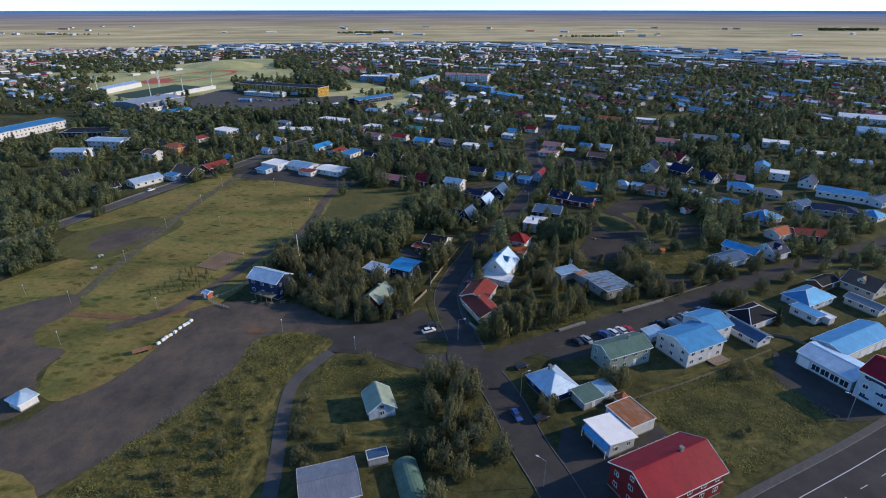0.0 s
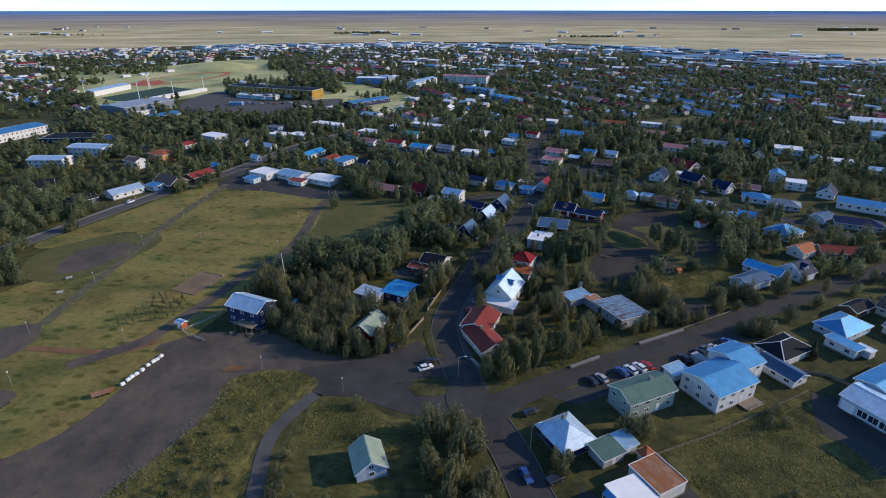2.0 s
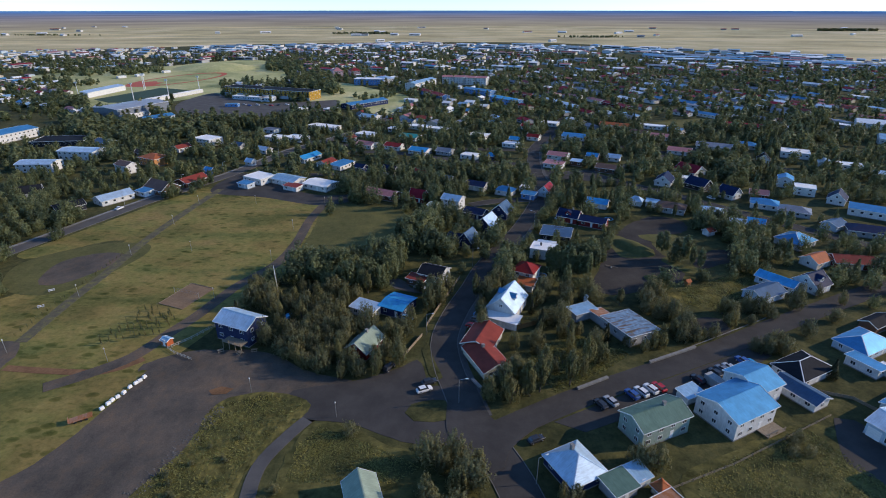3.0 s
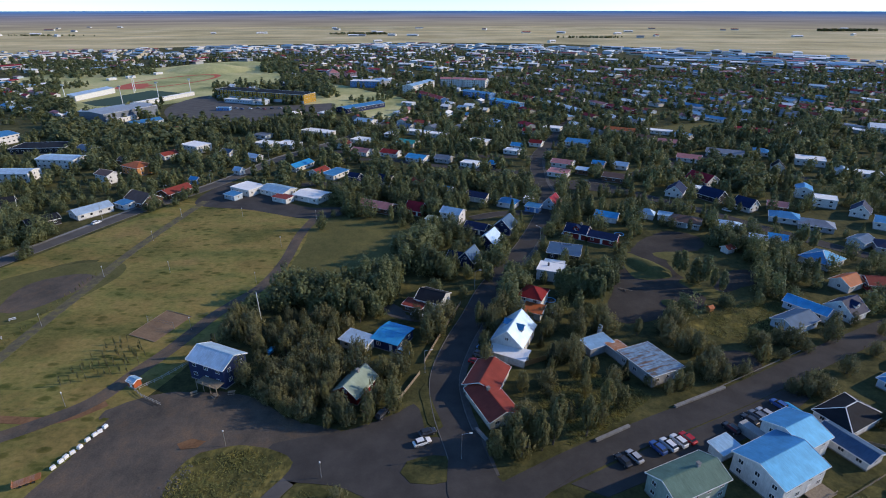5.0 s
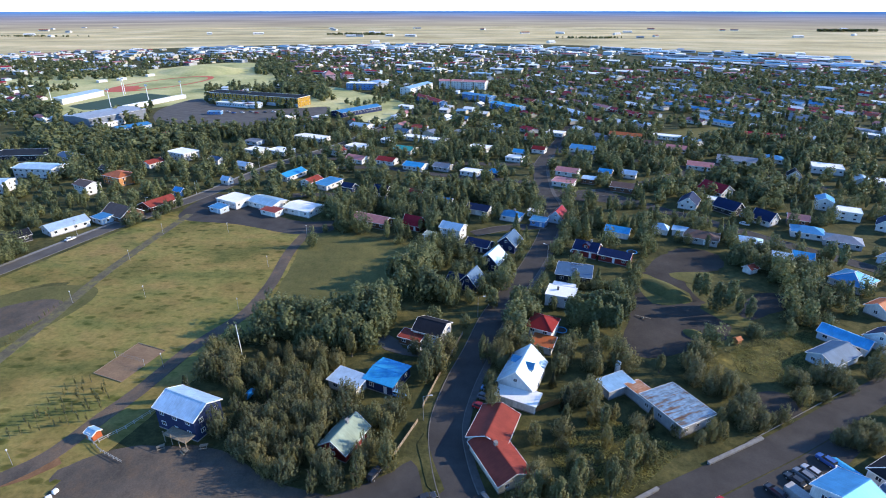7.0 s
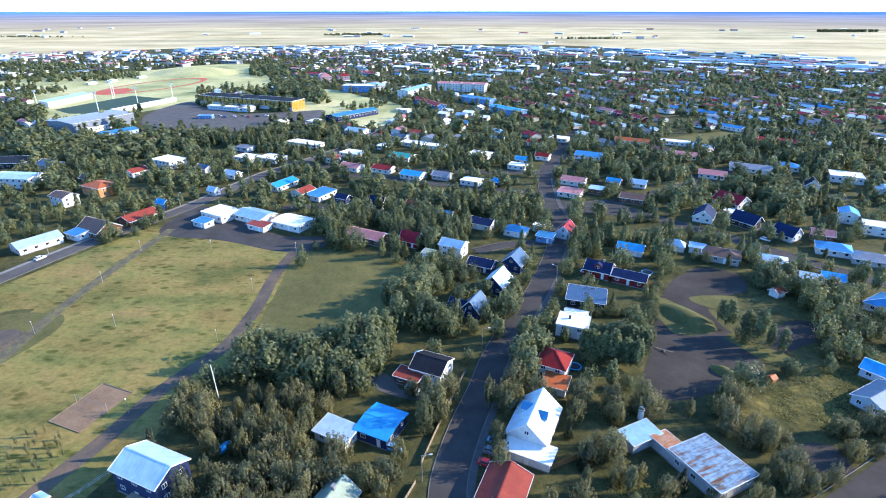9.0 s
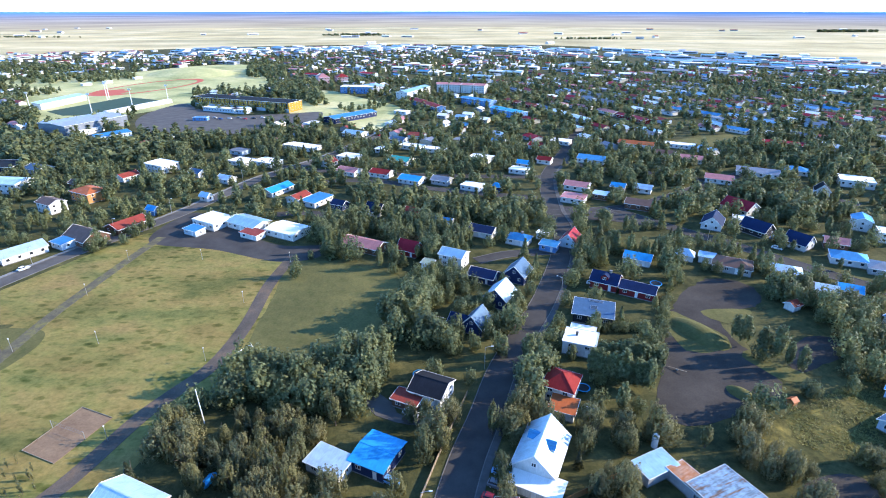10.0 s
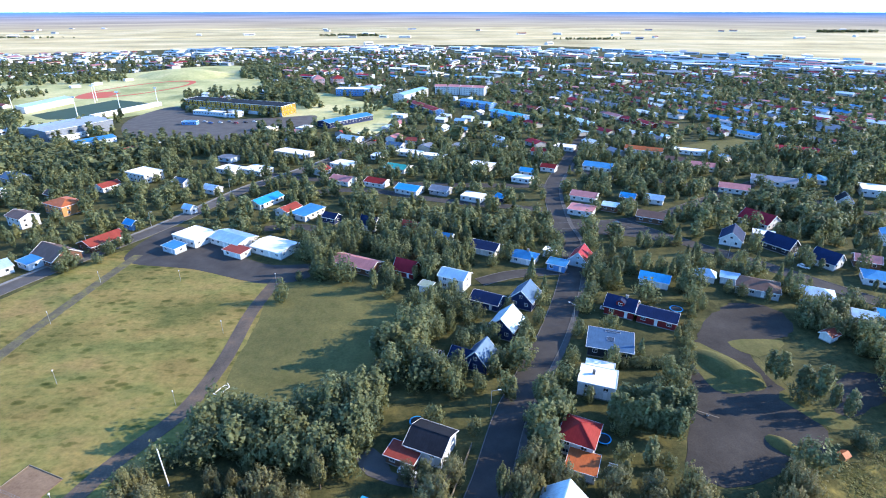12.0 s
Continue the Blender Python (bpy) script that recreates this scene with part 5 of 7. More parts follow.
house(-202.3, 667.9, -22, 122.1, 22.0, 9.5, "flat", 0, "yellow", "black", "long yellow and dark three-storey school building", 3, door=False, panes=False, name="school", category="school")
school = bpy.context.scene.objects["school"]
for i in range(21):
    b = Geo()
    b.box(-60.0 + 5.9 * i, -11.12, 4.2, -58.9 + 5.9 * i, -11.0, 9.4)
    part("dark_panel", b, WALL["black"], school)
b = Geo()
b.box(-61.0, -11.4, 0.4, 61.0, -11.0, 3.6)
part("ground_floor_band", b, WALL["pale"], school, "pale blue and white glazed ground floor")
house(-214.0, 641.0, -22, 52.0, 8.0, 4.0, "flat", 0, "pale", "bright", "low white and blue front wing of the school", 1, door=False, panes=False, name="annexe", category="annexe")
house(-198.5, 639.1, 41, 17.7, 10.0, 4, "flat", 0, "white", "bright", "white entrance block of the yellow school", 1, door=False, panes=False, name="annexe", category="annexe")
house(-31.1, 740.6, 65, 59.1, 14.0, 9, "gable", 1.6, "white", "pale", "three-storey white and blue block of flats", 3, door=False, panes=False, name="apartment_block", category="apartments")
house(-13.2, 664.9, -63, 58.7, 11.0, 5, "gable", 1.6, "blue", "red", "two-storey blue house with a bright red roof", 2, door=False, panes=False, name="apartment_block", category="apartments")
house(2.6, 785.9, -1, 13.6, 16.0, 9.5, "gable", 1.6, "white", "pink", "four-storey white block of flats with a red roof", 4, door=False, panes=False, name="apartment_block", category="apartments", group="red-roofed flats")
house(20.0, 783.0, -20, 14.2, 16.0, 9.5, "gable", 1.6, "white", "pink", "four-storey white block of flats with a red roof", 4, door=False, panes=False, name="apartment_block", category="apartments", group="red-roofed flats")
house(34.7, 778.2, -20, 14.0, 16.0, 9.5, "gable", 1.6, "white", "pink", "four-storey white block of flats with a red roof", 4, door=False, panes=False, name="apartment_block", category="apartments", group="red-roofed flats")
house(49.2, 773.5, -20, 13.9, 16.0, 9.5, "gable", 1.6, "white", "pink", "four-storey white block of flats with a red roof", 4, door=False, panes=False, name="apartment_block", category="apartments", group="red-roofed flats")
house(40.2, 685.8, -44, 42.0, 12.0, 6, "gable", 1.0, "blue", "sky", "two-storey blue block of flats", 2, door=False, panes=False, name="apartment_block", category="apartments")
house(65.0, 618.4, -53, 40.3, 12.0, 6, "gable", 1.0, "blue", "blue", "long two-storey blue block of flats with a white end", 2, door=False, panes=False, name="apartment_block", category="apartments")
house(121.8, 608.7, -68, 60.9, 10.0, 3.2, "gable", 1.0, "white", "white", "long low white terrace", 1, door=False, panes=False, name="terrace", category="terrace")
house(80.3, 691.6, -64, 28.0, 9.0, 3.0, "gable", 1.4, "red", "brick", "low red terrace with a brick red roof", 1, door=False, panes=False, name="terrace", category="terrace", group="terraced houses")
house(93.8, 669.4, -57, 23.9, 9.0, 3.0, "gable", 1.4, "red", "brick", "low red terrace with a brick red roof", 1, door=False, panes=False, name="terrace", category="terrace", group="terraced houses")
house(106.0, 653.9, -69, 23.8, 9.0, 3.0, "gable", 1.4, "grey", "slate", "low grey terrace with a slate-blue roof", 1, door=False, panes=False, name="terrace", category="terrace", group="terraced houses")
house(164.5, 627.7, -68, 25.0, 9.0, 3.0, "gable", 1.4, "white", "pink", "low white terrace with a faded red roof", 1, door=False, panes=False, name="terrace", category="terrace", group="terraced houses")
house(174.3, 605.6, -63, 18.1, 9.0, 3.0, "gable", 1.4, "red", "maroon", "low red terrace with a dark red roof", 1, door=False, panes=False, name="terrace", category="terrace", group="terraced houses")
house(182.7, 586.8, -73, 20.8, 9.0, 3.0, "gable", 1.4, "red", "maroon", "low red terrace with a dark red roof", 1, door=False, panes=False, name="terrace", category="terrace", group="terraced houses")
house(144.8, 658.0, -48, 21.8, 9.0, 3.0, "gable", 1.4, "white", "pink", "low white terrace with a faded red roof", 1, door=False, panes=False, name="terrace", category="terrace", group="terraced houses")
house(237.9, 641.1, -52, 11.6, 9.0, 3.0, "gable", 1.4, "white", "sky", "low white terrace with a light blue roof", 1, door=False, panes=False, name="terrace", category="terrace", group="terraced houses")
house(241.0, 565.8, -76, 21.4, 9.0, 3.0, "gable", 1.4, "pale", "pale", "low pale terrace with a pale metal roof", 1, door=False, panes=False, name="terrace", category="terrace", group="terraced houses")
house(247.6, 541.9, -57, 19.9, 9.0, 3.0, "gable", 1.4, "white", "sky", "low white terrace with a light blue roof", 1, door=False, panes=False, name="terrace", category="terrace", group="terraced houses")
house(-101.1, 776.5, -7, 39.1, 18.0, 8, "flat", 0, "blue", "bright", "three-storey blue and white school wing", 3, door=False, panes=False, name="school", category="school")
house(-81.0, 785.1, 32, 17.2, 26.0, 8, "hip", 2.5, "white", "white", "white hall with a rounded roof", 2, door=False, panes=False, name="hall", category="hall")
house(-163.8, 875.2, 22, 15.2, 20.0, 8, "hip", 5, "pink", "pink", "pinkish house with a pointed red roof", 2, door=False, panes=False)
house(-139.2, 887.9, 20, 17.1, 22.0, 7, "hip", 4, "pink", "red", "pinkish hall with a pointed red roof", 2, door=False, panes=False)
house(-84.1, 602.8, 49, 50.8, 16.0, 4.5, "gable", 1.6, "navy", "sky", "long dark hall with a light blue roof", 1, door=False, panes=False, name="hall", category="hall")
house(-345.7, 429.2, 73, 64.9, 22.0, 6.5, "gable", 1.6, "white", "sky", "long white two-storey institution with a blue roof", 2, door=False, panes=False, name="institution", category="building")
house(-255.6, 356.5, 1, 22.3, 12.0, 5.5, "gable", 1.2, "white", "white", "white two-storey house with a white roof", 2, door=False, panes=False)
house(-247.6, 387.2, -7, 26.2, 13.0, 6.0, "gable", 1.0, "white", "white", "white modern two-storey house", 2, door=False, panes=False)
house(-288.2, 429.4, 7, 37.2, 20.0, 4, "flat", 0, "black", "black", "dark flat-roofed low building", 1, door=False, panes=False, name="hall", category="hall")
house(-407.0, 686.0, 84, 66.0, 9.0, 6, "shed", 1.5, "white", "white", "long white grandstand beside the pitch", 1, door=False, panes=False, windows=False, name="grandstand", category="grandstand")
house(-221.7, 597.5, -1, 13.0, 6.0, 3, "flat", 0, "blue", "sky", "small blue hut by the parking ground", 1, door=False, panes=False, name="hut", category="hut")
house(-175.6, 297.6, 57, 16.9, 9.0, 3, "gable", 2.0, "white", "white", "white house with a pale metal roof", 1, door=False, panes=False)
house(-190.3, 282.8, 50, 13.0, 9.0, 3, "gable", 1.6, "black", "black", "dark low house with a black roof", 1, door=False, panes=False)
house(-224.7, 304.5, 33, 10.4, 8.0, 3.2, "gable", 3.2, "white", "black", "white house with a steep dark roof", 1, door=False, panes=False)

def low_bank(x, y, rot, L, W, H, name, mat, label):
    """A smooth grass hill on an oval foot."""
    g, n, m = Geo(), 30, 16
    for i in range(n + 1):
        for j in range(m + 1):
            u, v = 2 * i / n - 1, 2 * j / m - 1
            r = u * u + v * v
            g.v.append((u * L / 2, v * W / 2, H * max(0.0, 1 - r) ** 1.1 + (0.06 if r < 1 else -0.05) + 0.03 * H * noise.noise((u * 4, v * 4, 1))))
    for i in range(n):
        for j in range(m):
            a = i * (m + 1) + j
            g.f.append((a, a + m + 1, a + m + 2, a + 1))
    g.m = [0] * len(g.f)
    tagged(new(name, g.mesh(name, mat)), label, name).matrix_world = pose(x, y, 0.05, 0, 0, rot)


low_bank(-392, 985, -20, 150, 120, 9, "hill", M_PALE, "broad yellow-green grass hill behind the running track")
house(-310.0, 661.0, 71, 82.0, 5.0, 4.0, "flat", 0, "white", "bright", "long narrow white stand beside the dark pitch", 1, door=False, panes=False, windows=False, name="stand", category="stand")
for hx, hy in ((-521, 716), (-517, 739), (-506, 747), (-475, 845), (-461, 870), (-444, 918)):
    house(hx, hy, 60, 12.0, 6.0, 3.0, "flat", 0, "white", "bright", "little white hut at the sports ground's rim", 1, door=False, panes=False, windows=False, name="hut", category="hut", group="sports huts")
# running track
g = Geo()
c0, ax, bx = np.array((-384.0, 835.0)), 40.0, 90.0
for i in range(49):
    a = 2 * math.pi * i / 48
    for k in (1.0, 0.45 if 3.9 < a < 5.2 else 0.87):
        px, py = ax * k * math.cos(a), bx * k * math.sin(a)
        px, py = px * math.cos(-0.31) - py * math.sin(-0.31), px * math.sin(-0.31) + py * math.cos(-0.31)
        g.v.append((c0[0] + px, c0[1] + py, 0.12))
for i in range(48):
    g.f.append((2 * i, 2 * i + 2, 2 * i + 3, 2 * i + 1))
g.m = [0] * 48
tagged(new("running_track", g.mesh("running_track", M_TRACK)), "red oval running track of the sports ground", "track", kind="structure")

# ---- the far town: streets of small houses, joined ----
FAR_MATS = [WALL["white"], WALL["cream"], WALL["grey"], WALL["pale"], ROOF["bright"], ROOF["sky"], ROOF["blue"], ROOF["brick"], ROOF["maroon"], ROOF["grey"], ROOF["pale"], ROOF["navy"], ROOF["pink"], M_GLASS]
ROOF_PICK = [4, 4, 4, 4, 4, 5, 10, 10, 7, 7, 8, 9, 9, 12, 12]


TERRACE_PICK = [4, 4, 5, 7, 7, 8, 8, 8, 9, 9, 9, 10, 12]


def far_house(g, x, y, rot, L, W, he, rise, wall, roof):
    c, s = math.cos(radians(rot)), math.sin(radians(rot))
    k = len(g.v)
    hl, hw, o = L / 2, W / 2, 0.5
    box = [(sx * hl, sy * hw, z) for z in (0, he) for sx, sy in ((-1, -1), (1, -1), (1, 1), (-1, 1))]
    top = [(-hl - o, -hw - o, he), (hl + o, -hw - o, he), (hl + o, hw + o, he), (-hl - o, hw + o, he), (-hl - o, 0, he + rise), (hl + o, 0, he + rise)]
    win = [(px, sy * (hw + 0.06), z) for sy in (-1, 1) for px, z in ((-hl * 0.8, he * 0.4), (hl * 0.8, he * 0.4), (hl * 0.8, he * 0.75), (-hl * 0.8, he * 0.75))]
    g.v += [(x + px * c - py * s, y + px * s + py * c, z) for px, py, z in box + top + win]
    g.f += [tuple(k + i for i in f) for f in ((0, 1, 5, 4), (1, 2, 6, 5), (2, 3, 7, 6), (3, 0, 4, 7), (8, 9, 13, 12), (10, 11, 12, 13), (9, 10, 13), (11, 8, 12), (14, 15, 16, 17), (18, 19, 20, 21))]
    g.m += [wall] * 4 + [roof] * 2 + [wall] * 2 + [13] * 2


g = Geo()
FAR_LIST = []
for row in range(90):
    for col in range(140):
        if row % 3 == 2:
            continue
        u, v = (col - 70) * 21.0 + (rng.random() - 0.5) * 7, row * 17.0 + (rng.random() - 0.5) * 5
        a = radians(-27)
        x, y = u * math.cos(a) - v * math.sin(a), u * math.sin(a) + v * math.cos(a)
        y += 380
        if y < 470 or y > 1690 - 0.35 * abs(x + 120) - (0.25 * x if x > 0 else 0) or abs(x) > 0.9 * y + 40:
            continue
        dens = 0.54 + 0.6 * noise.noise((x * 0.006, y * 0.006, 1.5))
        if rng.random() > dens or CLEAR.hold(x, y) or SPOTS.near(x, y, 8):
            continue
        big = y > 900 and rng.random() < 0.18
        L = 8 + 5 * rng.random() if not big else 18 + 16 * rng.random()
        W = 7.5 + 2 * rng.random() if not big else 12 + 6 * rng.random()
        turn, pick = -27 + (90 if rng.random() < 0.3 else 0), ROOF_PICK
        if x > 60 and y < 1050 and not big:
            turn, pick, L = -63 + rng.normal() * 4, TERRACE_PICK, 11 + 13 * rng.random()
        FAR_LIST.append((y, x, turn, L, W, 2.9 if not big else 5.0, 1.5 if rng.random() < 0.7 else 0.4, int(rng.integers(0, 4)), pick[rng.integers(len(pick))]))
FAR_LIST.sort()
WALL_WORD = ["white", "cream", "grey", "pale blue"]
ROOF_WORD = {4: "white", 5: "light blue", 6: "bright blue", 7: "brick red", 8: "dark red", 9: "grey", 10: "pale blue", 11: "navy", 12: "faded pink"}
for i, (y, x, rot, L, W, he, rise, wall, roof) in enumerate(FAR_LIST):
    if i >= 240:
        far_house(g, x, y, rot, L, W, he, rise, wall, roof)
        continue
    ob = thing("house", x, y, rot, f"{WALL_WORD[wall]} house with a {ROOF_WORD[roof]} {'gabled' if rise > 1 else 'low'} roof among trees", "house", "houses of the far streets")
    part("wall", wall_geo("gable", L, W, he, rise), FAR_MATS[wall], ob)
    part("roof", roof_geo("gable", L, W, he, rise, 0.5)[0], FAR_MATS[roof], ob)
    for s in (-1, 1):
        add_window(ob, s * L * 0.25, -W / 2 - 0.01, 1.7, 0, 2.4, 1.2, False)
    SPOTS.append((x, y, max(L, W) * 0.5))
# trading estate along the town's eastern and northern rim
for i in range(150):
    t = i / 149
    x, y = -620 + 1420 * t + rng.normal() * 25, 1545 - 330 * max(0, t - 0.55) / 0.45 - 90 * max(0, 0.3 - t) / 0.3 + rng.normal() * 60
    far_house(g, x, y, -27 + (90 if rng.random() < 0.3 else 0), 22 + 34 * rng.random() ** 2, 12 + 9 * rng.random(), 4 + 3 * rng.random(), 0.8, int(rng.choice([0, 0, 0, 3])), int(rng.choice([4, 4, 4, 5, 9, 10, 9])))
for i in range(40):
    x, y = 430 + 330 * rng.random(), 0
    y = 1180 - 0.55 * (x - 430) + rng.normal() * 45
    far_house(g, x, y, -27, 25 + 30 * rng.random(), 14 + 8 * rng.random(), 5, 1.0, int(rng.choice([0, 0, 3])), int(rng.choice([4, 5, 9, 9, 10])))
tagged(new("far_town", g.mesh("far_town", *FAR_MATS)), "distant streets of low white, blue and red roofed houses", "town", kind="stuff")

# farmsteads, sheds and copses out on the plain
g = Geo()
for i in range(90):
    x, y = rng.uniform(-1900, 2300), rng.uniform(1750, 3100)
    if noise.noise((x * 0.002, y * 0.004, 2.0)) > 0.0:
        far_house(g, x, y, rng.uniform(-40, 40), 18 + 26 * rng.random(), 12, 5, 2.5, 0, int(rng.choice([4, 4, 4, 7, 9])))
tagged(new("far_farms", g.mesh("far_farms", *FAR_MATS)), "white farmsteads scattered over the far plain", "farms", kind="stuff")

# ---- trees ----
def cards(kind, n, size, seed):
    """Leaf clumps of a crown of height 8: n small quads gathered in boughs inside the outline of the species."""
    r = np.random.default_rng(seed)
    if kind == "spruce":
        t = r.random(n) ** 1.4
        a = r.random(n) * 2 * np.pi
        rad = 1.75 * (1 - t) * (0.55 + 0.45 * np.sqrt(r.random(n))) * (1 + 0.25 * np.sin(a * 5 + t * 40))
        c = np.stack([rad * np.cos(a), rad * np.sin(a), 0.7 + 7.4 * t - 0.25 * rad], 1)
    else:
        rx, z1, k, steep = {"birch": (2.15, 8.4, 120, 2.0), "willow": (2.8, 7.9, 170, 1.5), "poplar": (1.3, 8.8, 80, 3.0), "bush": (3.2, 6.0, 90, 1.0)}[kind]
        t = (np.arange(k) + r.random(k)) / k
        a = np.arange(k) * 2.4 + r.normal(size=k) * 0.4
        stems = {"birch": 2, "willow": 4, "bush": 4}.get(kind, 1)
        ph = r.random(3) * 6.283
        q = rx * (1 + 0.22 * np.sin(2 * a + ph[0]) + 0.16 * np.sin(3 * a + ph[1])) * np.sin(np.pi * (0.2 + 0.74 * t)) ** 0.8 * (0.65 + 0.45 * r.random(k))
        low = 0.4 if kind == "poplar" else 0.2
        tip = np.stack([q * np.cos(a), q * np.sin(a), z1 * (low + (1 - low) * t) * (0.93 + 0.12 * r.random(k))], 1)
        sa, st = ph[2] + np.arange(stems) * 6.283 / stems, np.arange(k) % stems
        off = np.stack([np.cos(sa), np.sin(sa), np.zeros(stems)], 1) * rx * (0.3 if stems > 1 else 0.0) * (0.7 + 0.6 * r.random(stems))[:, None]
        tall = 1 - 0.3 * r.random(stems) * (stems > 1)
        tall[0] = 1.0
        tip[:, :2] *= 0.82 if stems > 1 else 1.0
        tip[:, 2] *= tall[st]
        root = np.stack([q * 0.08 * np.cos(a), q * 0.08 * np.sin(a), np.maximum(0.2, tip[:, 2] - steep * q - 1.0)], 1)
        i = r.integers(0, k, n)
        along = 1 - 0.7 * r.random(n) ** 1.2
        c = root[i] + (tip - root)[i] * along[:, None] + off[st[i]]
        c[:, :2] *= (1 + 0.25 * np.sin(np.pi * along))[:, None]
        d = r.normal(size=(n, 3))
        d /= np.linalg.norm(d, axis=1)[:, None]
        c += d * (rx * (0.22 - 0.13 * along) * (0.3 + 0.7 * r.random(n)))[:, None] * ((0.8, 0.8, 2.3) if kind != "bush" else (1, 1, 1.4))
        c[:, 2] = np.maximum(c[:, 2], 0.15)
    out = c - (0, 0, 3.2 if kind != "bush" else 1.0)
    out[:, 2] *= 0.6
    out /= np.linalg.norm(out, axis=1)[:, None] + 1e-6
    nrm = out + (0.0 if kind == "spruce" else 0.4) * (d if kind != "spruce" else out) + 0.34 * r.normal(size=(n, 3))
    u = np.cross(nrm, r.normal(size=(n, 3)))
    u /= np.linalg.norm(u, axis=1)[:, None]
    w = np.cross(nrm, u)
    w /= np.linalg.norm(w, axis=1)[:, None]
    s = size * (0.6 + 0.8 * r.random(n))[:, None]
    return np.stack([c - u * s * 0.62, c + u * s * 0.5 - w * s * 0.4, c + w * s * 0.66], 1).reshape(-1, 3)


def card_mesh(name, v, mat, k=3):
    """A mesh of loose leaves of k corners each."""
    n = len(v) // k
    me = bpy.data.meshes.new(name)
    me.vertices.add(k * n)
    me.vertices.foreach_set("co", v.astype(np.float32).ravel())
    me.loops.add(k * n)
    me.loops.foreach_set("vertex_index", np.arange(k * n, dtype=np.int32))
    me.polygons.add(n)
    me.polygons.foreach_set("loop_start", np.arange(0, k * n, k, dtype=np.int32))
    me.materials.append(mat)
    me.update(calc_edges=True)
    return me


def trunk_geo(kind, seed):
    """A tapered, slightly bent trunk with limbs."""
    r = np.random.default_rng(seed)
    g = Geo()
    top = {"birch": 6.6, "willow": 5.4, "poplar": 7.4, "spruce": 7.8, "bush": 2.2}[kind]
    p, k = [np.zeros(3)], 4
    for i in range(k):
        p.append(p[-1] + (r.normal() * 0.15, r.normal() * 0.15, top / k))
    rad = [0.2, 0.16, 0.12, 0.08, 0.03]
    for i in range(k):
        g.tube(p[i], p[i + 1], rad[i], rad[i + 1], 6)
    for i in range(7 if kind != "spruce" else 0):
        j = 1 + i % 3
        a, b = r.random() * 6.28, p[j] + (p[j + 1] - p[j]) * r.random()
        q = {"birch": 1.5, "willow": 2.1, "poplar": 0.9, "bush": 1.8}[kind]
        g.tube(b, b + np.array((math.cos(a) * q, math.sin(a) * q, 1.0 + r.random())), rad[j] * 0.6, 0.02, 5)
    return g


SPECIES = {"b": ("birch", 0, "birch tree with a loose grey-green crown"), "w": ("willow", 1, "broad willow with dull silvery green leaves"), "p": ("poplar", 2, "tall narrow poplar with grey-green leaves"), "s": ("spruce", 3, "dark green spruce tree"), "u": ("bush", 1, "dense low grey-green garden bush")}
PROTO = {}
for key, (kind, mi, lab) in SPECIES.items():
    PROTO[key] = [(trunk_geo(kind, 11 + i).mesh("trunk", M_BARK), card_mesh("crown", cards(kind, {"spruce": 1700, "bush": 1600, "willow": 3200}.get(kind, 2500), 0.28 if kind != "spruce" else 0.42, 31 + 7 * i + mi), LEAF[mi])) for i in range(5)]
NEAR_TREES, MID_TREES, FAR_TREES = [], [], []
LIMIT = 360


GLADES = [[(-17.5, 217), (-13, 238), (-8, 238), (-6, 230), (4, 224.5), (8, 218.5), (2, 215.5), (-6, 217), (-12, 212), (-16.5, 211)], [(-19, 211), (-12, 212), (-7, 199), (-17, 199)], [(-8, 239), (-6, 252), (4, 256), (6, 250), (2, 245), (2, 238)], [(78, 192), (85, 198), (103, 203), (113, 208), (116, 203), (107, 194), (95, 187), (81, 185)], [(125, 222), (135, 221), (130, 215), (124, 217)]]


def plant(x, y, h, key):
    """Notes a tree; the nearer ones become things, the others joined woodland."""
    if h > 3.6 and any(inside(g, x, y) for g in GLADES):
        return
    SPOTS.append((x, y, -0.6))
    if h < 3.6:
        key = "u"
    near = y < 300 and abs(x - 10) < 130
    (NEAR_TREES if near else MID_TREES).append((x, y, h, key))


def grove(pts, gap, h0, h1, keys):
    """Trees at uneven spacing inside an outline."""
    xs, ys = [p[0] for p in pts], [p[1] for p in pts]
    x = min(xs)
    while x < max(xs):
        y = min(ys)
        while y < max(ys):
            px, py = x + (rng.random() - 0.5) * gap * 0.9, y + (rng.random() - 0.5) * gap * 0.9
            if inside(pts, px, py) and free(px, py, 0.9) and (py < 230 or not SPOTS.near(px, py + 6.5, 0.6) or rng.random() < 0.25):
                plant(px, py, (h0 + (h1 - h0) * rng.random() ** 1.2) * (1.12 if h0 > 3 else 1.0), keys[rng.integers(len(keys))])
            y += gap
        x += gap


grove([(-51, 169), (-42, 179), (-32, 176), (-27, 169), (-29, 163), (-30, 153), (-24, 153), (-18, 155), (-17, 147), (-22, 139), (-33, 144), (-46, 153)], 3.6, 4.4, 7.6, "bww")
grove([(-16, 251), (-9, 279), (4, 287), (12, 267), (17, 239), (11, 226), (0, 224), (-13, 227)], 5.1, 4.4, 7.2, "bw")
grove([(16, 206), (24, 214), (30, 219), (27, 202), (26, 195), (20, 183), (13, 183), (11, 192)], 4.1, 6, 10, "bw")
for k in range(10):
    plant(41.0 + 1.55 * k + 0.3 * rng.normal(), 214.4 - 0.62 * k + 0.3 * rng.normal(), 8.5 + 1.5 * rng.random(), "p")
    plant(44.6 + 1.6 * k + 0.3 * rng.normal(), 219.2 - 0.48 * k + 0.3 * rng.normal(), 8.0 + 1.5 * rng.random(), "p")
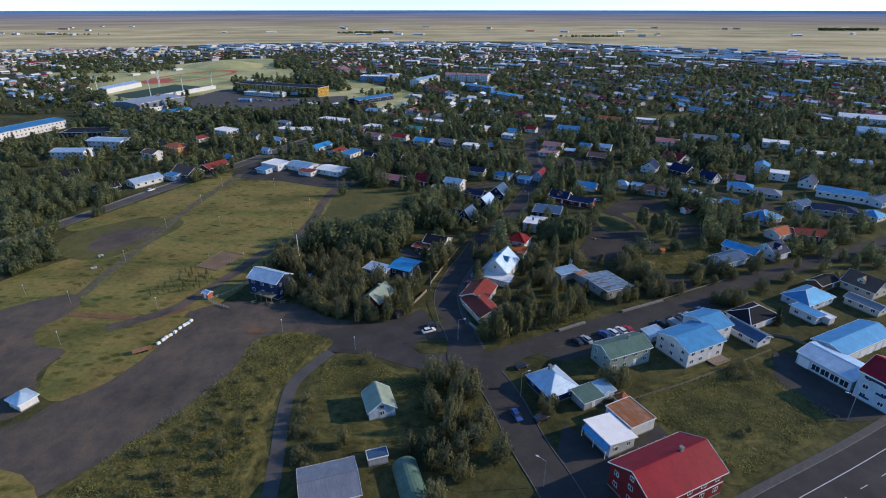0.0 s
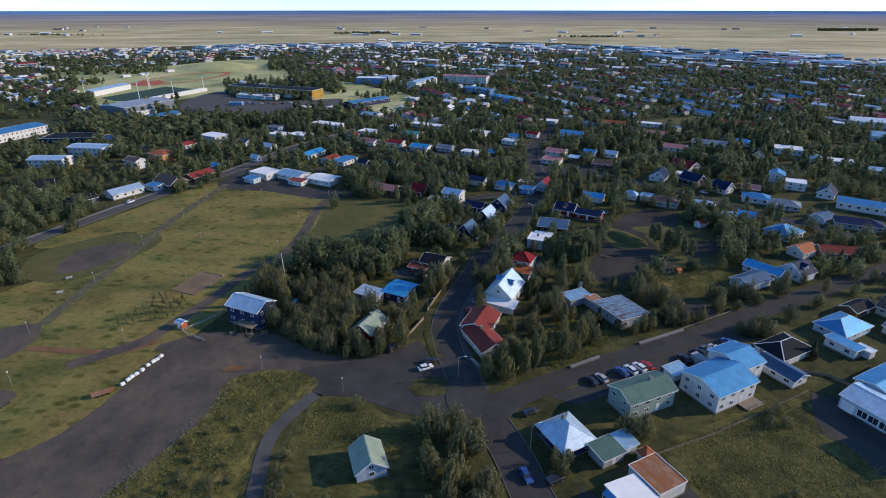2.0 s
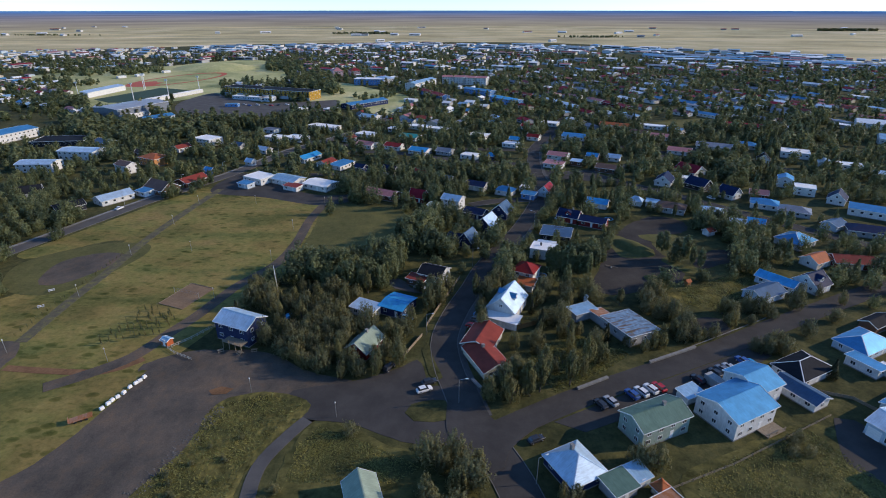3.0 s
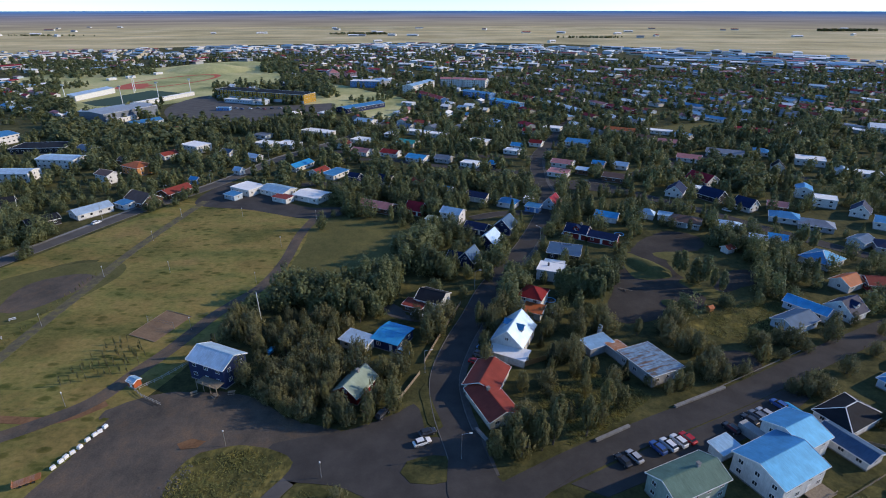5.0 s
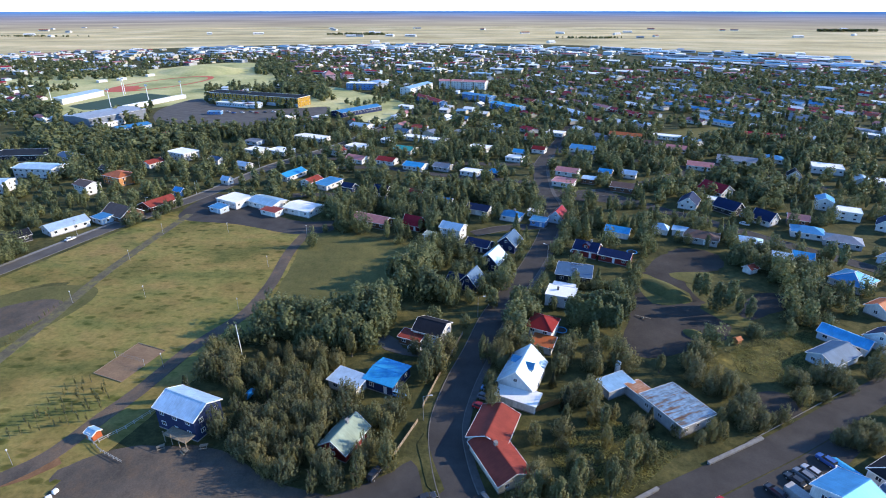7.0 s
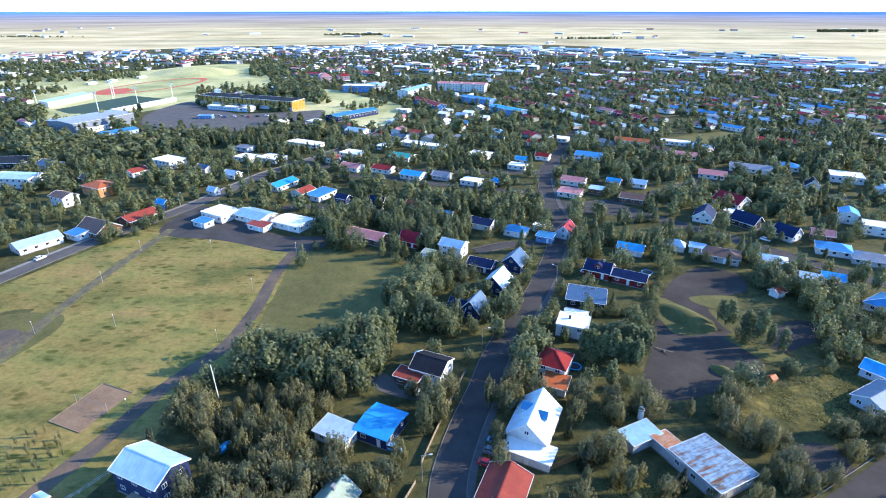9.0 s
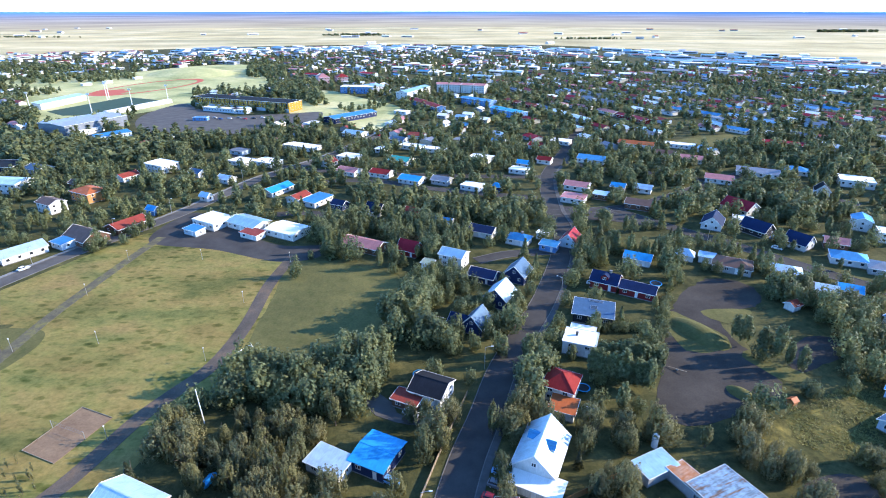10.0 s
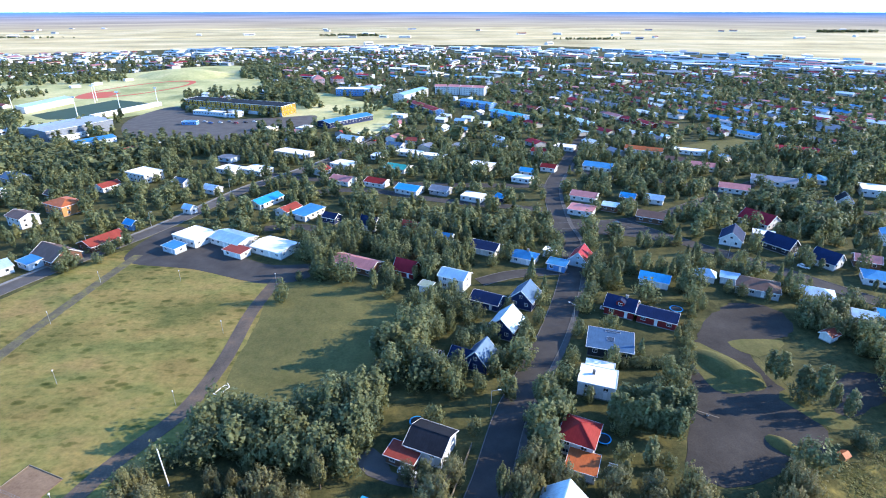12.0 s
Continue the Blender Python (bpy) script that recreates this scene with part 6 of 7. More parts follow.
for tx, ty in ((91.8, 231.0), (94.6, 226.0), (96.6, 222.6), (98.6, 219.6), (100.6, 216.8), (90.6, 234.0)):
    plant(tx, ty, 8.4 + 1.4 * rng.random(), "p")
grove([(33, 223), (46, 229), (66, 232), (62, 224), (45, 223)], 5.4, 3.7, 5.5, "bw")
for tx, ty, th in ((26, 251, 7), (13.5, 235.5, 7), (31, 262, 6), (3.5, 236, 7.5), (15.5, 252, 6.5), (22.5, 268.5, 7)):
    plant(tx, ty, th, "b")
grove([(45, 202), (54, 202), (49, 185), (42, 188), (29, 182), (28, 187), (35, 195)], 9.2, 5, 9, "bw")
grove([(12, 142), (19, 147), (28, 147), (42, 153), (41, 144), (27, 138), (26, 135), (11, 135)], 4.6, 5.5, 9.5, "pb")
grove([(21, 167), (39, 171), (47, 158), (38, 149), (26, 151)], 8.5, 4, 7, "bw")
grove([(73, 206), (84, 203), (108, 196), (99, 182), (88, 167), (73, 162), (61, 156), (56, 158), (71, 176), (65, 182)], 5.2, 3.6, 7, "wb")
grove([(81, 182), (88, 182), (81, 163), (72, 165)], 9.8, 4, 6, "wb")
grove([(99, 182), (119, 187), (135, 193), (128, 184), (112, 176), (95, 169), (90, 169)], 6.2, 3.6, 6, "wb")
grove([(-7, 116), (3, 124), (10, 114), (14, 105), (18, 95), (15, 87), (9, 88), (6, 97), (-0, 97), (-6, 105)], 5.4, 6, 9, "wwb")
grove([(-7, 97), (-0, 95), (6, 90), (8, 82), (5, 77), (-2, 77), (-8, 90)], 5.6, 5, 8, "wb")
grove([(-39, 104), (-35, 111), (-31, 100), (-28, 85), (-30, 83), (-34, 89)], 2.6, 2.0, 3.4, "w")
grove([(-243, 275), (-227, 307), (-174, 271), (-164, 237), (-176, 226), (-180, 212), (-162, 200), (-150, 179), (-162, 170)], 5.6, 5, 9, "bw")
grove([(-155, 237), (-139, 242), (-133, 230), (-145, 226)], 2.7, 3, 4, "w")
grove([(-59, 325), (-47, 344), (-22, 359), (19, 351), (15, 307), (-1, 283), (-19, 288), (-47, 292)], 5.6, 6, 10, "bws")
grove([(128, 250), (150, 260), (90, 182), (71, 182), (62, 187), (68, 191), (78, 196), (99, 209), (122, 223)], 6.4, 4, 8, "wb")
grove([(15, 344), (59, 350), (53, 323), (29, 324)], 6.1, 5, 9, "bw")
grove([(54, 330), (69, 330), (72, 306), (103, 301), (91, 274), (73, 263), (65, 278), (53, 287)], 7.3, 6, 9, "bws")
grove([(163, 403), (192, 392), (199, 357), (169, 322), (167, 342), (161, 374)], 5.6, 6, 10, "bws")
grove([(233, 516), (355, 535), (261, 413), (227, 402), (235, 451)], 7.3, 7, 11, "ws")
grove([(104, 559), (181, 517), (135, 403), (90, 404), (88, 467)], 8.5, 5, 9, "bws")
grove([(-201, 541), (-125, 540), (-90, 501), (-95, 454), (-170, 485)], 5.6, 6, 9, "bs")
grove([(81, 125), (90, 127), (87, 119), (79, 117)], 3.2, 2.5, 4, "w")
grove([(70, 101), (75, 102), (74, 97), (68, 96)], 2.9, 2, 3.4, "w")
grove([(-74, 89), (-64, 104), (-57, 111), (-47, 100), (-47, 86), (-58, 81)], 5.0, 1.4, 3.2, "w")
grove([(-60, 122), (-46, 128), (-46, 100), (-44, 78), (-78, 76), (-70, 100)], 5.2, 1.0, 2.0, "w")
grove([(22, 114), (32, 112), (32, 105), (22, 104)], 3.7, 4, 7, "bw")
grove([(43, 120), (50, 122), (49, 114), (42, 112)], 3.2, 4, 7, "bw")
grove([(87, 169), (103, 171), (94, 157), (85, 157)], 4.9, 4, 7, "bw")
grove([(92, 165), (104, 167), (101, 158), (89, 153)], 3.7, 4, 7, "bw")
grove([(-15, 251), (-9, 262), (-3, 254), (-4, 229), (-8, 217), (-15, 222)], 3.7, 9, 12, "bw")
grove([(-28, 217), (-21, 224), (-17, 227), (-14, 215), (-21, 206)], 4.1, 8, 11, "b")
grove([(87, 270), (107, 286), (122, 270), (156, 277), (126, 238), (123, 249), (106, 249), (97, 256)], 11.0, 5, 9, "bw")
grove([(110, 235), (126, 242), (157, 250), (126, 210), (115, 210), (120, 221)], 11.0, 5, 9, "bw")
grove([(113, 289), (130, 289), (133, 250), (123, 234), (119, 250), (112, 273)], 7.3, 5, 9, "wb")
grove([(81, 229), (122, 269), (164, 270), (143, 229), (99, 198), (80, 187), (67, 197)], 8.5, 5, 8, "bw")
grove([(167, 244), (213, 245), (171, 188), (152, 188), (144, 204)], 8.5, 5, 8, "bw")
grove([(-63, 216), (-54, 222), (-38, 216), (-26, 228), (-17, 225), (-15, 208), (-22, 200), (-34, 200), (-44, 203), (-57, 205)], 3.7, 7, 10, "bw")
grove([(-73, 198), (-67, 203), (-62, 196), (-59, 187), (-64, 183), (-70, 187)], 3.4, 6, 9, "bww")
grove([(-41, 198), (-34, 198), (-27, 194), (-31, 185), (-33, 176), (-32, 168), (-42, 168), (-46, 183)], 3.7, 5, 8, "bww")
grove([(-58, 178), (-57, 188), (-47, 198), (-43, 200), (-44, 186), (-46, 180), (-50, 176)], 4.4, 3.6, 6.5, "wwb")
plant(-24.2, 176.1, 9.0, "w")
for tx, ty, th, tk in ((21.6, 243.3, 7.5, "w"), (24.6, 250.5, 7.5, "b"), (14.7, 252.9, 6, "b"), (6.2, 252.9, 6, "w"), (33.6, 274.1, 8, "w"), (37.4, 241.6, 6, "w"), (42.2, 255.2, 6, "b"), (48.5, 270, 8, "w"), (52, 278, 9, "w"), (-4.5, 250, 8, "b"), (-2.5, 255, 8, "w"), (142, 256, 7, "w"), (128, 271, 7, "w"), (139, 271, 8, "b"), (126, 262, 7, "w"), (136, 255.5, 7, "b"), (150, 270, 7, "w"), (119.3, 186.2, 9, "w"), (128.1, 178.4, 6, "w"), (99.9, 176.5, 4.5, "w"), (84.4, 168.9, 6, "w"), (79, 167.5, 5, "b"), (73.6, 166.8, 7.5, "w"), (56.4, 164.5, 5, "w"), (60.6, 161.6, 5, "w"), (66, 163.4, 5.5, "b"), (156.9, 201.7, 8, "w"), (151, 206, 7, "w"), (165.3, 212.6, 8, "b"), (92.8, 177.4, 4.5, "w"),
                       (137.8, 189.1, 6, "b"), (147.4, 187.6, 6, "w"), (148, 251, 7, "w"), (135.3, 240.9, 8, "b"), (141, 246, 8, "w"), (109, 180.6, 5, "w"), (104.5, 184.8, 5, "b"), (108.1, 148.8, 6.5, "s")):
    plant(tx, ty, th, tk)
for k in range(9):
    plant(46.8 + 2.2 * k, 239.6 + 0.9 * math.sin(2.3 * k), 3.0 + 0.5 * (k % 3), "w")
for k in range(16):
    plant(62.5 + 1.12 * k + 0.5 * rng.normal(), 224.0 + 2.4 * k, 2.4 + 0.9 * rng.random(), "u")
plant(-3.1, 190.4, 11.0, "w")
plant(-4.6, 197.2, 8.0, "b")
plant(-8.6, 198.4, 6.5, "w")
plant(-12.6, 199.6, 7.0, "b")
plant(-4.8, 185.0, 10.0, "b")
plant(-19.7, 211.2, 11.0, "p")
plant(-17.5, 213.9, 10.0, "b")
plant(35.2, 194.5, 10.0, "w")
plant(50.4, 193.5, 10.0, "b")
plant(36.0, 180.2, 5.0, "w")
plant(42.2, 170.1, 5.0, "b")
plant(47.0, 165.6, 6.0, "w")
plant(-9.7, 244.8, 12.0, "w")
plant(21.9, 239.1, 10.0, "w")
plant(16.8, 225.5, 8.0, "b")
plant(23.1, 213.7, 8.0, "b")
plant(27.4, 144.9, 12.0, "p")
plant(41.4, 153.5, 10.0, "p")
plant(45.3, 155.4, 9.0, "b")
plant(23.0, 141.7, 10.0, "p")
plant(-22.0, 126.5, 4.6, "u")
plant(-22.8, 93.9, 6.0, "b")
plant(2.4, 99.7, 9.0, "p")
plant(93.5, 161.3, 6.0, "w")
plant(96.4, 160.3, 6.0, "w")
plant(100.6, 163.4, 7.0, "w")
plant(77.5, 172.3, 8.0, "w")
plant(114.0, 170.0, 7.0, "w")
plant(7.0, 213.2, 5.0, "w")
plant(-56.4, 277.8, 8.0, "b")
plant(101.7, 196.8, 9.0, "b")
plant(11.5, 193.7, 9.0, "p")
plant(-15.9, 210.3, 8.0, "w")
plant(-17, 158, 8, "w")
plant(-19.5, 155.2, 6.5, "b")
plant(-30.2, 160, 8, "b")
plant(-29, 168, 8.5, "w")
plant(-16.5, 167.5, 8, "b")
plant(-26.5, 153.8, 7, "w")
plant(12.5, 178, 8, "b")
plant(24.5, 222, 9, "p")
plant(33.0, 231, 7.5, "w")
plant(22, 214, 8, "w")
plant(-1.0, 189.3, 11.0, "b")
plant(1.0, 197.9, 9.0, "w")
plant(-12.3, 169.8, 8.0, "w")
plant(-10.3, 174.7, 8.0, "b")
plant(-13.4, 165.0, 7.0, "b")
for bx, by in ((-149, 321), (-143, 321.5), (-140.5, 327.5), (-138.5, 332), (-151.5, 304), (-147.6, 309.6)):
    plant(bx, by, 3.0 + rng.random(), "u")
plant(-138.6, 318.7, 7.0, "b")
plant(-139.3, 310.1, 6.0, "w")
plant(-147.1, 300.8, 6.0, "b")



def gardens(x0, x1, y0, y1, gap, keep, far):
    """Single garden trees over a quarter, thinned by a drifting density."""
    x = x0
    while x < x1:
        y = y0
        while y < y1:
            px, py = x + (rng.random() - 0.5) * gap, y + (rng.random() - 0.5) * gap
            y += gap
            if abs(px - 5) > 0.92 * (py + 15) + 25 or rng.random() > keep * (0.92 if px < -95 and py < 520 else 1.0) + 0.5 * noise.noise((px * 0.018, py * 0.018, 5.0)):
                continue
            if far:
                if not CLEAR.hold(px, py) and py < 1440 - 0.35 * abs(px + 120) - (0.25 * px if px > 0 else 0):
                    FAR_TREES.append((px, py, 4.6 + 5.2 * rng.random(), "bbwwwps"[rng.integers(7)]))
            elif free(px, py, 1.6) and (py < 200 or not SPOTS.near(px, py + 6.5, 0.6) or rng.random() < 0.5):
                plant(px, py, (4.6 if py < 330 else 5.0) + (5.2 if py < 330 else 5.0) * rng.random() ** 1.3, "bbwwwps"[rng.integers(7)])
        x += gap


gardens(-150, 60, 150, 300, 7.0, 0.45, False)
gardens(60, 235, 184, 300, 7.2, 0.38, False)
gardens(-330, 420, 300, 520, 6.7, 0.7, False)
gardens(-560, 800, 520, 900, 9.2, 0.55, True)
gardens(-950, 900, 900, 1550, 13.5, 0.5, True)
NEAR_TREES.sort(key=lambda s: s[1])
MID_TREES += NEAR_TREES[LIMIT:]
for x, y, h, key in NEAR_TREES[:LIMIT]:
    kind, mi, lab = SPECIES[key]
    tk, cr = PROTO[key][rng.integers(5)]
    s = h / (8.0 if key != "u" else 6.0)
    ob = thing("bush" if key == "u" else kind + "_tree", x, y, rng.random() * 360, lab + (", tall" if h > 9 else ", young and low" if h < 5 and key != "u" else ""), "bush" if key == "u" else "tree", "garden trees")
    w = 0.88 + 0.34 * rng.random()
    ob.scale = (s * w, s * w, s)
    part("trunk", tk, None, ob)
    part("crown", cr, None, ob)


def woodland(name, trees, n, size, label):
    """Many far trees as one joined mesh of leaf clumps."""
    proto = {k: [cards(SPECIES[k][0], n, size, 90 + i) for i in range(6)] for k in "bwpsu"}
    out = []
    for x, y, h, key in trees:
        v = proto[key][rng.integers(6)] * (h / (8.0 if key != "u" else 6.0)) * (1.0 + 0.25 * (rng.random() - 0.3))
        a, wide = rng.random() * 6.283, 1.0 + 0.3 * rng.random()
        c, s = wide * math.cos(a), wide * math.sin(a)
        out.append(np.stack([v[:, 0] * c - v[:, 1] * s + x, v[:, 0] * s + v[:, 1] * c + y, v[:, 2]], 1))
    if out:
        tagged(new(name, card_mesh(name, np.concatenate(out), M_FARLEAF)), label, "trees", kind="stuff")


def belt(pts, gap, h0, h1):
    """A dense far belt of trees inside an outline."""
    xs, ys = [q[0] for q in pts], [q[1] for q in pts]
    for px in np.arange(min(xs), max(xs), gap):
        for py in np.arange(min(ys), max(ys), gap):
            qx, qy = px + (rng.random() - 0.5) * gap, py + (rng.random() - 0.5) * gap
            if inside(pts, qx, qy) and not SPOTS.near(qx, qy, 1.0):
                FAR_TREES.append((qx, qy, h0 + (h1 - h0) * rng.random(), "bwws"[rng.integers(4)]))


belt([(-600, 857), (-788, 1110), (-646, 1109), (-459, 957), (-442, 907), (-500, 881)], 13, 6, 10)
belt([(-506, 731), (-540, 776), (-487, 811), (-461, 771)], 9, 4, 7)
belt([(-289, 941), (-330, 1067), (-271, 1067), (-228, 934)], 11, 9, 13)
belt([(-201, 751), (-215, 855), (-152, 774), (-120, 677), (-148, 670)], 9, 7, 11)
belt([(-247, 729), (-258, 800), (-214, 774), (-205, 742)], 10, 6, 9)
belt([(-423, 579), (-363, 579), (-398, 639), (-452, 630)], 7, 6, 10)
belt([(-345, 513), (-325, 523), (-273, 490), (-231, 497), (-240, 533), (-203, 522), (-187, 484), (-204, 445), (-248, 431), (-284, 432)], 6.5, 6, 10)
belt([(-203, 522), (-175, 533), (-162, 508), (-189, 490)], 6.5, 5, 9)
belt([(-150, 512), (-104, 543), (-95, 521), (-124, 511)], 6.5, 7, 11)
belt([(-112, 660), (-60, 700), (-48, 640), (-96, 632)], 12, 5, 8)
CLOSE = [s for s in MID_TREES if s[1] < 330]
woodland("nearer_woodland", CLOSE, 960, 0.46, "many grey-green garden trees round the park")
woodland("garden_woodland", [s for s in MID_TREES if s[1] >= 330], 290, 0.9, "many grey-green garden trees between the houses")
woodland("far_woodland", FAR_TREES, 48, 2.4, "far grey-green tree belts and gardens of the town")
# far copses on the plain
belt = [(-330 + rng.normal() * 60, 2330 + rng.normal() * 18, 5 + 3 * rng.random(), "s") for i in range(150)]
belt += [(1670 + rng.uniform(0, 260), 2640 + rng.normal() * 10, 10, "s") for i in range(160)]
belt += [(-1500 + rng.normal() * 90, 2180 + rng.normal() * 14, 5, "b") for i in range(60)]
belt += [(520 + rng.normal() * 50, 2050 + rng.normal() * 10, 6, "b") for i in range(70)]
woodland("far_copses", belt, 12, 5.0, "dark copses far out on the plain")


# ---- vehicles ----
CAR_PAINT = {k: plain_mat("car_" + k, c, 0.25, 0.0, 0.6, 0.05) for k, c in {"white": (0.75, 0.75, 0.75), "silver": (0.42, 0.43, 0.45), "dark": (0.03, 0.032, 0.038), "blue": (0.04, 0.1, 0.3), "red": (0.45, 0.02, 0.02), "grey": (0.16, 0.17, 0.19), "sky": (0.15, 0.35, 0.6)}.items()}
CARS = {}


def loft(g, rings, m=0):
    """A closed hull through rings of equal length."""
    k, n = len(g.v), len(rings[0])
    for r in rings:
        g.v += [tuple(p) for p in r]
    for i in range(len(rings) - 1):
        g.f += [(k + i * n + j, k + i * n + (j + 1) % n, k + (i + 1) * n + (j + 1) % n, k + (i + 1) * n + j) for j in range(n)]
    g.f += [tuple(range(k, k + n))[::-1], tuple(range(k + (len(rings) - 1) * n, k + len(rings) * n))]
    g.m += [m] * ((len(rings) - 1) * n + 2)


def car_proto(paint, suv):
    h = 0.25 if suv else 0.0
    body, glass, roof = Geo(), Geo(), Geo()

    def ring(x, w, z0, z1):
        return [(x, -w, z0 + 0.1), (x, -w + 0.1, z0), (x, w - 0.1, z0), (x, w, z0 + 0.1), (x, w, z1 - 0.12), (x, w - 0.14, z1), (x, -w + 0.14, z1), (x, -w, z1 - 0.12)]
    loft(body, [ring(-2.2, 0.75, 0.35, 0.85 + h), ring(-2.05, 0.86, 0.25, 0.95 + h), ring(-0.9, 0.9, 0.22, 0.98 + h), ring(0.9, 0.9, 0.22, 0.96 + h), ring(1.9, 0.85, 0.25, 0.84 + h), ring(2.2, 0.7, 0.35, 0.7 + h)])
    back = -2.0 if suv else -1.75
    loft(glass, [[(back, -0.78, 0.93 + h), (back, 0.78, 0.93 + h), (1.1, 0.8, 0.93 + h), (1.1, -0.8, 0.93 + h)], [(back + 0.4, -0.64, 1.4 + h), (back + 0.4, 0.64, 1.4 + h), (0.35, 0.64, 1.4 + h), (0.35, -0.64, 1.4 + h)]])
    roof.slab([(back + 0.36, -0.66, 1.45 + h), (0.4, -0.66, 1.45 + h), (0.4, 0.66, 1.45 + h), (back + 0.36, 0.66, 1.45 + h)], 0.05)
    tyre, rim, lamp = Geo(), Geo(), Geo()
    tyre.tube((0, -0.1, 0), (0, 0.1, 0), 0.33, 0.33, 14)
    rim.tube((0, -0.11, 0), (0, 0.11, 0), 0.2, 0.2, 10)
    lamp.box(-0.03, -0.16, -0.07, 0.03, 0.16, 0.07)
    return [("body", body.mesh("body", CAR_PAINT[paint])), ("cabin_glass", glass.mesh("cabin_glass", M_GLASS)), ("roof", roof.mesh("roof", CAR_PAINT[paint]))], tyre.mesh("tyre", M_RUBBER), rim.mesh("rim", M_STEEL), lamp.mesh("headlight", M_LAMP)


def car(x, y, rot, paint, suv=False, label=""):
    key = (paint, suv)
    first = key not in CARS
    if first:
        CARS[key] = car_proto(paint, suv)
    parts, tyre, rim, lamp = CARS[key]
    word = {"sky": "light blue"}.get(paint, paint)
    ob = thing("car", x, y, rot, label or f"parked {word} {'estate car' if suv else 'saloon car'} with dark windows", "car", "parked cars", z=0.09)
    for n, me in parts:
        part(n, me, None, ob)
    for sx in (-1.35, 1.35):
        for sy in (-0.8, 0.8):
            w = part("wheel", tyre, None, ob)
            w.location = (sx, sy, 0.33)
            part("rim", rim, None, w)
    for sy in (-0.58, 0.58):
        part("headlight", lamp, None, ob).location = (2.16, sy, 0.62 + (0.2 if suv else 0))
    return ob


car(41.0, 137.2, 118, "dark")
car(44.0, 138.4, 118, "silver")
car(50.3, 141.0, 118, "blue", True)
car(53.1, 142.0, 118, "white", True, "white camper-like estate car parked by the street")
car(56.0, 143.2, 118, "white", True)
car(58.6, 144.2, 118, "red")
car(70.4, 147.4, 118, "dark", True)
car(76.6, 150.6, 118, "dark")
car(79.2, 151.8, 118, "grey", True)
car(81.8, 153.0, 118, "silver")
car(87.0, 156.0, 118, "blue", True)
car(-4.8, 142.8, 25, "white")
car(-3.6, 146.0, 25, "dark")
car(-15.2, 152.3, 60, "dark", True)
car(18.6, 104.2, -72, "blue")
car(24.8, 103.2, 27, "dark", True)
car(22.4, 124.6, 27, "dark")
car(12.4, 181.4, -25, "sky")
car(11.2, 177.8, -25, "grey", True)
car(9.6, 174.4, -25, "red")
car(-8.6, 200.6, -25, "white")
car(-12.0, 179.2, -26, "sky")
car(-87.0, 322.0, 60, "white")
car(143.9, 303.0, -47, "white")
car(148.8, 313.0, -47, "sky", True)
car(84.4, 351.4, 15, "dark")
car(104.0, 359.6, 25, "grey")
car(-40.5, 72.0, 80, "red")
car(-166.0, 285.0, 66, "white")
car(56.0, 271.0, -30, "white")
for k in range(5):
    car(-66.0 + 4.0 * k, 557.0 - 6.5 * k, 40 if k % 2 else 60, ["white", "silver", "dark", "white", "red"][k])
for k in range(9):
    car(-228.0 + 7.5 * k, 602.0 + 3.0 * (k % 3), -20, ["white", "dark", "silver", "blue", "white", "grey", "red", "dark", "white"][k])
ob = thing("caravan", *(-176.0, 188.0), 10, "white rounded caravan parked among trees", "caravan")
g = Geo()
loft(g, [[(x, -w, 0.5), (x, w, 0.5), (x, w, z), (x, w * 0.8, z + 0.3), (x, -w * 0.8, z + 0.3), (x, -w, z)] for x, w, z in ((-2.9, 0.9, 1.5), (-2.5, 1.1, 2.1), (2.2, 1.1, 2.1), (2.9, 0.95, 1.3))])
part("body", g, CAR_PAINT["white"], ob)
for sy in (-1.0, 1.0):
    g = Geo()
    g.tube((0, sy - 0.1, 0.33), (0, sy + 0.1, 0.33), 0.33, 0.33, 12)
    part("wheel", g, M_RUBBER, ob)
g = Geo()
g.box(-1.0, -1.14, 1.3, 0.6, -1.08, 1.9)
part("window", g, M_GLASS, ob)
ob = thing("covered_trailer", 89.6, 153.6, 118, "low trailer under a bright blue tarpaulin", "trailer")
g = Geo()
loft(g, [[(x, -1.0, 0.5), (x, 1.0, 0.5), (x, 0.9, z), (x, 0, z + 0.25), (x, -0.9, z)] for x, z in ((-3.6, 0.9), (-3.0, 1.3), (2.6, 1.35), (3.4, 0.8))])
part("tarpaulin", g, ROOF["blue"], ob)
for sy in (-1.0, 1.0):
    g = Geo()
    g.tube((0, sy - 0.1, 0.33), (0, sy + 0.1, 0.33), 0.33, 0.33, 12)
    part("wheel", g, M_RUBBER, ob)
ob = thing("flatbed", -90.2, 131.2, 33, "rusty brown flatbed trailer on the gravel", "trailer")
g = Geo()
g.box(-2.6, -1.0, 0.6, 2.6, 1.0, 0.8)
g.box(-2.6, -1.0, 0.8, -2.5, 1.0, 1.3)
part("bed", g, ROOF["rust"], ob)
for sx in (-1.2, 0.0, 1.2):
    g = Geo()
    g.tube((sx, -1.0, 0.35), (sx, 1.0, 0.35), 0.35, 0.35, 10)
    part("axle", g, M_RUBBER, ob)

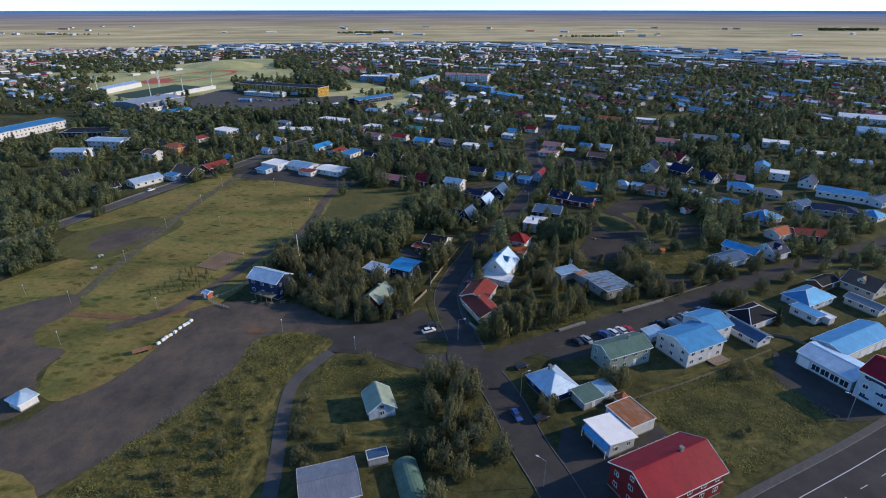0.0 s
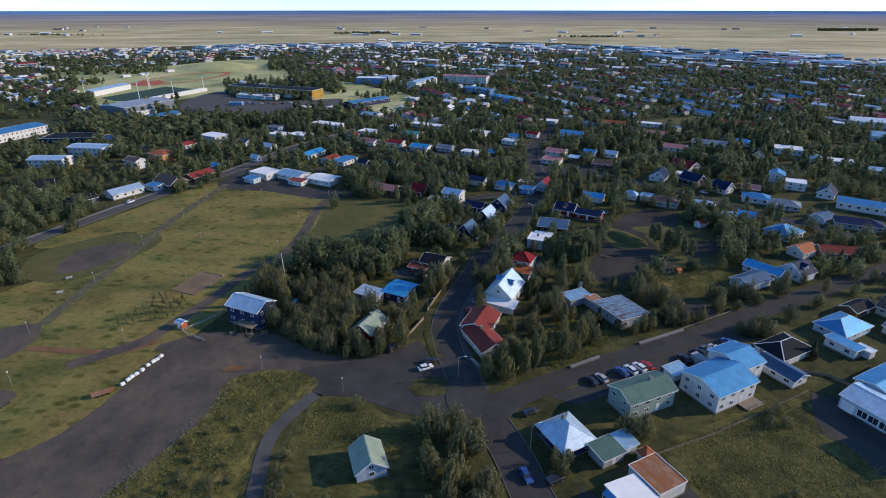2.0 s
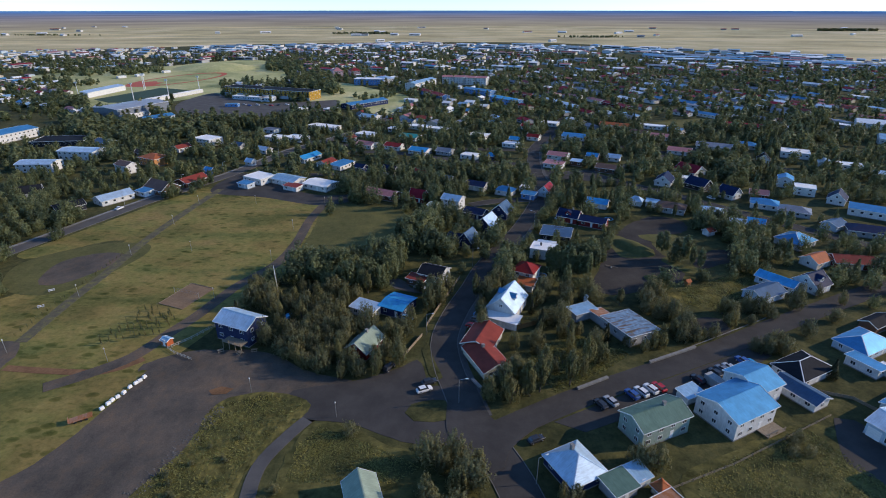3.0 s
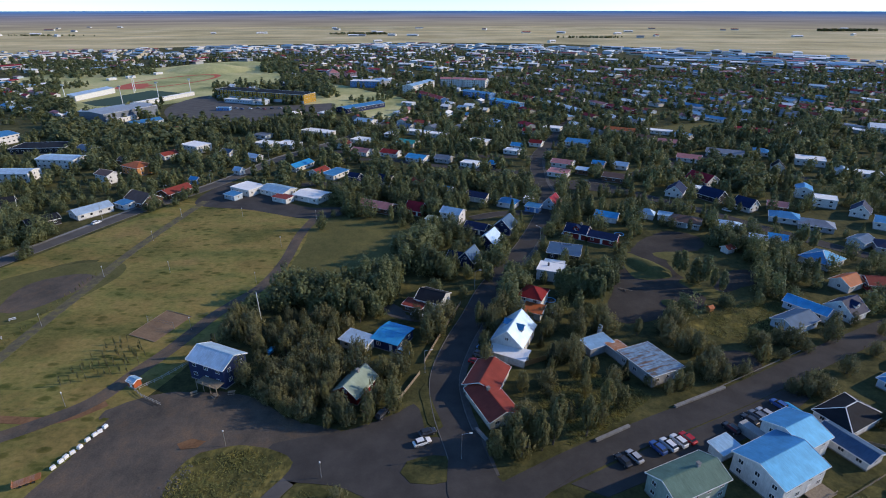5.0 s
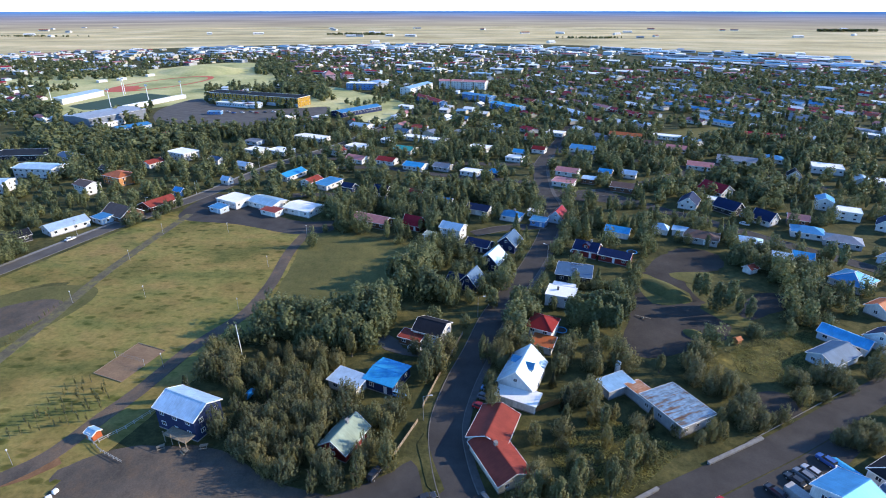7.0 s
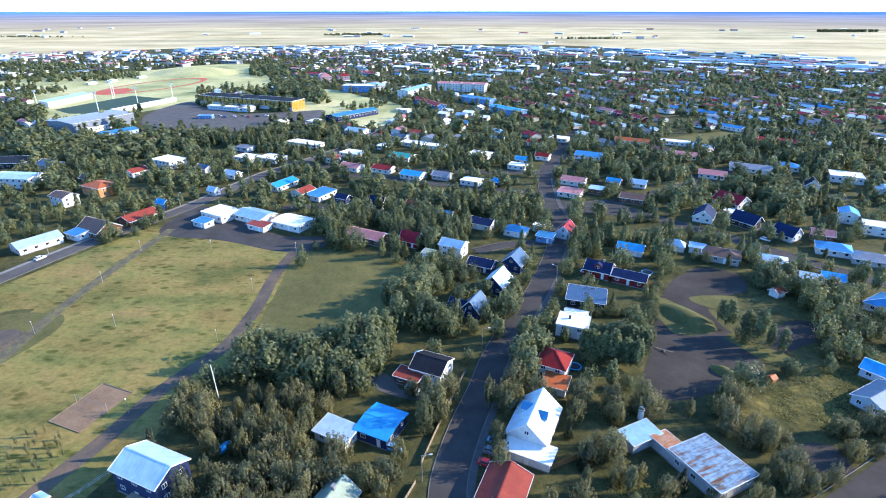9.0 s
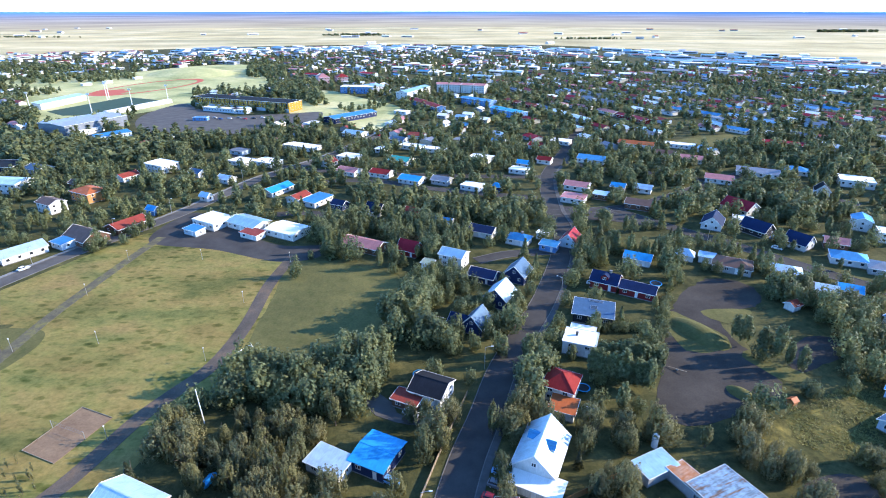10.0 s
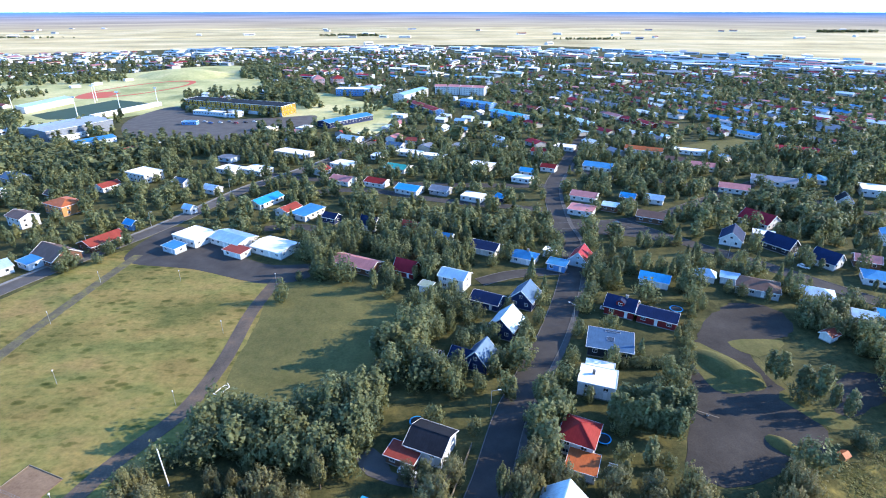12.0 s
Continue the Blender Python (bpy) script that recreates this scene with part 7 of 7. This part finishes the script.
# ---- lamps, masts ----
def street_lamp(x, y, rot, h=7.5, arm=1.6):
    ob = thing("street_lamp", x, y, rot, "slim grey street lamp with a white head" if arm else "short white path lamp on a grey post", "lamp", "street lamps")
    g = Geo()
    g.tube((0, 0, 0), (0, 0, h), 0.1 if arm else 0.07, 0.06, 8)
    if arm:
        g.tube((0, 0, h - 0.1), (arm, 0, h + 0.35), 0.05, 0.04, 6)
    part("pole", g, M_STEEL, ob)
    g = Geo()
    if arm:
        loft(g, [[(arm + x0, -w, h + 0.3), (arm + x0, w, h + 0.3), (arm + x0, w * 0.7, h + 0.42 + x0 * 0.05), (arm + x0, -w * 0.7, h + 0.42 + x0 * 0.05)] for x0, w in ((-0.05, 0.06), (0.2, 0.16), (0.6, 0.14), (0.75, 0.07))])
    else:
        g.tube((0, 0, h), (0, 0, h + 0.3), 0.14, 0.2, 10)
        g.tube((0, 0, h + 0.3), (0, 0, h + 0.42), 0.2, 0.05, 10)
    part("lamp_head", g, M_LAMP, ob)


for x, y, r in ((22.0, 82.6, 150), (20.6, 112.0, 20), (4.4, 138.0, 0), (-5.0, 170.0, 0), (11.6, 219.6, 0), (101.0, 104.0, 150), (-150.0, 322.0, -27), (-137.0, 350.0, -27), (-166.0, 290.0, -27), (-118.0, 402.0, -27), (42.4, 262.0, 150), (118.0, 312.0, 140)):
    street_lamp(x, y, r)
for x, y in ((-51.0, 142.0), (-26.5, 132.6), (-130.0, 229.0), (-130.0, 194.0), (-97.5, 155.5), (-149.0, 164.0), (-130.0, 159.5), (-117.0, 134.5), (-106.5, 233.0), (-128.6, 293.0), (-99.0, 294.0), (-128.4, 264.0), (-70.0, 224.0), (-80.6, 192.0), (-70.0, 258.0), (-62.0, 291.0)):
    street_lamp(x, y, 0, 4.4, 0)
ob = thing("mast", -60.0, 198.0, 0, "tall white wooden pole among the trees", "pole")
g = Geo()
g.tube((0, 0, 0), (-0.35, 0, 10.5), 0.16, 0.1, 8)
part("pole", g, M_WHITE, ob)
for x, y in ((-413.6, 648), (-346.3, 637.9), (-383, 734), (-378, 721.5), (-323.3, 671.3), (-300.2, 703)):
    ob = thing("floodlight", x, y, 0, "tall pale floodlight mast beside the pitch", "floodlight", "floodlights")
    g = Geo()
    g.tube((0, 0, 0), (0, 0, 18), 0.45, 0.28, 8)
    part("mast", g, M_WHITE, ob)
    g = Geo()
    g.box(-1.6, -0.3, 17.4, 1.6, 0.3, 18.8)
    part("light_bank", g, M_LAMP, ob)

# ---- fences, walls, small things ----
def fence(pts, h, mat, label, gap=2.0, boards=True, name="fence"):
    """Posts with boards or rails between them."""
    ob = tagged(new(name), label, "fence")
    ob.matrix_world = pose(pts[0][0], pts[0][1], 0)
    post = Geo()
    post.box(-0.07, -0.07, 0, 0.07, 0.07, h + 0.1)
    post = post.mesh("post", mat)
    for a, b in zip(pts, pts[1:]):
        a, b = np.array(a, float), np.array(b, float)
        n = max(1, round(float(np.linalg.norm(b - a)) / gap))
        for i in range(n):
            p, q = a + (b - a) * i / n - pts[0], a + (b - a) * (i + 1) / n - pts[0]
            part("post", post, None, ob).location = (p[0], p[1], 0)
            g = Geo()
            if boards:
                g.bar((p[0], p[1], h * 0.52), (q[0], q[1], h * 0.52), 0.05, h * 0.96)
            else:
                for z in (h * 0.45, h * 0.9):
                    g.bar((p[0], p[1], z), (q[0], q[1], z), 0.05, 0.14)
            part("panel" if boards else "rail", g, mat, ob)


fence([(23.0, 172.6), (31, 176.5), (39.5, 181.0)], 1.8, M_FENCE, "stained orange-brown board fence")
fence([(-83.0, 162.0), (-80.0, 159.6), (-73.0, 156.0)], 1.0, M_FENCE_PALE, "low pale picket rail fence by the booth", 1.6, False)
fence([(-82.0, 162.5), (-78.0, 167.0), (-72.5, 176.0)], 1.1, M_FENCE_PALE, "pale rail fence beside the navy house", 2.0, False)
fence([(-13.5, 153.5), (-6.4, 169.5)], 1.1, M_WOOD, "low weathered timber fence along the verge")
fence([(-5.4, 174.5), (-1.4, 187.0), (6.2, 209.0)], 1.2, M_WOOD, "low weathered timber fence beside the street")
fence([(49.0, 110.5), (66.0, 117.5), (98.0, 133.5)], 0.9, M_WOOD, "thin post and wire-like rail fence over grass", 3.0, False)
fence([(92.0, 146.0), (108, 140), (112, 133.6)], 1.0, M_WOOD, "low timber garden fence on a lawn", 2.5)
fence([(72.0, 162.0), (108.0, 181.0)], 0.4, M_CONC, "low pale concrete retaining edge beside the street", 3.0)


def low_wall(a, b, label):
    g = Geo()
    a, b = np.array(a), np.array(b)
    g.bar((0, 0, 0.3), (*(b - a), 0.3), 0.7, 0.6)
    g.bar((0, 0, 0.64), (*(b - a), 0.64), 0.82, 0.08)
    tagged(new("low_wall", g.mesh("low_wall", M_CONC)), label, "wall").matrix_world = pose(a[0], a[1], 0)


low_wall((60.0, 155.6), (76.5, 163.4), "low pale concrete wall beside the street")
low_wall((36.5, 143.6), (46.0, 148.6), "low pale concrete wall beside the street")
low_wall((8.2, 147.6), (10.6, 143.6), "short concrete wall by the red-roofed house")

for i in range(9):
    g = Geo()
    t = i / 8
    w = 0.62 + 0.2 * rng.random()
    loft(g, [[(x, -w * 0.5, 0), (x, w * 0.5, 0), (x, w * 0.5, z), (x, w * 0.35, z + 0.15), (x, -w * 0.35, z + 0.15), (x, -w * 0.5, z)] for x, z in ((-0.55, 0.5), (-0.45, 0.65), (0.45, 0.65), (0.55, 0.5))])
    tagged(new("block", g.mesh("block", M_WHITE)), "white concrete block in a row on the gravel", "block", "row of blocks").matrix_world = pose(-87.2 + 4.4 * t + rng.normal() * 0.12, 135.0 + 13.2 * t + rng.normal() * 0.22, 0.07, 0, 0, 72 + rng.normal() * 16)

# park mounds
def mound(x, y, rot, L, W, H):
    g = Geo()
    n, m = 28, 12
    for i in range(n + 1):
        for j in range(m + 1):
            u, v = 2 * i / n - 1, 2 * j / m - 1
            r = math.sqrt(u * u + v * v)
            g.v.append((u * L / 2, v * W / 2, H * max(0.0, 1 - r * r) ** 1.1 + (0.06 if r < 1 else -0.05) + 0.05 * noise.noise((u * 4, v * 4, 1))))
    for i in range(n):
        for j in range(m):
            a = i * (m + 1) + j
            g.f.append((a, a + m + 1, a + m + 2, a + 1))
    g.m = [0] * len(g.f)
    tagged(new("mound", g.mesh("mound", M_LAWN)), "smooth grass mound rising from the gravel", "mound").matrix_world = pose(x, y, 0.05, 0, 0, rot)


mound(81.3, 238.0, -62, 21.5, 10.5, 2.5)
mound(79.8, 208.0, -58, 8.6, 5, 1.6)

# ball court: posts, net and timber edge
ob = thing("net", -91.4, 194.6, 0, "slack ball net between two grey posts", "net")
for sx, sy in ((-5.4, 2.0), (5.0, -2.0)):
    g = Geo()
    g.tube((sx, sy, 0), (sx, sy, 2.4), 0.07, 0.07, 6)
    part("post", g, M_STEEL, ob)
g = Geo()
g.bar((-5.4, 2.0, 2.3), (5.0, -2.0, 2.3), 0.03, 0.05)
for k in range(14):
    t = k / 13
    g.bar((-5.4 + 10.4 * t, 2 - 4 * t, 1.4), (-5.4 + 10.4 * t, 2 - 4 * t, 2.3), 0.025, 0.025)
g.bar((-5.4, 2.0, 1.4), (5.0, -2.0, 1.4), 0.03, 0.05)
part("mesh_net", g, M_CONC, ob)
for a, b in (((-99, 189), (-94, 204)), ((-94, 204), (-84, 200)), ((-99, 189), (-89, 185))):
    g = Geo()
    d = np.array(b) - np.array(a)
    g.bar((0, 0, 0.15), (d[0], d[1], 0.1), 0.12, 0.12)
    tagged(new("timber_edge", g.mesh("timber_edge", M_WOOD)), "timber edging beam of the sand court", "edging", "court edging").matrix_world = pose(a[0], a[1], 0.1)

ob = thing("goal", -59.4, 229.4, 64, "small white lying goal frame on the lawn", "goal")
for a, b in (((-2, 0, 0.1), (2, 0, 0.1)), ((-2, 1.8, 0.1), (2, 1.8, 0.1)), ((-2, 0, 0.1), (-2, 1.8, 0.1)), ((2, 0, 0.1), (2, 1.8, 0.1)), ((-2, 0, 0.1), (-2, 0.6, 1.2)), ((2, 0, 0.1), (2, 0.6, 1.2))):
    g = Geo()
    g.tube(a, b, 0.08, 0.08, 6)
    part("tube", g, M_WHITE, ob)
ob = thing("greenhouse", -3.4, 245.4, -20, "small greenhouse of pale bare frames", "greenhouse")
for k in range(8):
    g = Geo()
    x = -3.2 + 0.9 * k
    for s in (-1, 1):
        g.bar((x, s * 1.6, 0), (x, s * 1.6, 1.3), 0.07, 0.07)
        g.bar((x, s * 1.6, 1.3), (x, 0, 2.2), 0.07, 0.07)
    part("frame", g, M_WHITE, ob)
for x, y, r in ((-138.0, 186.0, 30), (-142.0, 197.5, 40), (37.5, 202.0, -20)):
    ob = thing("bench", x, y, r, "plain pale bench on the grass", "bench", "benches")
    for z, yy in ((0.45, 0.0), (0.8, 0.3)):
        g = Geo()
        g.box(-1.0, yy - 0.2, z, 1.0, yy + 0.2, z + 0.07)
        part("seat" if z < 0.6 else "backrest", g, M_WHITE, ob)
    for sx in (-0.8, 0.8):
        g = Geo()
        g.box(sx - 0.05, -0.2, 0, sx + 0.05, 0.3, 0.8)
        part("leg", g, M_STEEL, ob)
ob = thing("seesaw", 66.5, 218.5, -40, "long seesaw on the park gravel", "seesaw")
g = Geo()
g.bar((-2.6, 0, 0.35), (2.6, 0, 0.9), 0.25, 0.12)
part("beam", g, M_WOOD, ob)
g = Geo()
g.tube((0, -0.3, 0.3), (0, 0.3, 0.3), 0.3, 0.3, 8)
part("pivot", g, M_STEEL, ob)

def trampoline(x, y, r=1.9):
    """A round jumping mat in a padded rim on bent legs."""
    ob = thing("trampoline", x, y, 20, "round garden trampoline with a dark mat and blue rim pad", "trampoline", "trampolines")
    n = 24
    ring = [(math.cos(2 * math.pi * i / n), math.sin(2 * math.pi * i / n)) for i in range(n)]
    g = Geo()
    g.v = [(c * k * r, d * k * r, z) for k, z in ((0.84, 0.82), (0.84, 0.88), (1.0, 0.86), (1.0, 0.8)) for c, d in ring]
    g.f = [(k * n + i, k * n + (i + 1) % n, ((k + 1) % 4) * n + (i + 1) % n, ((k + 1) % 4) * n + i) for k in range(4) for i in range(n)]
    g.m = [0] * len(g.f)
    part("rim_pad", g, ROOF["blue"], ob)
    g = Geo()
    g.slab([(c * r * 0.84, d * r * 0.84, 0.84) for c, d in ring], 0.02)
    part("mat", g, M_RUBBER, ob)
    for i in range(0, n, 6):
        g = Geo()
        g.tube((ring[i][0] * r * 0.95, ring[i][1] * r * 0.95, 0), (ring[i][0] * r * 0.95, ring[i][1] * r * 0.95, 0.82), 0.04, 0.04, 6)
        part("leg", g, M_STEEL, ob)


greenhouse = thing("greenhouse", -3.0, 241.5, -20, "small garden greenhouse with a white ribbed frame", "greenhouse")
for k in range(9):
    g = Geo()
    px = -3.2 + 0.8 * k
    for a, b in (((-1.5, 0), (-1.5, 1.7)), ((-1.5, 1.7), (0, 2.6)), ((0, 2.6), (1.5, 1.7)), ((1.5, 1.7), (1.5, 0))):
        g.bar((px, *a), (px, *b), 0.09, 0.09)
    part("rib", g, M_WHITE, greenhouse)
for y, z in ((-1.5, 0.06), (-1.5, 1.7), (0, 2.6), (1.5, 1.7), (1.5, 0.06)):
    g = Geo()
    g.bar((-3.2, y, z), (3.2, y, z), 0.08, 0.08)
    part("rail", g, M_WHITE, greenhouse)


trampoline(37.6, 210.2)
trampoline(79.6, 270.4, 2.2)
trampoline(-7.0, 216.5)
ob = thing("tank", 49.4, 189.5, 0, "upright white round tank behind the sheds", "tank")
g = Geo()
g.tube((0, 0, 0), (0, 0, 3.4), 0.75, 0.75, 16)
part("shell", g, M_WHITE, ob)
g = Geo()
g.tube((0, 0, 3.4), (0, 0, 3.9), 0.75, 0.2, 16)
part("lid", g, M_WHITE, ob)
ob = thing("playhouse", 90.4, 203.6, 25, "small orange timber playhouse on stilts beside the park", "playhouse")
g = Geo()
g.box(-0.9, -0.9, 0.7, 0.9, 0.9, 1.9)
part("cabin", g, M_FENCE, ob)
g = Geo()
for sy in (-1, 1):
    g.slab([(-1.15, sy * 1.15, 1.8), (1.15, sy * 1.15, 1.8), (1.15, 0, 2.6), (-1.15, 0, 2.6)][::-sy], 0.08)
part("roof", g, ROOF["orange"], ob)
for sx in (-0.8, 0.8):
    for sy in (-0.8, 0.8):
        g = Geo()
        g.box(sx - 0.06, sy - 0.06, 0, sx + 0.06, sy + 0.06, 0.7)
        part("leg", g, M_WOOD, ob)
for x, y, r in ((-66.4, 160.6, 30), (-60.2, 159.4, -40), (-56.4, 160.8, 10)):
    ob = thing("picnic_table", x, y, r, "grey weathered picnic table on the gravel", "table", "picnic tables")
    g = Geo()
    g.box(-0.9, -0.38, 0.7, 0.9, 0.38, 0.76)
    part("tabletop", g, M_WOOD, ob)
    for sy in (-0.72, 0.72):
        g = Geo()
        g.box(-0.9, sy - 0.14, 0.42, 0.9, sy + 0.14, 0.47)
        part("bench", g, M_WOOD, ob)
    for sx in (-0.65, 0.65):
        g = Geo()
        g.bar((sx, -0.75, 0.02), (sx, 0.3, 0.7), 0.09, 0.06)
        g.bar((sx, 0.75, 0.02), (sx, -0.3, 0.7), 0.09, 0.06)
        part("leg", g, M_WOOD, ob)
ob = thing("boat_trailer", -51.6, 179.4, 70, "small trailer under a blue cover among the trees", "trailer")
g = Geo()
loft(g, [[(x, -w, 0.5), (x, w, 0.5), (x, w * 0.9, z), (x, 0, z + 0.2), (x, -w * 0.9, z)] for x, w, z in ((-2.2, 0.7, 0.9), (-1.6, 0.95, 1.2), (1.4, 0.9, 1.2), (2.3, 0.3, 0.8))])
part("cover", g, ROOF["blue"], ob)
for sy in (-0.9, 0.9):
    g = Geo()
    g.tube((0, sy - 0.08, 0.3), (0, sy + 0.08, 0.3), 0.3, 0.3, 12)
    part("wheel", g, M_RUBBER, ob)

# road markings
g = Geo()
MAIN = curve([(-60, 4), (10, 42), (62, 70), (104, 91), (160, 121), (300, 192)])
tagged(new("lane_line", ribbon(MAIN, 3.2, 3.36, 0.05, 0.066).mesh("lane_line", M_LINE)), "solid white lane line on the main road", "marking", kind="structure")
for k in range(0, len(MAIN) - 2, 3):
    tagged(new("lane_dash", ribbon(MAIN[k:k + 2], -0.9, -0.75, 0.05, 0.066).mesh("lane_dash", M_LINE)), "white lane dash on the main road", "marking", kind="structure")
for k in range(8):
    g = Geo()
    g.bar((0, 0, 0.005), (2.6, -4.6, 0.005), 0.14, 0.012)
    tagged(new("bay_line", g.mesh("bay_line", M_LINE)), "worn white parking bay line on asphalt", "marking", kind="structure").matrix_world = pose(38.6 + 2.45 * k, 90.4 + 1.25 * k, 0.078)

# saplings on the meadow
SAP_G = Geo()
SAP_G.tube((0, 0, 0), (0.1, 0.05, 7.4), 0.2, 0.04, 6)
SAP_T, SAP_C = SAP_G.mesh("trunk", M_BARK), card_mesh("crown", cards("poplar", 90, 0.9, 8), LEAF[0])


def sapling(x, y, h):
    ob = thing("sapling", x, y, rng.random() * 360, "thin young tree staked in the meadow grass", "tree", "young trees")
    ob.scale = (h / 13, h / 13, h / 8)
    part("trunk", SAP_T, None, ob)
    part("crown", SAP_C, None, ob)


for i in range(9):
    for j in range(6):
        x, y = -104.5 + 1.9 * i + 0.7 * j + rng.normal() * 0.5, 165.0 + 3.6 * j + 0.7 * i + rng.normal() * 0.7
        if x < -86 and not inside([(-101.5, 187), (-95, 207), (-82, 201), (-87, 181)], x, y):
            sapling(x, y, 2.2 + 1.2 * rng.random())
for k in range(26):
    t = k / 25
    sapling(-133.8 + rng.normal() * 0.3, 168 + 62 * t, 1.5 + 0.8 * rng.random())

# stones along the yard's edge and the rough grass
v = []
for i in range(700):
    t = rng.random()
    p = np.array((-77.0, 88.0)) + (np.array((-58.5, 136.0)) - (-77.0, 88.0)) * t + rng.normal(size=2) * (1.3, 1.0) + (0.8 + 3 * math.sin(t * 3), 0)
    v.append((p, 0.08 + 0.22 * rng.random() ** 2))
g = Geo()
for p, s in v:
    d = rng.normal(size=(6, 3)) * 0.12 * s
    o = np.array(((1, 0, 0), (0, 1, 0), (-1, 0, 0), (0, -1, 0), (0, 0, 0.8), (0, 0, -0.2))) * s + d + (p[0], p[1], 0.08)
    g.add(o, [(0, 1, 4), (1, 2, 4), (2, 3, 4), (3, 0, 4), (1, 0, 5), (2, 1, 5), (3, 2, 5), (0, 3, 5)])
tagged(new("rubble", g.mesh("rubble", M_ROCK)), "loose grey stones along the yard's edge", "stones", kind="stuff")


def tufts(name, poly, n, h, label):
    """Tall grass as many small leaning blades."""
    P = np.array(poly, float)
    lo, hi = P.min(0), P.max(0)
    out = []
    while len(out) < n:
        x, y = lo + (hi - lo) * rng.random(2)
        if inside(poly, x, y) and rng.random() < 0.55 + 0.9 * noise.noise((x * 0.16, y * 0.16, 4.0)):
            out.append((x, y))
    c = np.array(out)
    a, b = rng.random(n) * 6.283, rng.random(n) * 6.283
    hh, w = h * (0.5 + rng.random(n)), 0.06 + 0.1 * rng.random(n)
    u = np.stack([np.cos(a) * w, np.sin(a) * w, np.zeros(n)], 1)
    lean = np.stack([np.cos(b) * 1.5 * hh, np.sin(b) * 1.5 * hh, 0.6 * hh], 1)
    base = np.column_stack([c, np.full(n, 0.08)])
    q = np.stack([base - u, base + u, base + u * 0.6 + lean, base - u * 0.6 + lean], 1).reshape(-1, 3)
    tagged(new(name, card_mesh(name, q, M_TUFT, 4)), label, "grass", kind="stuff")


tufts("bank_grass", [(-58, 137), (-45, 141), (-36, 137), (-41, 126), (-45, 116), (-45, 100), (-41, 76), (-82, 70), (-76, 90), (-70, 100), (-65, 110), (-60, 122)], 14000, 0.34, "tall yellow-green grass on the bank")
tufts("garden_grass_tall", [(24, 160), (40, 172), (56, 160), (44, 150), (30, 142)], 6000, 0.35, "unmown grass in a garden")
tufts("park_rough", [(86, 200), (100, 206), (124, 220), (120, 196), (96, 182), (84, 190)], 7000, 0.35, "unmown yellow grass beside the park")
tufts("plot_grass", [(54, 104), (56, 114), (66, 119), (90, 128), (96, 112), (100, 105), (68, 86), (60, 93)], 9000, 0.28, "tall rough yellow-green grass on the empty plot")
tufts("shed_grass", [(-30, 129), (-14, 122), (-4, 116), (-10, 112), (-22, 112), (-34, 112), (-34, 122)], 6000, 0.26, "unmown yellow-green grass round the shed")
